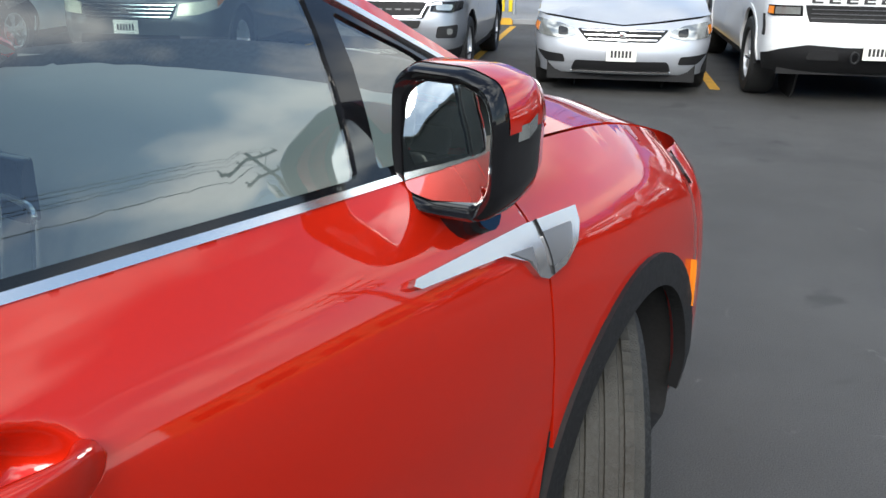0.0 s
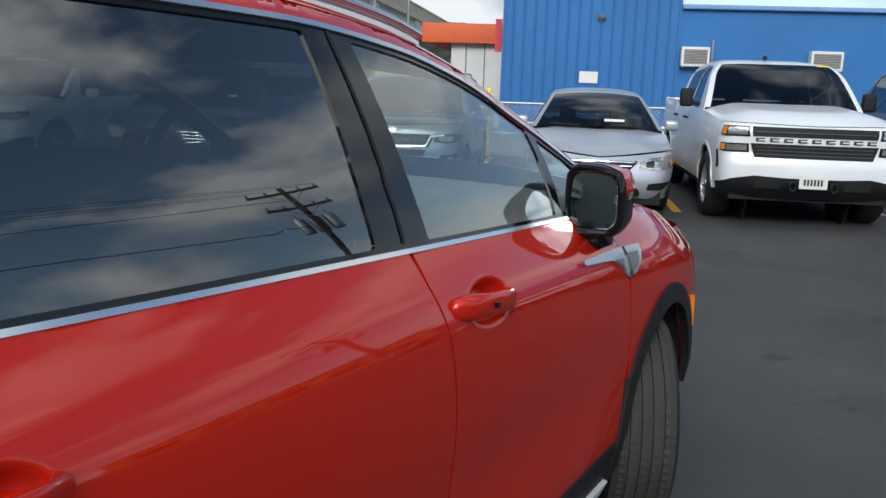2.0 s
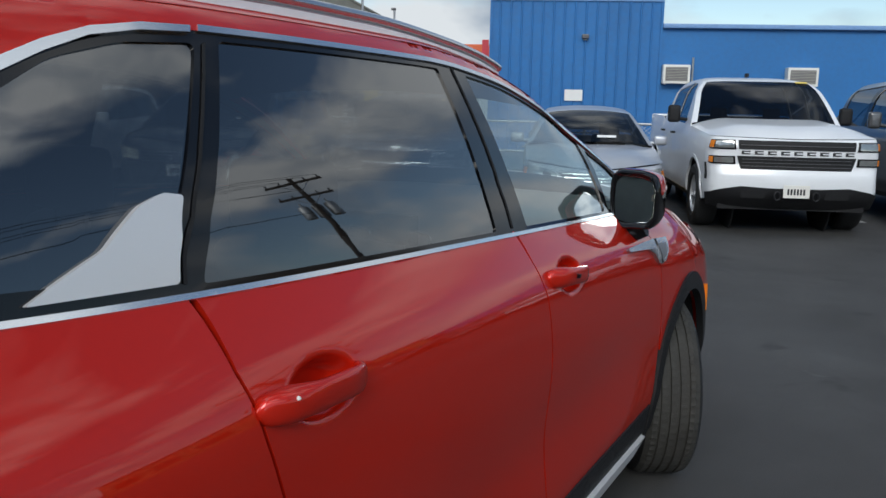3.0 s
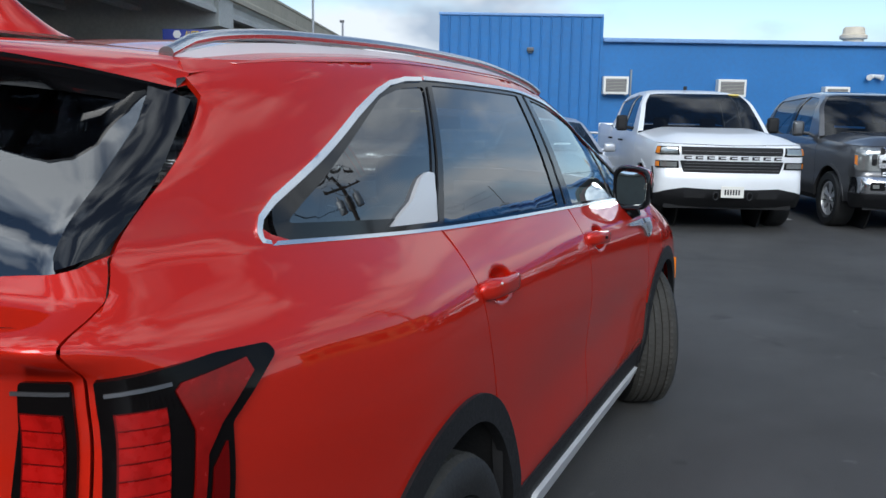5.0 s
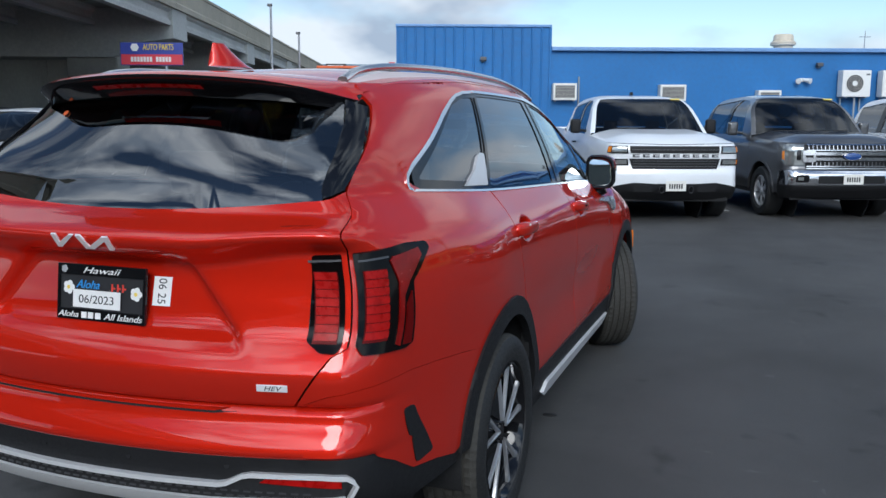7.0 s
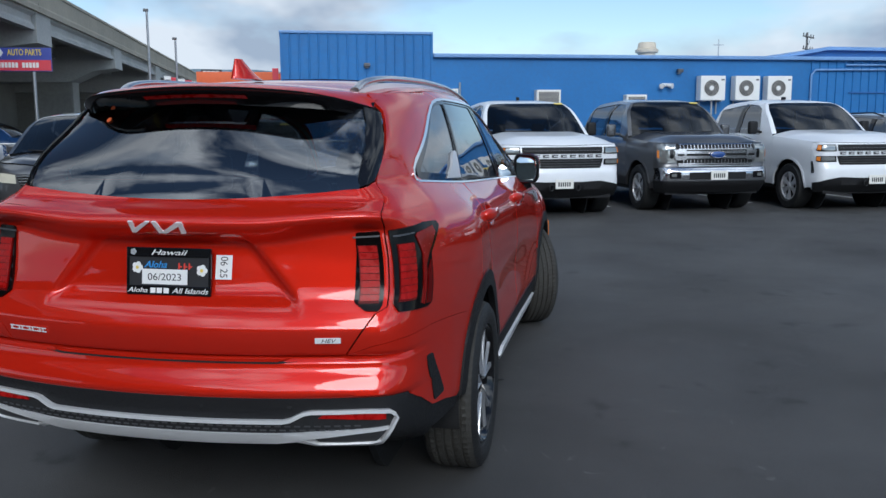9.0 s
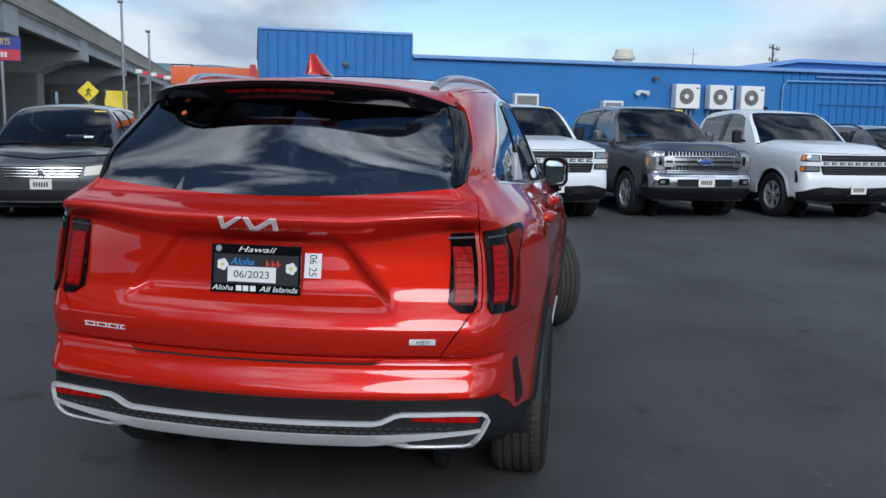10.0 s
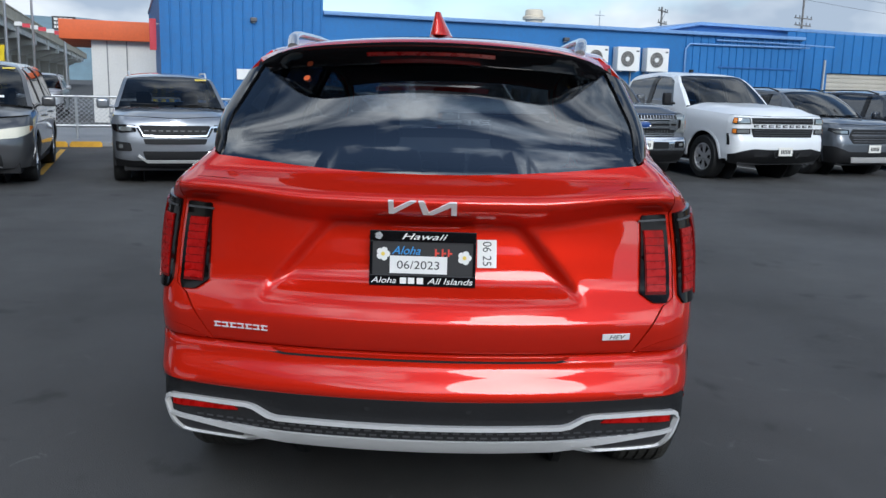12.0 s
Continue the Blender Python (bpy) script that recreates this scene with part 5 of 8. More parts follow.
    bmesh.ops.remove_doubles(bm, verts=bm.verts, dist=1e-4)
    bmesh.ops.holes_fill(bm, edges=bm.edges)
    part("antenna_fin", bm, RED, suv, "red shark-fin aerial", 60)


SPOKE = mat("machined_spoke", (0.52, 0.53, 0.55), 0.28, 0.7, vary=0.03, fine=500)


def build_wheel(parent, x, y, steer, side):
    hub = new("wheel")
    hub.parent = parent
    hub.matrix_basis = pose(x, y, 0.366, 0, 0, steer)
    bm = bmesh.new()
    lathe(bm, [(0.258, -0.085), (0.268, -0.105), (0.30, -0.116), (0.335, -0.113), (0.357, -0.098), (0.364, -0.080)] + [(0.366, -0.078)]
          + [p for g in (-0.055, -0.018, 0.018, 0.055) for p in ((0.3665, g - 0.006), (0.358, g - 0.004), (0.358, g + 0.004), (0.3665, g + 0.006))]
          + [(0.366, 0.078), (0.364, 0.080), (0.357, 0.098), (0.335, 0.113), (0.30, 0.116), (0.268, 0.105), (0.258, 0.085), (0.255, 0.0), (0.258, -0.085)], 216)
    # sipes across the shoulders and ribs
    for v in bm.verts:
        r = math.hypot(v.co.y, v.co.z)
        k = round(math.atan2(v.co.z, v.co.y) / (2 * math.pi / 216))
        if r > 0.34 and abs(v.co.x) > 0.06 and (k + (v.co.x > 0)) % 3 == 0:
            v.co.y, v.co.z = v.co.y * 0.989, v.co.z * 0.989
        elif r > 0.362 and (k + round(v.co.x / 0.037)) % 3 == 0:
            v.co.y, v.co.z = v.co.y * 0.992, v.co.z * 0.992
    tread = bm.copy()
    worn = lambda f: f.calc_center_median().yz.length > 0.352 and abs(f.calc_center_median().x) < 0.090
    bmesh.ops.delete(bm, geom=[f for f in bm.faces if worn(f)], context="FACES")
    bmesh.ops.delete(tread, geom=[f for f in tread.faces if not worn(f)], context="FACES")
    tyre = part("tyre", bm, RUBBER, hub, "black road tyre with grooved tread", 35)
    part("tread", tread, TREAD, tyre, "dusty grooved tread", 35)
    bm = bmesh.new()
    f = side
    lathe(bm, [(0.259, -0.09 * f), (0.255, 0.0), (0.259, 0.090 * f), (0.262, 0.100 * f), (0.252, 0.104 * f), (0.244, 0.094 * f), (0.228, 0.03 * f), (0.222, -0.06 * f)], 60)
    rod(bm, (0.03 * f, 0, 0), (0.074 * f, 0, 0), 0.06, 0.040, 24)
    rim = part("rim", bm, BLACK_GLOSS, hub, "gloss black alloy rim", 40)
    for k in range(5):
        for off, lean in ((-0.19, 0.012), (0.19, -0.012)):
            m = Matrix.Rotation(2 * math.pi * k / 5 + off, 4, "X")
            bm = bmesh.new()
            rows = [[Vector(((0.092 - d) * f, w * q + lean * 2.2 * (r / 0.24 - 0.5), r)) for q, d in ((-1.2, 0.014), (-1, 0.003), (-0.3, 0.0), (0.3, 0.0), (1, 0.003), (1.2, 0.014))] for r, w in ((0.045, 0.006), (0.10, 0.005), (0.16, 0.006), (0.225, 0.010), (0.247, 0.014))]
            sheet(bm, [[m @ p for p in row] for row in rows])
            part("spoke", bm, SPOKE, rim, "machined silver spoke", 30)
    bm = bmesh.new()
    rod(bm, (0.07 * f, 0, 0), (0.082 * f, 0, 0), 0.034, 0.030, 24)
    part("hub_cap", bm, BLACK_GLOSS, rim)
    bm = bmesh.new()
    rod(bm, (0.02 * f, 0, 0), (0.032 * f, 0, 0), 0.20, 0.20, 40)
    part("brake_disc", bm, DARK_INSIDE, hub)
    return hub


def build_underside():
    for y, z in WHEELS:
        for side in (1, -1):
            bm = bmesh.new()
            lathe(bm, [(0.44, 0.52 * side), (0.44, 0.90 * side)], 40)
            for v in bm.verts:
                v.co.y += y
                v.co.z = max(v.co.z + z, 0.28)
            rod(bm, (0.50 * side, y, z + 0.02), (0.53 * side, y, z + 0.02), 0.44, sides=32)
            part("wheel_well", bm, DARK_INSIDE, suv)
    bm = bmesh.new()
    box(bm, (-0.70, 0.80, 0.24), (0.70, 4.5, 0.40), 0.03)
    part("floor_pan", bm, DARK_INSIDE, suv)
    for x, y, steer, side in ((0.846, 1.075, 0, 1), (-0.846, 1.075, 0, -1), (0.828, 3.93, 27, 1), (-0.828, 3.93, 27, -1)):
        build_wheel(suv, x, y, steer, side)


build_roof()
build_shell()
build_side_glass()
build_tail()
build_underside()


# ---- the SUV's lamps, trim, mirrors, badges and cabin ----
def rear_frame(x, z, lift=0.0):
    """A pose on the tail that faces backwards, x to the right and its own y up."""
    q, nrm = on_surface(body, np.array([X(x, z)]), lift)
    n = Vector(nrm[0])
    right = Vector((0, 0, 1)).cross(n)
    right.normalize()
    up = n.cross(right)
    return Matrix.Translation(q[0]) @ Matrix((right, up, n)).transposed().to_4x4()


WHITE_INK = mat("white_ink", (0.80, 0.80, 0.78), 0.5, vary=0.03)
BLUE_INK = mat("blue_ink", (0.05, 0.32, 0.75), 0.5, vary=0.03)
RED_INK = mat("red_ink", (0.70, 0.06, 0.04), 0.5, vary=0.03)
YELLOW_INK = mat("yellow_ink", (0.80, 0.60, 0.10), 0.5, vary=0.03)


def build_tail_lamps():
    inner = [X(0.650, 0.915), (0.672, 0.887), (0.714, 0.885), (0.726, 0.905), (0.728, 1.150), X(0.648, 1.146)]
    outer = [(0.766, 0.905), (0.795, 0.879), (0.950, 0.873), (0.978, 0.883), (0.976, 1.055), Y(0.435, 1.090), Y(0.485, 1.138), Y(0.476, 1.156), (0.975, 1.162), (0.762, 1.152)]
    for name, o in (("inner_tail_lamp", inner), ("outer_tail_lamp", outer)):
        lamps = both(name, rounded(o, 0.008), SMOKED, label="smoked black tail lamp with red light bars", offset=0.008, step=0.03, flange=0.02)
        s0, s1 = (X(0.668, 1.0)[0], 0.708) if name[0] == "i" else (0.790, 0.866)
        for lamp, side in zip(lamps, (1, -1)):
            block = [(s0 - 0.004, 0.908), (s1 + 0.004, 0.908), (s1 + 0.004, 1.102), (s0 - 0.004, 1.102)]
            part("light_block", skin(body, block, (), 0.0105, 0.03, 0.003, side), LAMP_DEEP, lamp)
            for k in range(8):
                z0 = 0.915 + k * 0.0235
                notch = 0.006
                bar = [(s0, z0), (s1, z0), (s1 + notch * 0.4, z0 + 0.004), (s1 + notch * 0.4, z0 + 0.017), (s1, z0 + 0.0210), (s0, z0 + 0.0210)]
                part("light_bar", skin(body, bar, (), 0.0135, 0.04, 0.006, side), LAMP_RED, lamp)
            top = [(s0 - 0.014, 1.126), (s1 + 0.018, 1.130), (s1 + 0.018, 1.136), (s0 - 0.014, 1.132)]
            part("light_line", skin(body, top, (), 0.012, 0.04, 0.004, side), GREY_MESH, lamp)
            if name[0] == "o":
                wing = [(0.905, 0.892), (0.922, 0.885), (0.930, 1.02), (0.955, 1.06), Y(0.440, 1.122), Y(0.432, 1.144), (0.90, 1.132), (0.888, 1.122), (0.912, 1.06)]
                part("light_wing", skin(body, wing, (), 0.0125, 0.03, 0.005, side), LAMP_WING, lamp)
                stripe = [(0.936, 0.886), (0.966, 0.884), (0.963, 1.030), (0.940, 0.995)]
                part("light_stripe", skin(body, stripe, (), 0.0125, 0.03, 0.005, side), LAMP_DEEP, lamp)


def build_bumper_trim():
    def sym(points):
        return [X(-x, z) for x, z in points[::-1]] + [X(x, z) for x, z in points]

    # bright upper line, broad middle bar, framed tail-pipe covers
    bays = part("bumper_mesh", skin(body, sym([(0.45, 0.520), (0.515, 0.556), (0.70, 0.556)]) + [(0.765, 0.552), (0.752, 0.50)] + [X(x, z) for x, z in ((0.5, 0.487), (0.45, 0.478))] + [X(-x, z) for x, z in ((0.45, 0.478), (0.5, 0.487))] + [(-0.752, 0.50), (-0.765, 0.552)],
                                     (), 0.004, 0.03, 0.004), DARK_INSIDE, suv, "black mesh between the chrome bumper bars", 60)
    for k in range(44):
        for row in (0, 1):
            x = -0.72 + 1.44 * (k + 0.5 * row) / 44
            if abs(x) < 0.69:
                zc = 0.490 + 0.014 * row
                part("mesh_rib", skin(body, [X(x - 0.010, zc), X(x + 0.010, zc), X(x + 0.010, zc + 0.0045), X(x - 0.010, zc + 0.0045)], (), 0.007, 0.04, 0.003), GREY_MESH, bays, smooth=None)
    up = [X(x, z) for x, z in ((0.0, 0.521), (0.2, 0.521), (0.425, 0.522), (0.45, 0.527), (0.495, 0.549), (0.52, 0.554))] + [(0.69, 0.556), (0.758, 0.552), (0.778, 0.540)]
    up = [(-s, z) for s, z in up[:0:-1]] + up
    part("chrome_bar", skin(body, band(up, 0.0125), (), 0.014, 0.02, 0.02), SATIN, suv, "bright upper chrome bar on the bumper", 40)
    mid = [X(x, z) for x, z in ((0.0, 0.464), (0.2, 0.464), (0.40, 0.465), (0.46, 0.470), (0.50, 0.476))] + [(0.66, 0.489), (0.752, 0.497)]
    w = [0.036, 0.036, 0.034, 0.028, 0.020, 0.013, 0.010]
    mid, w = [(-s, z) for s, z in mid[:0:-1]] + mid, w[:0:-1] + w
    part("chrome_bar", skin(body, band(mid, w), (), 0.014, 0.02, 0.02), SATIN, suv, "broad chrome bar across the bumper", 40)
    for side in (1, -1):
        loop = [(0.773, 0.545), (0.788, 0.525), (0.762, 0.488), (0.722, 0.445), (0.69, 0.437)] + [X(x, z) for x, z in ((0.60, 0.435), (0.53, 0.436), (0.495, 0.452), (0.455, 0.466))]
        part("pipe_frame", skin(body, band(loop, 0.011), (), 0.013, 0.02, 0.02, side), SATIN, suv, "chrome frame of the tail-pipe cover", 40)
        fill_o = [X(0.515, 0.476), X(0.540, 0.446), X(0.62, 0.442), (0.705, 0.447), (0.745, 0.486)]
        part("pipe_cover", skin(body, fill_o, (), 0.006, 0.03, 0.01, side), GREY_MESH, suv, "dark grey tail-pipe cover", 40)
        refl = [X(0.545, 0.535), X(0.56, 0.545), (0.69, 0.547), (0.742, 0.545), (0.742, 0.527), (0.69, 0.528)]
        part("reflector", skin(body, refl, (), 0.011, 0.03, 0.01, side), LAMP_RED, suv, "red bumper reflector", 40)
    for x in (-0.45, -0.15, 0.15, 0.45):
        bm = bmesh.new()
        rod(bm, (0, 0, -0.004), (0, 0, 0.003), 0.009, sides=16)
        ob = part("parking_sensor", bm, BLACK_PLASTIC, suv)
        ob.matrix_basis = rear_frame(x, 0.573, 0.0)
    # a bright line in the step under the tailgate
    step_line = [X(x, 0.722 + 0.008 * (abs(x) > 0.44)) for x in np.linspace(-0.47, 0.47, 15)]
    groove = [X(x, 0.7165 + 0.008 * (abs(x) > 0.44)) for x in np.linspace(-0.47, 0.47, 15)]
    part("tailgate_groove", skin(body, band(groove, 0.006), (), 0.001, 0.03, 0.002), DARK_INSIDE, suv)
    part("tailgate_lip", skin(body, band(step_line, 0.005), (), 0.004, 0.03, 0.006), RED, suv)


def build_door_furniture():
    for side in (1, -1):
        for (y0, y1, z0, z1), keyed in zip(HANDLES, (False, True)):
            bm = bmesh.new()
            rows = []
            skin_at = lambda y, z: float(side_x(np.array(y), np.array(z)))
            b0, b1 = skin_at(y0 - 0.05, z0), skin_at(y1 + 0.06, z1)
            for t in np.linspace(0, 1, 33):
                y, z = y0 + (y1 - y0) * t, z0 + (z1 - z0) * t
                base = b0 + (b1 - b0) * t
                ease = lambda q: min(max(q, 0), 1) ** 2 * (3 - 2 * min(max(q, 0), 1))
                rear, fore, end = ease((0.46 - t) / 0.30), ease((t - 0.80) / 0.14), (1 - abs(2 * t - 1) ** 7) ** 0.5
                outer = 0.002 + 0.038 * (1 - abs(2 * t - 1) ** 3.5)
                inner = 0.017 - 0.030 * max(rear, fore)
                tall = 0.004 + (0.0195 + 0.004 * rear) * end
                mid, thick = base + (outer + inner) / 2, max((outer - inner) / 2, 0.004)
                rows.append([(side * (mid + thick * abs(math.cos(a)) ** 0.8 * (1 if math.cos(a) > 0 else -1)), y, z + 0.004 * math.sin(math.pi * t) + tall * abs(math.sin(a)) ** 0.8 * (1 if math.sin(a) > 0 else -1)) for a in np.linspace(0, 2 * math.pi, 25)])
            sheet(bm, rows)
            bmesh.ops.remove_doubles(bm, verts=bm.verts, dist=1e-5)
            bmesh.ops.holes_fill(bm, edges=bm.edges)
            h = part("door_handle", bm, RED, suv, "red bow door handle", 60)
            base_out = b0 + (b1 - b0) * 0.4 + 0.040
            if keyed and side == 1:
                bm = bmesh.new()
                box(bm, (0.950, y0 + 0.099, z0 - 0.008), (base_out - 0.0005, y0 + 0.110, z0 + 0.002))
                part("handle_button", bm, BLACK_GLOSS, h, "small black handle button")
    bm = bmesh.new()
    bmesh.ops.create_uvsphere(bm, u_segments=10, v_segments=6, radius=0.0035)
    spot = part("paint_chip", bm, WHITE_PLASTIC, suv, "small white speck on the rear handle")
    spot.matrix_basis = pose(0.957, 1.335, 1.112)
    trim = [(3.15, 1.048), (3.16, 1.054), (3.50, 1.043), (3.70, 1.030), (3.690, 1.008), (3.660, 0.983), (3.60, 0.960), (3.53, 0.955), (3.500, 0.966), (3.470, 0.996), (3.40, 1.021), (3.165, 1.041)]
    near = lambda pts: [(3.15 + (y - 3.15) * 0.90, z) for y, z in pts]
    for ob, side in zip(both("fender_trim", ys(near(trim)), TRIM_SILVER, label="satin silver trim blade on door and fender", offset=0.012, step=0.03, flange=0.016), (1, -1)):
        # hollows are not sunk: darker patches on the blade paint their shade
        hollow = [(3.535, 1.022), (3.655, 1.014), (3.63, 0.985), (3.605, 0.974), (3.54, 0.970)]
        part("trim_hollow", skin(body, rounded(ys(near(hollow)), 0.01), (), 0.0145, 0.03, 0.004, side), TRIM_SHADE, ob)
        lower = [(3.42, 1.019), (3.49, 1.012), (3.49, 0.977), (3.475, 0.996)]
        part("trim_hollow", skin(body, ys(near(lower)), (), 0.0145, 0.03, 0.004, side), TRIM_SHADE, ob)
        cut = band(ys([(3.4965, 1.041), (3.502, 1.0), (3.507, 0.958)]), 0.004)
        part("trim_joint", skin(body, cut, (), 0.0150, 0.03, 0.004, side), DARK_INSIDE, ob)
    marker = ys([(4.312, 0.62), (4.326, 0.615), (4.322, 0.735), (4.308, 0.74)])
    both("side_marker", marker, AMBER, offset=0.014, step=0.03, flange=0.02, label="amber side marker in the arch")
    head = [Y(4.37, 0.93), Y(4.44, 0.89), Y(4.44, 0.965), Y(4.385, 0.965)]
    both("headlamp", head, BLACK_GLOSS, offset=0.006, step=0.04, label="dark headlamp end")


def build_mirror(side):
    outline = rounded([(0.800, 1.112), (0.785, 1.19), (0.788, 1.280), (0.825, 1.306), (0.95, 1.304), (1.018, 1.288), (1.038, 1.245), (1.034, 1.135), (1.0, 1.103), (0.87, 1.098)], 0.022, 5)
    c = outline.mean(0)
    bm = bmesh.new()
    rows = []
    outline = c + (outline - c) * np.array([0.67, 0.95]) + np.array([-0.027, 0.004])
    c = outline.mean(0)
    for y, k in ((3.310, 0.78), (3.266, 0.785), (3.258, 0.80), (3.250, 0.85), (3.246, 0.93), (3.252, 0.985), (3.275, 1.02), (3.32, 1.02), (3.37, 0.96), (3.41, 0.82), (3.435, 0.60), (3.445, 0.3), (3.446, 0.05)):
        loop = c + (outline - c) * k
        rows.append([(side * x, y - 0.05 * (x - 0.9), z) for x, z in np.vstack([loop, loop[:1]])])
    sheet(bm, rows)
    bmesh.ops.remove_doubles(bm, verts=bm.verts, dist=1e-5)
    cap = bm.copy()
    red_zone = lambda f: f.calc_center_median().z > 1.215 and f.calc_center_median().y > 3.275
    bmesh.ops.delete(bm, geom=[f for f in bm.faces if red_zone(f)], context="FACES")
    bmesh.ops.delete(cap, geom=[f for f in cap.faces if not red_zone(f)], context="FACES")
    for v in cap.verts:
        v.co += (v.co - Vector((side * c[0], 3.33, c[1]))).normalized() * 0.0015
    rod(bm, (side * 0.83, 3.33, 1.085), (side * 0.905, 3.335, 1.115), 0.050, 0.040, 16)
    m = part("door_mirror", bm, BLACK_GLOSS, suv, "black door mirror housing on a short foot", 50)
    part("mirror_cap", cap, RED, m, "red mirror cap", 50)
    bm = bmesh.new()
    rows = []
    for k in (0.0, 0.3, 0.55, 0.785):
        loop = c + (outline - c) * k
        rows.append([(side * x, 3.272 + 0.19 * (x - c[0]) + 0.138 * (z - c[1]) + ((x - c[0]) ** 2 + (z - c[1]) ** 2) / 3.6, z) for x, z in np.vstack([loop, loop[:1]])])
    sheet(bm, rows)
    bmesh.ops.remove_doubles(bm, verts=bm.verts, dist=1e-5)
    part("mirror_glass", bm, MIRROR, m, "mirror glass", 180)
    bm = bmesh.new()
    lamp = [(0.932, 3.262), (0.954, 3.279), (0.966, 3.315), (0.958, 3.355)]
    sheet(bm, [[(side * (x + 0.010), y, z + 0.006 * i) for i, (x, y) in enumerate(lamp)] for z in (1.205, 1.225)])
    part("turn_lamp", bm, LENS, m, "clear turn lamp strip", 40)


def build_badges():
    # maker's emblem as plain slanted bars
    e = new("emblem")
    e.parent = suv
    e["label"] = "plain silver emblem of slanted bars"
    e.matrix_basis = rear_frame(0.0, 1.168, 0.003)
    bars = [[(-0.098, 0.026), (-0.083, 0.026), (-0.083, -0.004), (-0.035, 0.026), (-0.018, 0.026), (-0.083, -0.022), (-0.098, -0.022)],
            [(-0.012, 0.026), (0.004, 0.026), (0.020, -0.022), (0.001, -0.024)],
            [(0.004, -0.024), (0.030, -0.024), (0.082, 0.008), (0.082, -0.024), (0.098, -0.024), (0.098, 0.024), (0.078, 0.024)]]
    for b in bars:
        bm = bmesh.new()
        slab(bm, [(x, z) for x, z in b], 0.006, Matrix.Rotation(radians(-90), 4, "X"))
        part("emblem_bar", bm, BADGE, e, smooth=None)
    # model name and drive badge
    m = new("model_badge")
    m.parent = suv
    m["label"] = "silver model badge as plain bars"
    m.matrix_basis = rear_frame(-0.535, 0.795, 0.002)
    for k in range(7):
        bm = bmesh.new()
        x = -0.088 + k * 0.0253
        for z0 in (-0.008, 0.0045):
            box(bm, (x, z0, 0), (x + 0.021, z0 + 0.0035, 0.004), 0.001)
        box(bm, (x + 0.004 + 0.011 * (k % 2), -0.0045, 0), (x + 0.0075 + 0.011 * (k % 2), 0.0045, 0.004))
        part("badge_bar", bm, BADGE, m, smooth=None)
    bm = bmesh.new()
    box(bm, (-0.043, -0.010, 0), (0.043, 0.010, 0.004), 0.002)
    d = part("drive_badge", bm, BADGE, suv, "small silver hybrid badge", None)
    d.matrix_basis = rear_frame(0.578, 0.797, 0.002)
    text_on("HEV", 0.013, pose(0, -0.0062, 0.0042), BLACK_INK, d, slant=0.3, width=0.05, depth=0.0004)


def flower(bm, x, y, r):
    for k in range(5):
        a = 2 * math.pi * k / 5
        made = bmesh.ops.create_circle(bm, cap_ends=True, segments=10, radius=r * 0.5)["verts"]
        bmesh.ops.transform(bm, matrix=Matrix.Translation((x + r * 0.55 * math.cos(a), y + r * 0.55 * math.sin(a), 0.0003 * k)), verts=made)


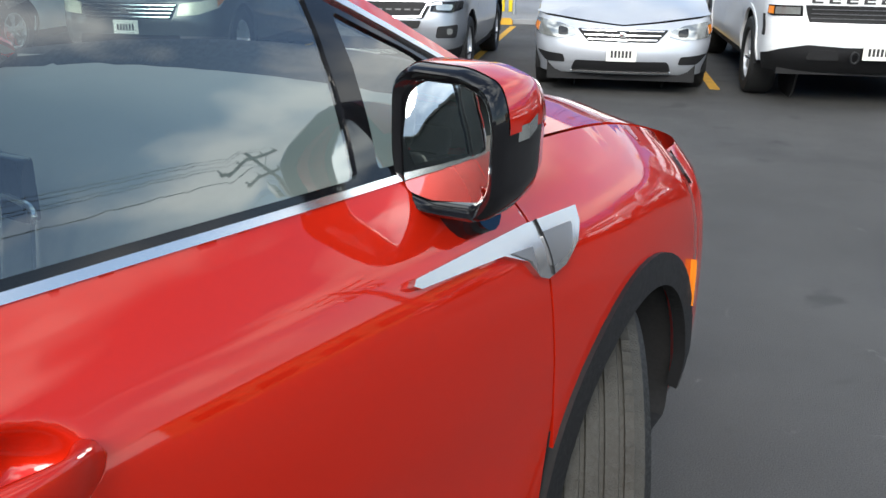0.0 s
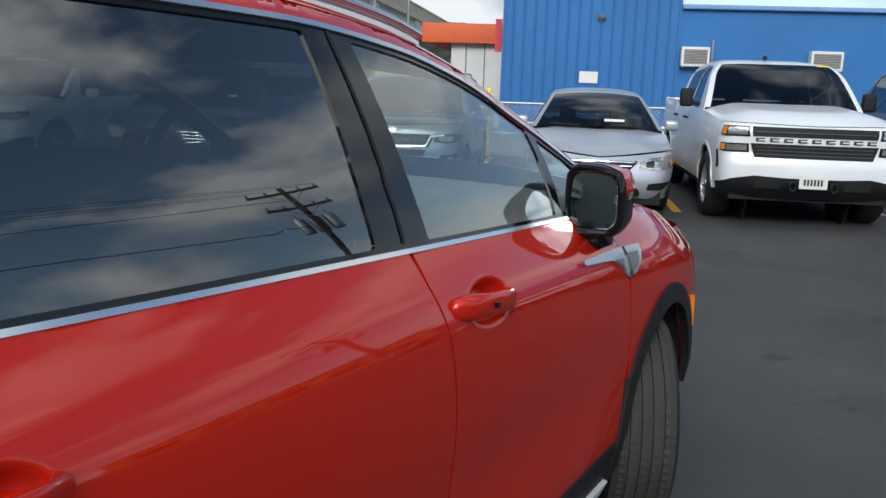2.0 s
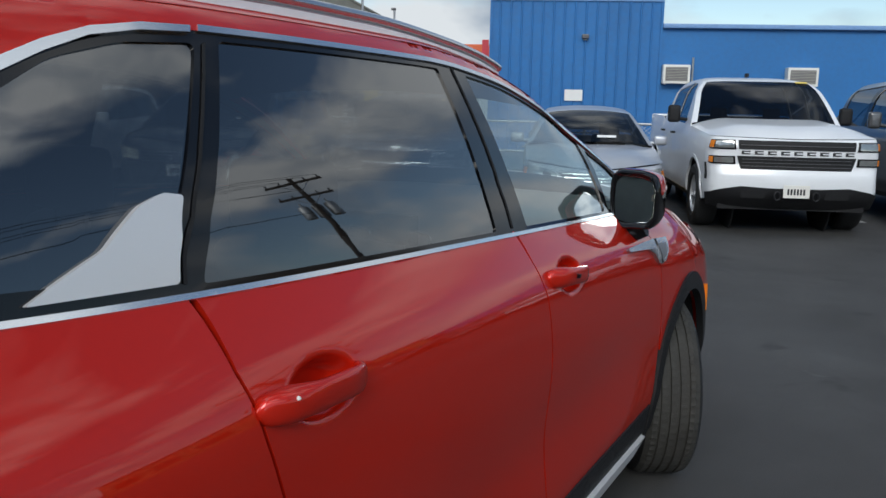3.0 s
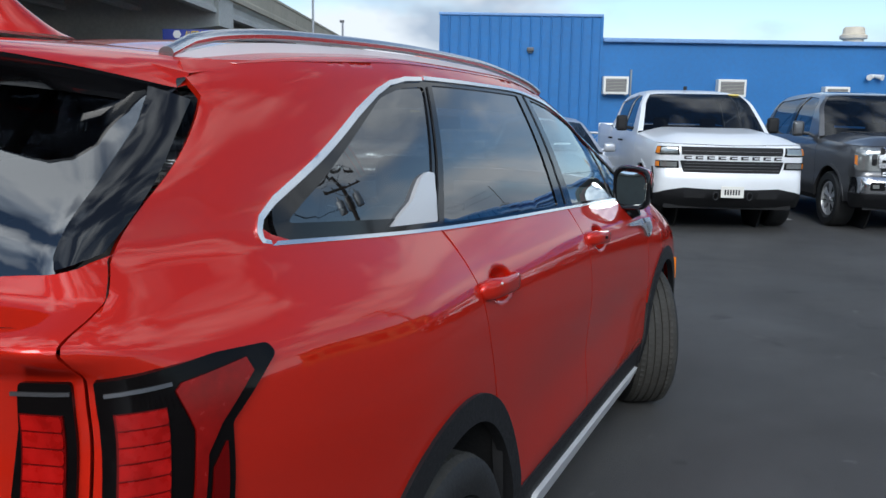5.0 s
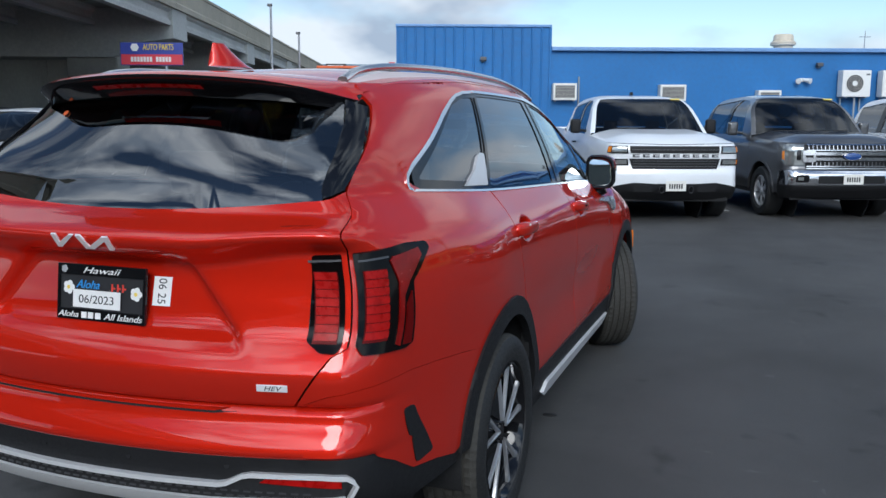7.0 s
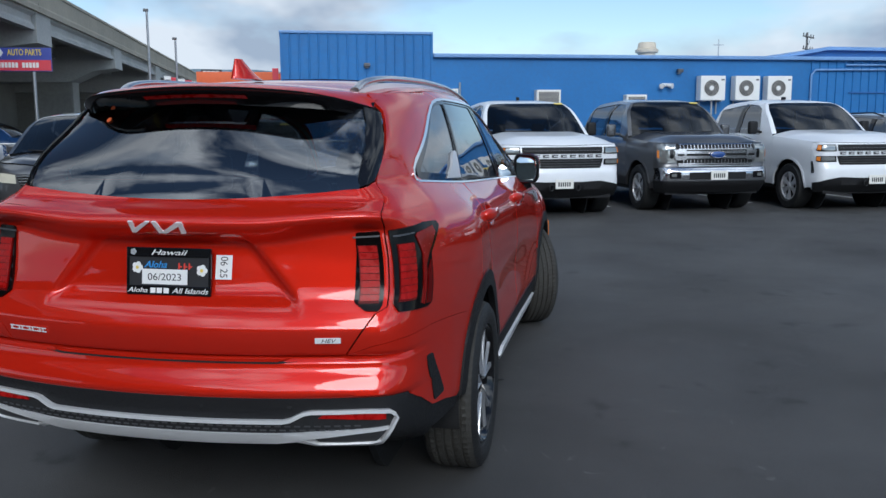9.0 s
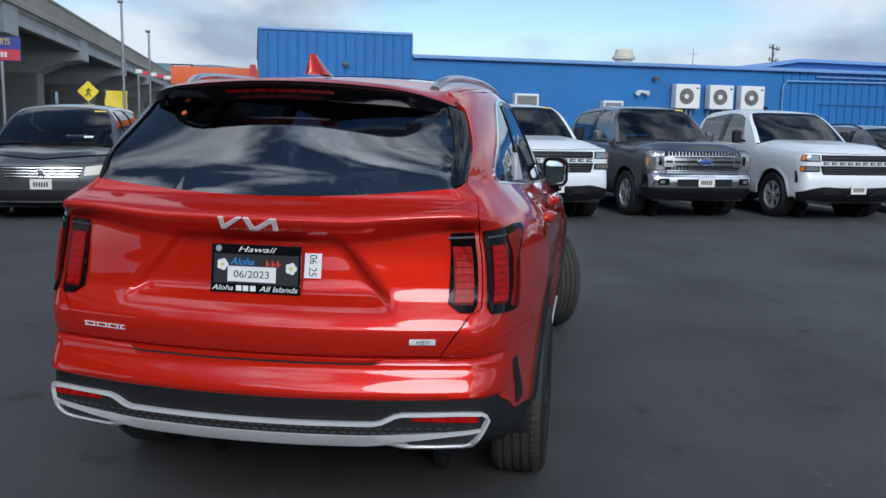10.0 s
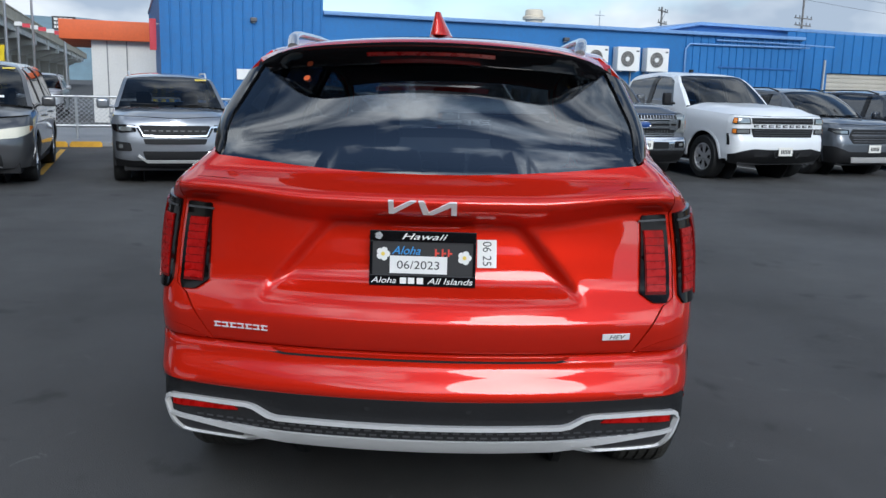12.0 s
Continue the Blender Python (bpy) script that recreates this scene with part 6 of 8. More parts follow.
def build_plate():
    plate = thing("number_plate", suv.matrix_world @ Matrix.Translation((0.0, 0.088, 1.008)) @ pose(0, 0, 0, 83.5, 0, 0), "black dealer plate with white flowers in a black frame", "number plate")
    bm = bmesh.new()
    box(bm, (-0.152, -0.072, -0.004), (0.152, 0.076, 0.0), 0.001)
    part("plate", bm, BLACK_INK, plate, "glossy black plate", None)
    bm = bmesh.new()
    for lo, hi in (((-0.158, 0.050, -0.006), (0.158, 0.082, 0.005)), ((-0.158, -0.082, -0.006), (0.158, -0.050, 0.005)), ((-0.158, -0.050, -0.006), (-0.149, 0.050, 0.005)), ((0.149, -0.050, -0.006), (0.158, 0.050, 0.005))):
        box(bm, lo, hi, 0.002)
    fr = part("plate_frame", bm, BLACK_GLOSS, plate, "black plastic plate frame", None)
    text_on("Hawaii", 0.018, pose(0.0, 0.057, 0.0055), WHITE_INK, fr, slant=0.35, width=0.135)
    text_on("Aloha", 0.017, pose(-0.115, -0.074, 0.0055), WHITE_INK, fr, slant=0.3, width=0.075)
    text_on("All Islands", 0.018, pose(0.082, -0.074, 0.0055), WHITE_INK, fr, slant=0.3, width=0.135)
    bm = bmesh.new()
    for x0 in (-0.066, -0.042, -0.016):
        box(bm, (x0, -0.075, 0.0045), (x0 + 0.019, -0.057, 0.0065))
    part("maker_mark", bm, WHITE_INK, fr, smooth=None)
    text_on("Aloha", 0.024, pose(-0.050, 0.012, 0.001), BLUE_INK, plate, slant=0.35, width=0.085)
    bm = bmesh.new()
    for x in (0.036, 0.056, 0.074):
        box(bm, (x, 0.008, 0.0), (x + 0.005, 0.030, 0.0015))
        box(bm, (x + 0.004, 0.015, 0.0), (x + 0.013, 0.020, 0.0015))
    part("red_mark", bm, RED_INK, plate, smooth=None)
    for x, y in ((-0.118, 0.012), (0.124, 0.006)):
        bm = bmesh.new()
        flower(bm, x, y, 0.020)
        for v in bm.verts:
            v.co.z += 0.0012
        f = part("flower", bm, WHITE_INK, plate, "white five-petal flower", None)
        bm = bmesh.new()
        made = bmesh.ops.create_circle(bm, cap_ends=True, segments=10, radius=0.006)["verts"]
        bmesh.ops.translate(bm, verts=made, vec=(x, y, 0.0035))
        part("flower_heart", bm, YELLOW_INK, f, smooth=None)
    bm = bmesh.new()
    flower(bm, -0.131, 0.066, 0.011)
    for v in bm.verts:
        v.co.z += 0.0056
    part("flower", bm, mat("grey_ink", (0.35, 0.36, 0.37), 0.5, vary=0.03), fr, smooth=None)
    sticker = thing("date_sticker", suv.matrix_world @ Matrix.Translation((-0.012, 0.0838, 0.988)) @ pose(0, 0, 0, 83.5, 0, 0), "white paper date sticker on the plate", "sticker")
    bm = bmesh.new()
    box(bm, (-0.085, -0.024, 0.004), (0.085, 0.028, 0.0052))
    part("paper", bm, WHITE_INK, sticker, smooth=None)
    text_on("06/2023", 0.024, pose(0.0, -0.010, 0.0056), BLACK_INK, sticker, width=0.125, depth=0.0003)
    tag = thing("month_tag", rear_frame(0.190, 1.022, 0.002), "white month tag stuck beside the plate", "sticker")
    bm = bmesh.new()
    box(bm, (-0.029, -0.042, 0.0), (0.029, 0.042, 0.0015), 0.0)
    part("paper", bm, WHITE_INK, tag, smooth=None)
    text_on("06 25", 0.026, pose(-0.012, 0.0, 0.0019, 0, 0, -90), BLACK_INK, tag, width=0.072, depth=0.0003)


def build_cabin():
    bm = bmesh.new()
    rows = []
    for x in np.linspace(-0.74, 0.74, 13):
        dip = 0.03 * math.cos(x / 0.74 * math.pi / 2)
        rows.append([(x, 3.18, 0.55), (x, 3.12 + dip, 0.80), (x, 3.16 + dip, 0.93), (x, 3.22 + dip, 1.01), (x, 3.34 + dip, 1.075), (x, 3.55, 1.115), (x, 3.72, 1.140), (x, 3.92 - 0.2 * (x / 0.74) ** 2, 1.165), (x, 3.94 - 0.2 * (x / 0.74) ** 2, 1.08)])
    sheet(bm, rows)
    dash = part("dashboard", bm, mat("dash_grey", (0.22, 0.22, 0.215), 0.6, vary=0.08, scale=4, fine=60), suv, "grey dashboard", 50)
    bm = bmesh.new()
    rows = [[], [], []]
    for k in np.linspace(-1, 1, 21):
        half = float(side_x(np.array(3.74), win_top(3.74) + rail_h(3.74)))
        x, y = half * k, 3.74 + 0.217 * (1 - k * k)
        z = roof_z(x, 3.74)
        for row, dy, dz in zip(rows, (-0.12, 0.004, 0.07), (-0.075, -0.006, -0.016)):
            row.append((x, y + dy, z + dz))
    sheet(bm, rows)
    part("cowl", bm, BLACK_PLASTIC, suv, "black cowl below the windscreen", 50)
    for x in (-0.60, -0.13, 0.13, 0.60):
        bm = bmesh.new()
        loop = rounded([(-0.05, -0.12), (0.05, -0.12), (0.06, 0.11), (-0.04, 0.12)], 0.025, 4)
        pts = [(x + a, 3.10 + 0.2 * max(b, 0), 0.93 + b) for a, b in loop]
        tube(bm, pts, 0.006, 6, closed=True)
        part("vent_frame", bm, CHROME, dash, "chrome air vent frame", 40)
    bm = bmesh.new()
    box(bm, (-0.62, 3.16, 0.985), (0.10, 3.19, 1.10), 0.008)
    part("screen", bm, BLACK_GLOSS, dash, "dark wide screen")
    bm = bmesh.new()
    box(bm, (-0.14, 2.25, 0.40), (0.14, 3.20, 0.74), 0.03)
    part("console", bm, GREY_TRIM, suv, "centre console")
    bm = bmesh.new()
    ring = [Matrix.Translation((-0.37, 2.92, 0.98)) @ Matrix.Rotation(radians(-65), 4, "X") @ Vector((0.185 * math.cos(a), 0.185 * math.sin(a), 0)) for a in np.linspace(0, 2 * math.pi, 28, endpoint=False)]
    tube(bm, ring, 0.016, 8, closed=True)
    for a in (0, 180, 270):
        rod(bm, (-0.37, 2.93, 0.975), ring[int(a / 360 * 28)], 0.02, 0.012, 8)
    part("steering_wheel", bm, BLACK_PLASTIC, suv, "black steering wheel", 50)
    for x, y in ((0.37, 2.25), (-0.37, 2.25), (0.40, 1.35), (-0.40, 1.35)):
        seat = new("seat")
        seat.parent = suv
        seat["label"] = "dark leather car seat"
        seat.matrix_basis = pose(x, y, 0)
        bm = bmesh.new()
        box(bm, (-0.25, -0.05, 0.45), (0.25, 0.48, 0.64), 0.06, segments=3)
        part("seat_cushion", bm, FABRIC, seat)
        bm = bmesh.new()
        box(bm, (-0.25, -0.08, 0.60), (0.25, 0.08, 1.20), 0.07, Matrix.Translation((0, 0, 0.6)) @ Matrix.Rotation(radians(14), 4, "X") @ Matrix.Translation((0, 0, -0.6)), 3)
        part("seat_back", bm, FABRIC, seat)
        bm = bmesh.new()
        box(bm, (-0.14, -0.26, 1.20), (0.14, -0.15, 1.38), 0.05, segments=3)
        rod(bm, (-0.06, -0.2, 1.1), (-0.06, -0.2, 1.22), 0.008)
        rod(bm, (0.06, -0.2, 1.1), (0.06, -0.2, 1.22), 0.008)
        part("headrest", bm, FABRIC, seat)
    bm = bmesh.new()
    rows = []
    for y in np.linspace(0.80, 2.95, 14):
        half = float(side_x(np.array(y), win_top(y) + 0.0)) - 0.03
        rows.append([(half * k, y, roof_z(half * k, y) - 0.045) for k in np.linspace(-1, 1, 9)])
    sheet(bm, rows)
    part("headliner", bm, GREY_TRIM, suv, "grey roof lining", 60)
    bm = bmesh.new()
    box(bm, (-0.72, 0.45, 0.36), (0.72, 3.3, 0.44))
    part("cabin_floor", bm, DARK_INSIDE, suv)
    bm = bmesh.new()
    box(bm, (-0.11, 3.06, 1.455), (0.11, 3.09, 1.515), 0.02)
    part("inside_mirror", bm, BLACK_PLASTIC, suv, "black inside mirror")


def build_marks():
    dot = thing("round_sticker", rear_frame(-0.405, 1.528, 0.0), "small orange round sticker inside the rear window", "sticker")
    bm = bmesh.new()
    rod(bm, (0, 0, -0.001), (0, 0, 0.0015), 0.011, sides=16)
    part("paper", bm, ORANGE_PAINT, dot, smooth=None)
    flake = thing("dark_scrap", Matrix.Translation((0.823, 2.335, 0.0)), "small dark scrap lying on the asphalt", "litter")
    bm = bmesh.new()
    slab(bm, rounded([(-0.035, -0.014), (0.01, -0.02), (0.04, 0.0), (0.012, 0.016), (-0.03, 0.012)], 0.006), 0.008, Matrix.Translation((0, 0, 0.008)) @ Matrix.Rotation(radians(-90), 4, "X"))
    part("scrap", bm, BLACK_INK, flake, smooth=None)


build_marks()
build_tail_lamps()
build_bumper_trim()
build_door_furniture()
build_mirror(1)
build_mirror(-1)
build_badges()
build_plate()
build_cabin()


# ---- parked vehicles: each faces its own -y, x to the right of one who looks at its front ----
def wrap(nose_line, flank_x, corner_y, corner_w, far):
    """A surface that runs from the middle of the nose (s = 0) round the corner and along the flank."""
    sa, sb = 0.70, 1.08

    def surface(s, z):
        s, z = np.broadcast_arrays(np.asarray(s, float), np.asarray(z, float))
        sign, s = np.where(s < 0, -1.0, 1.0), np.abs(s)
        yb = np.full(z.shape, corner_y)
        w = flank_x(yb, z)
        xa = w - corner_w
        ya = nose_line(xa, z)
        x1 = s / sa * xa
        y1 = nose_line(x1, z)
        t = np.clip((s - sa) / (sb - sa), 0, 1)
        slope = (flank_x(yb + 0.02, z) - flank_x(yb, z)) / 0.02
        rise = (nose_line(xa, z) - nose_line(xa - 0.02, z)) / 0.02
        bez = lambda a, b, c, d: (1 - t) ** 3 * a + 3 * t * (1 - t) ** 2 * b + 3 * t * t * (1 - t) * c + t ** 3 * d
        x2 = bez(xa, xa + (w - xa) * 0.7, w - (yb - ya) * 0.5 * slope, w)
        y2 = bez(ya, ya + (w - xa) * 0.7 * rise, yb - (yb - ya) * 0.5, yb)
        y3 = yb + (s - sb)
        x3 = flank_x(y3, z)
        x = np.where(s <= sa, x1, np.where(s <= sb, x2, x3))
        y = np.where(s <= sa, y1, np.where(s <= sb, y2, y3))
        return np.stack([sign * x, y, z], -1)

    def fx(x, z):
        xa = float(flank_x(np.array(corner_y), np.array(z)) - corner_w)
        return (x / xa * sa, z)

    def fy(y, z):
        return (sb + y - corner_y, z)

    return surface, fx, fy


def road_wheel(parent, x, y, r, half, side, rim_mat, spokes=6, double=True):
    hub = new("wheel")
    hub.parent = parent
    hub.matrix_basis = pose(x, y, r)
    rr = r * 0.62
    bm = bmesh.new()
    lathe(bm, [(rr, -half * 0.8), (rr * 1.12, -half), (r * 0.92, -half), (r * 0.985, -half * 0.78), (r, -half * 0.6), (r, half * 0.6), (r * 0.985, half * 0.78), (r * 0.92, half), (rr * 1.12, half), (rr, half * 0.8), (rr * 0.98, 0), (rr, -half * 0.8)], 40)
    part("tyre", bm, RUBBER, hub, smooth=40)
    bm = bmesh.new()
    f = side
    lathe(bm, [(rr, 0.0), (rr, half * 0.82 * f), (rr * 0.93, half * 0.86 * f), (rr * 0.88, half * 0.5 * f), (rr * 0.86, -half * 0.3 * f)], 40)
    for k in range(spokes):
        for off in ((-0.13, 0.13) if double else (0,)):
            m = Matrix.Rotation(2 * math.pi * k / spokes + off, 4, "X")
            rows = [[Vector((half * 0.74 * f - 0.015 * f * abs(q), w * q, q2)) for q in (-1, -0.3, 0.3, 1)] for q2, w in ((rr * 0.12, 0.026), (rr * 0.5, 0.024), (rr * 0.94, 0.040))]
            sheet(bm, [[m @ p for p in row] for row in rows])
    rod(bm, (half * 0.3 * f, 0, 0), (half * 0.8 * f, 0, 0), rr * 0.22, rr * 0.16, 18)
    part("rim", bm, rim_mat, hub, smooth=40)
    bm = bmesh.new()
    rod(bm, (half * 0.2 * f, 0, 0), (half * 0.3 * f, 0, 0), rr * 0.86, sides=28)
    part("brake_disc", bm, DARK_INSIDE, hub)


class Shape:
    """The measures of one kind of vehicle, with its surface and outlines."""

    def __init__(self, length, half, belt_pts, nose_pts, roof, wheels, r, corner=0.42, cw=0.20, bow=0.16, tumble=0.15, low=0.28, plan=()):
        self.length, self.half, self.wheels, self.r, self.low, self.corner = length, half, wheels, r, low, corner
        self.belt = curve_of(*belt_pts)
        nose = curve_of(*nose_pts)
        self.nose = lambda x, z: nose(z) + bow * x * x
        self.base_f, self.roof_f, self.roof_r, self.base_r, self.roof_z = roof
        self.plan = curve_of(*(plan or ((0.0, half - 0.07), (0.5, half - 0.015), (1.0, half), (length - 0.8, half), (length, half - 0.06))))
        rz = self.roof_z
        self.top = curve_of((self.base_f, float(self.belt(self.base_f)) + 0.02), ((self.base_f + self.roof_f) / 2, (float(self.belt(self.base_f)) + rz) / 2 + 0.035), (self.roof_f, rz - 0.055), (self.roof_f + 0.45, rz - 0.015), ((self.roof_f + self.roof_r) / 2, rz),
                            (self.roof_r, rz - 0.05), (self.base_r, float(self.belt(self.base_r)) + 0.03))

        def flank(y, z):
            b, w = self.belt(y), self.plan(y)
            d = b - z
            lower = w - 0.045 * np.clip(1 - d / 0.16, 0, 1) ** 2 - 0.07 * np.clip((0.62 - z) / 0.35, 0, 1) ** 2 - 0.012 * np.exp(-(((z - 0.72) / 0.1) ** 2))
            upper = w - 0.045 - np.maximum(z - b, 0) * tumble / 0.45 - np.maximum(z - b - 0.40, 0) ** 2 * 2.5
            return np.where(z < b, lower, upper)

        self.flank = flank
        self.surface, self.X, self.Y = wrap(self.nose, flank, corner, cw, length)

    def Ys(self, pts):
        return [self.Y(y, z) for y, z in pts]

    def Xs(self, pts):
        return [self.X(x, z) for x, z in pts]

    def panel(self, name, outline, material, car, label="", offset=0.0, step=0.09, flange=0.015, holes=(), sides=(1, -1), smooth=55):
        return [part(name, skin(self.surface, outline, holes, offset, step, flange, k), material, car, label, smooth) for k in sides]

    def front(self, name, outline, material, car, label="", offset=0.012, step=0.08, mirror=False, flange=0.015, smooth=45):
        """A piece on the nose, given by x and z; mirror makes its twin."""
        o = [self.X(x, z) for x, z in outline]
        return [part(name, skin(self.surface, o, (), offset, step, flange, k), material, car, label, smooth) for k in ((1, -1) if mirror else (1,))]


def build_vehicle(sh, name, m, label, category, paint, windows, seams, rims=ALLOY, group="", bed=None, clad=None, spokes=6, arch=1.22):
    car = thing(name, m, label, category, group)
    (yf, yr), r, low, L = sh.wheels, sh.r, sh.low, sh.length
    ar = r * arch
    cut = lambda y, a0, a1, n=12: circle(y, r, ar, a0, a1, n)
    # nose skin
    rim_s = np.linspace(-1.08, 1.08, 15)
    head = [(s, float(sh.belt(sh.corner * abs(s) / 1.08)) - 0.004) for s in rim_s]
    part("nose", skin(sh.surface, [(-1.08, low + 0.02), (1.08, low + 0.02)] + head[::-1], (), 0, 0.07, 0.02), paint, car, "painted nose and bumper", 60)
    # flanks in panels
    b = lambda y0, y1, n=8: along(sh.belt, y0, y1, n)
    arch_a = math.degrees(math.asin(min((low + 0.04 - r) / ar, 0.99)))
    first = seams[0]
    fender = [(sh.corner + 0.004, low + 0.05)] + [(yf - ar * math.cos(radians(arch_a)) - 0.0, low + 0.05)] + cut(yf, 180 - arch_a, arch_a) + [(first - 0.004, low + 0.05)] + b(first - 0.004, sh.corner + 0.004)
    if yf - ar * math.cos(radians(arch_a)) < sh.corner + 0.02:
        a1 = math.degrees(math.acos(min((yf - sh.corner) / ar, 1)))
        fender = [(sh.corner + 0.004, r + ar * math.sin(radians(a1)))] + cut(yf, 180 - a1, arch_a) + [(first - 0.004, low + 0.05)] + b(first - 0.004, sh.corner + 0.004)
    sh.panel("fender", sh.Ys(fender), paint, car)
    for i, (a, c) in enumerate(zip(seams, seams[1:])):
        a, c = a + 0.004, c - 0.004
        outline = [(a, low + 0.05), (c, low + 0.05)] + b(c, a)
        if yr - ar < c:
            ang = math.degrees(math.acos(max(-1, min(1, (c - yr) / ar))))
            outline = [(a, low + 0.05)] + cut(yr, 180 - arch_a, ang, 8) + b(c, a)
        sh.panel("door", sh.Ys(outline), paint, car)
        for ob_side in (1, -1):
            bm = bmesh.new()
            yh = c - 0.20
            zh = float(sh.belt(yh)) - 0.15
            xh = float(sh.flank(np.array(yh), np.array(zh)))
            tube(bm, [(ob_side * (xh - 0.01), yh - 0.09, zh), (ob_side * (xh + 0.03), yh - 0.07, zh), (ob_side * (xh + 0.035), yh + 0.07, zh), (ob_side * (xh - 0.01), yh + 0.09, zh)], 0.016, 6)
            part("door_handle", bm, BLACK_PLASTIC if bed else paint, car, smooth=50)
    last = seams[-1] + 0.004
    ang = math.degrees(math.acos(max(-1, min(1, (last - yr) / ar))))
    back = cut(yr, ang if last > yr - ar else 180 - arch_a, arch_a, 12) + [(L - 0.04, low + 0.08)] + b(L - 0.04, last)
    if last <= yr - ar:
        back = [(last, low + 0.05)] + back
    sh.panel("rear_quarter", sh.Ys(back), paint, car)
    for y in (yf, yr):
        lip = circle(y, r, ar + 0.03, arch_a, 180 - arch_a, 18) + circle(y, r, ar - 0.012, 180 - arch_a, arch_a, 18)
        if y - ar > sh.corner:
            sh.panel("arch_lip", sh.Ys(lip), clad or paint, car, offset=0.008, step=0.06, flange=0.03)
    sill = [(yf + ar * 0.95, low - 0.02), (yr - ar * 0.95, low - 0.02), (yr - ar * 0.95, low + 0.055), (yf + ar * 0.95, low + 0.055)]
    sh.panel("sill", sh.Ys(sill), BLACK_PLASTIC, car, offset=-0.004)
    # greenhouse
    frame_o = b(sh.base_f + 0.02, sh.base_r - 0.02, 12) + along(sh.top, sh.base_r - 0.02, sh.base_f + 0.02, 24)
    holes = [sh.Ys(w) for w in windows]
    sh.panel("window_surround", sh.Ys(frame_o), paint, car, holes=holes, step=0.08)
    for w, nxt in zip(windows, windows[1:]):
        y0, y1 = max(p[0] for p in w) - 0.02, min(p[0] for p in nxt) + 0.02
        post = [(y0, float(sh.belt(y0)) + 0.02), (y1, float(sh.belt(y1)) + 0.02), (y1, float(sh.top(y1)) - 0.055), (y0, float(sh.top(y0)) - 0.055)]
        sh.panel("pillar_trim", sh.Ys(post), BLACK_GLOSS, car, offset=0.004, flange=0.004)
    for w in windows:
        grown = np.array(sh.Ys(w))
        grown = grown.mean(0) + (grown - grown.mean(0)) * 1.02
        for ob in sh.panel("side_window", grown, GLASS_DARK, car, offset=-0.01, flange=0):
            ob.visible_shadow = False

    def across(y0, y1, n, lift, bulge=0.0):
        rows = []
        for y in np.linspace(y0, y1, n):
            z = float(sh.top(y))
            half = float(sh.flank(np.array(y), np.array(z)))
            rows.append([(half * k, y - bulge * (1 - k * k), z + (lift * 0.6 * (1 - k ** 6) if bed else lift * (1 - abs(k) ** 2.5))) for k in np.linspace(-1, 1, 17)])
        return rows

    bm = bmesh.new()
    sheet(bm, across(sh.roof_f, sh.roof_r, 14, 0.05))
    part("roof", bm, paint, car, smooth=60)
    depth = 0.20

    def screen(i0, i1, k0, k1, n, m, lift=0.0):
        rows = []
        for i in np.linspace(i0, i1, n):
            y = sh.base_f + 0.01 + (sh.roof_f - sh.base_f - 0.01) * i
            z = float(sh.top(y))
            half = float(sh.flank(np.array(y), np.array(z)))
            rows.append([(half * k, y - depth * (1 - i) * (1 - k * k) - lift, z + (0.03 * (1 - k ** 6) if bed else 0.05 * (1 - abs(k) ** 2.5)) + lift) for k in np.linspace(k0, k1, m)])
        return rows

    bm = bmesh.new()
    sheet(bm, screen(0, 0.92, -0.94, 0.94, 10, 15))
    part("windscreen", bm, GLASS_SCREEN, car, "dark windscreen", 60).visible_shadow = False
    bm = bmesh.new()
    sheet(bm, screen(0.90, 1.0, -1, 1, 4, 15, 0.003))
    part("screen_header", bm, paint, car, smooth=60)
    for side in (-1, 1):
        bm = bmesh.new()
        sheet(bm, screen(0, 0.93, min(side, side * 0.925), max(side, side * 0.925), 10, 4, 0.003))
        part("screen_pillar", bm, paint, car, smooth=60)
    bm = bmesh.new()
    sheet(bm, across(sh.roof_r, sh.base_r - 0.01, 8, 0.04, -0.05))
    part("rear_window", bm, GLASS_DARK, car, smooth=60).visible_shadow = False
    # bonnet
    bm = bmesh.new()
    rows = []
    for t in np.linspace(0, 1, 12):
        row = []
        for k in np.linspace(-1, 1, 19):
            y_edge = sh.corner + (sh.base_f + 0.02 - sh.corner) * t
            half = float(sh.flank(np.array(y_edge), sh.belt(y_edge) - 0.001))
            front_y = float(sh.surface(np.array([1.08 * k]), np.array([float(sh.belt(sh.corner * abs(k))) - 0.004]))[0, 1])
            y = front_y * (1 - t) + (sh.base_f + 0.02 - depth * (1 - k * k)) * t
            x = half * k if t > 0 else float(sh.surface(np.array([1.08 * k]), np.array([float(sh.belt(0))]))[0, 0])
            crown = (0.115 if bed else 0.055) * min(1, t * 5) ** 0.7
            row.append((x, y, float(sh.belt(max(y_edge * abs(k) + (1 - abs(k)) * y, 0))) - 0.002 + crown * (1 - abs(k) ** (4.0 if bed else 2.4)) + 0.012 * math.exp(-((abs(k) - 0.62) / 0.09) ** 2) * min(1, t * 4)))
        rows.append(row)
    sheet(bm, rows)
    part("bonnet", bm, paint, car, smooth=60)
    # inside, underneath and behind
    bm = bmesh.new()
    w = sh.half - 0.12
    box(bm, (-w, sh.base_f - 0.1, low + 0.1), (w, sh.base_r, low + 0.35))
    box(bm, (-w, sh.base_f - 0.15, low + 0.3), (w, sh.base_f + 0.35, float(sh.belt(sh.base_f)) - 0.03), 0.04)
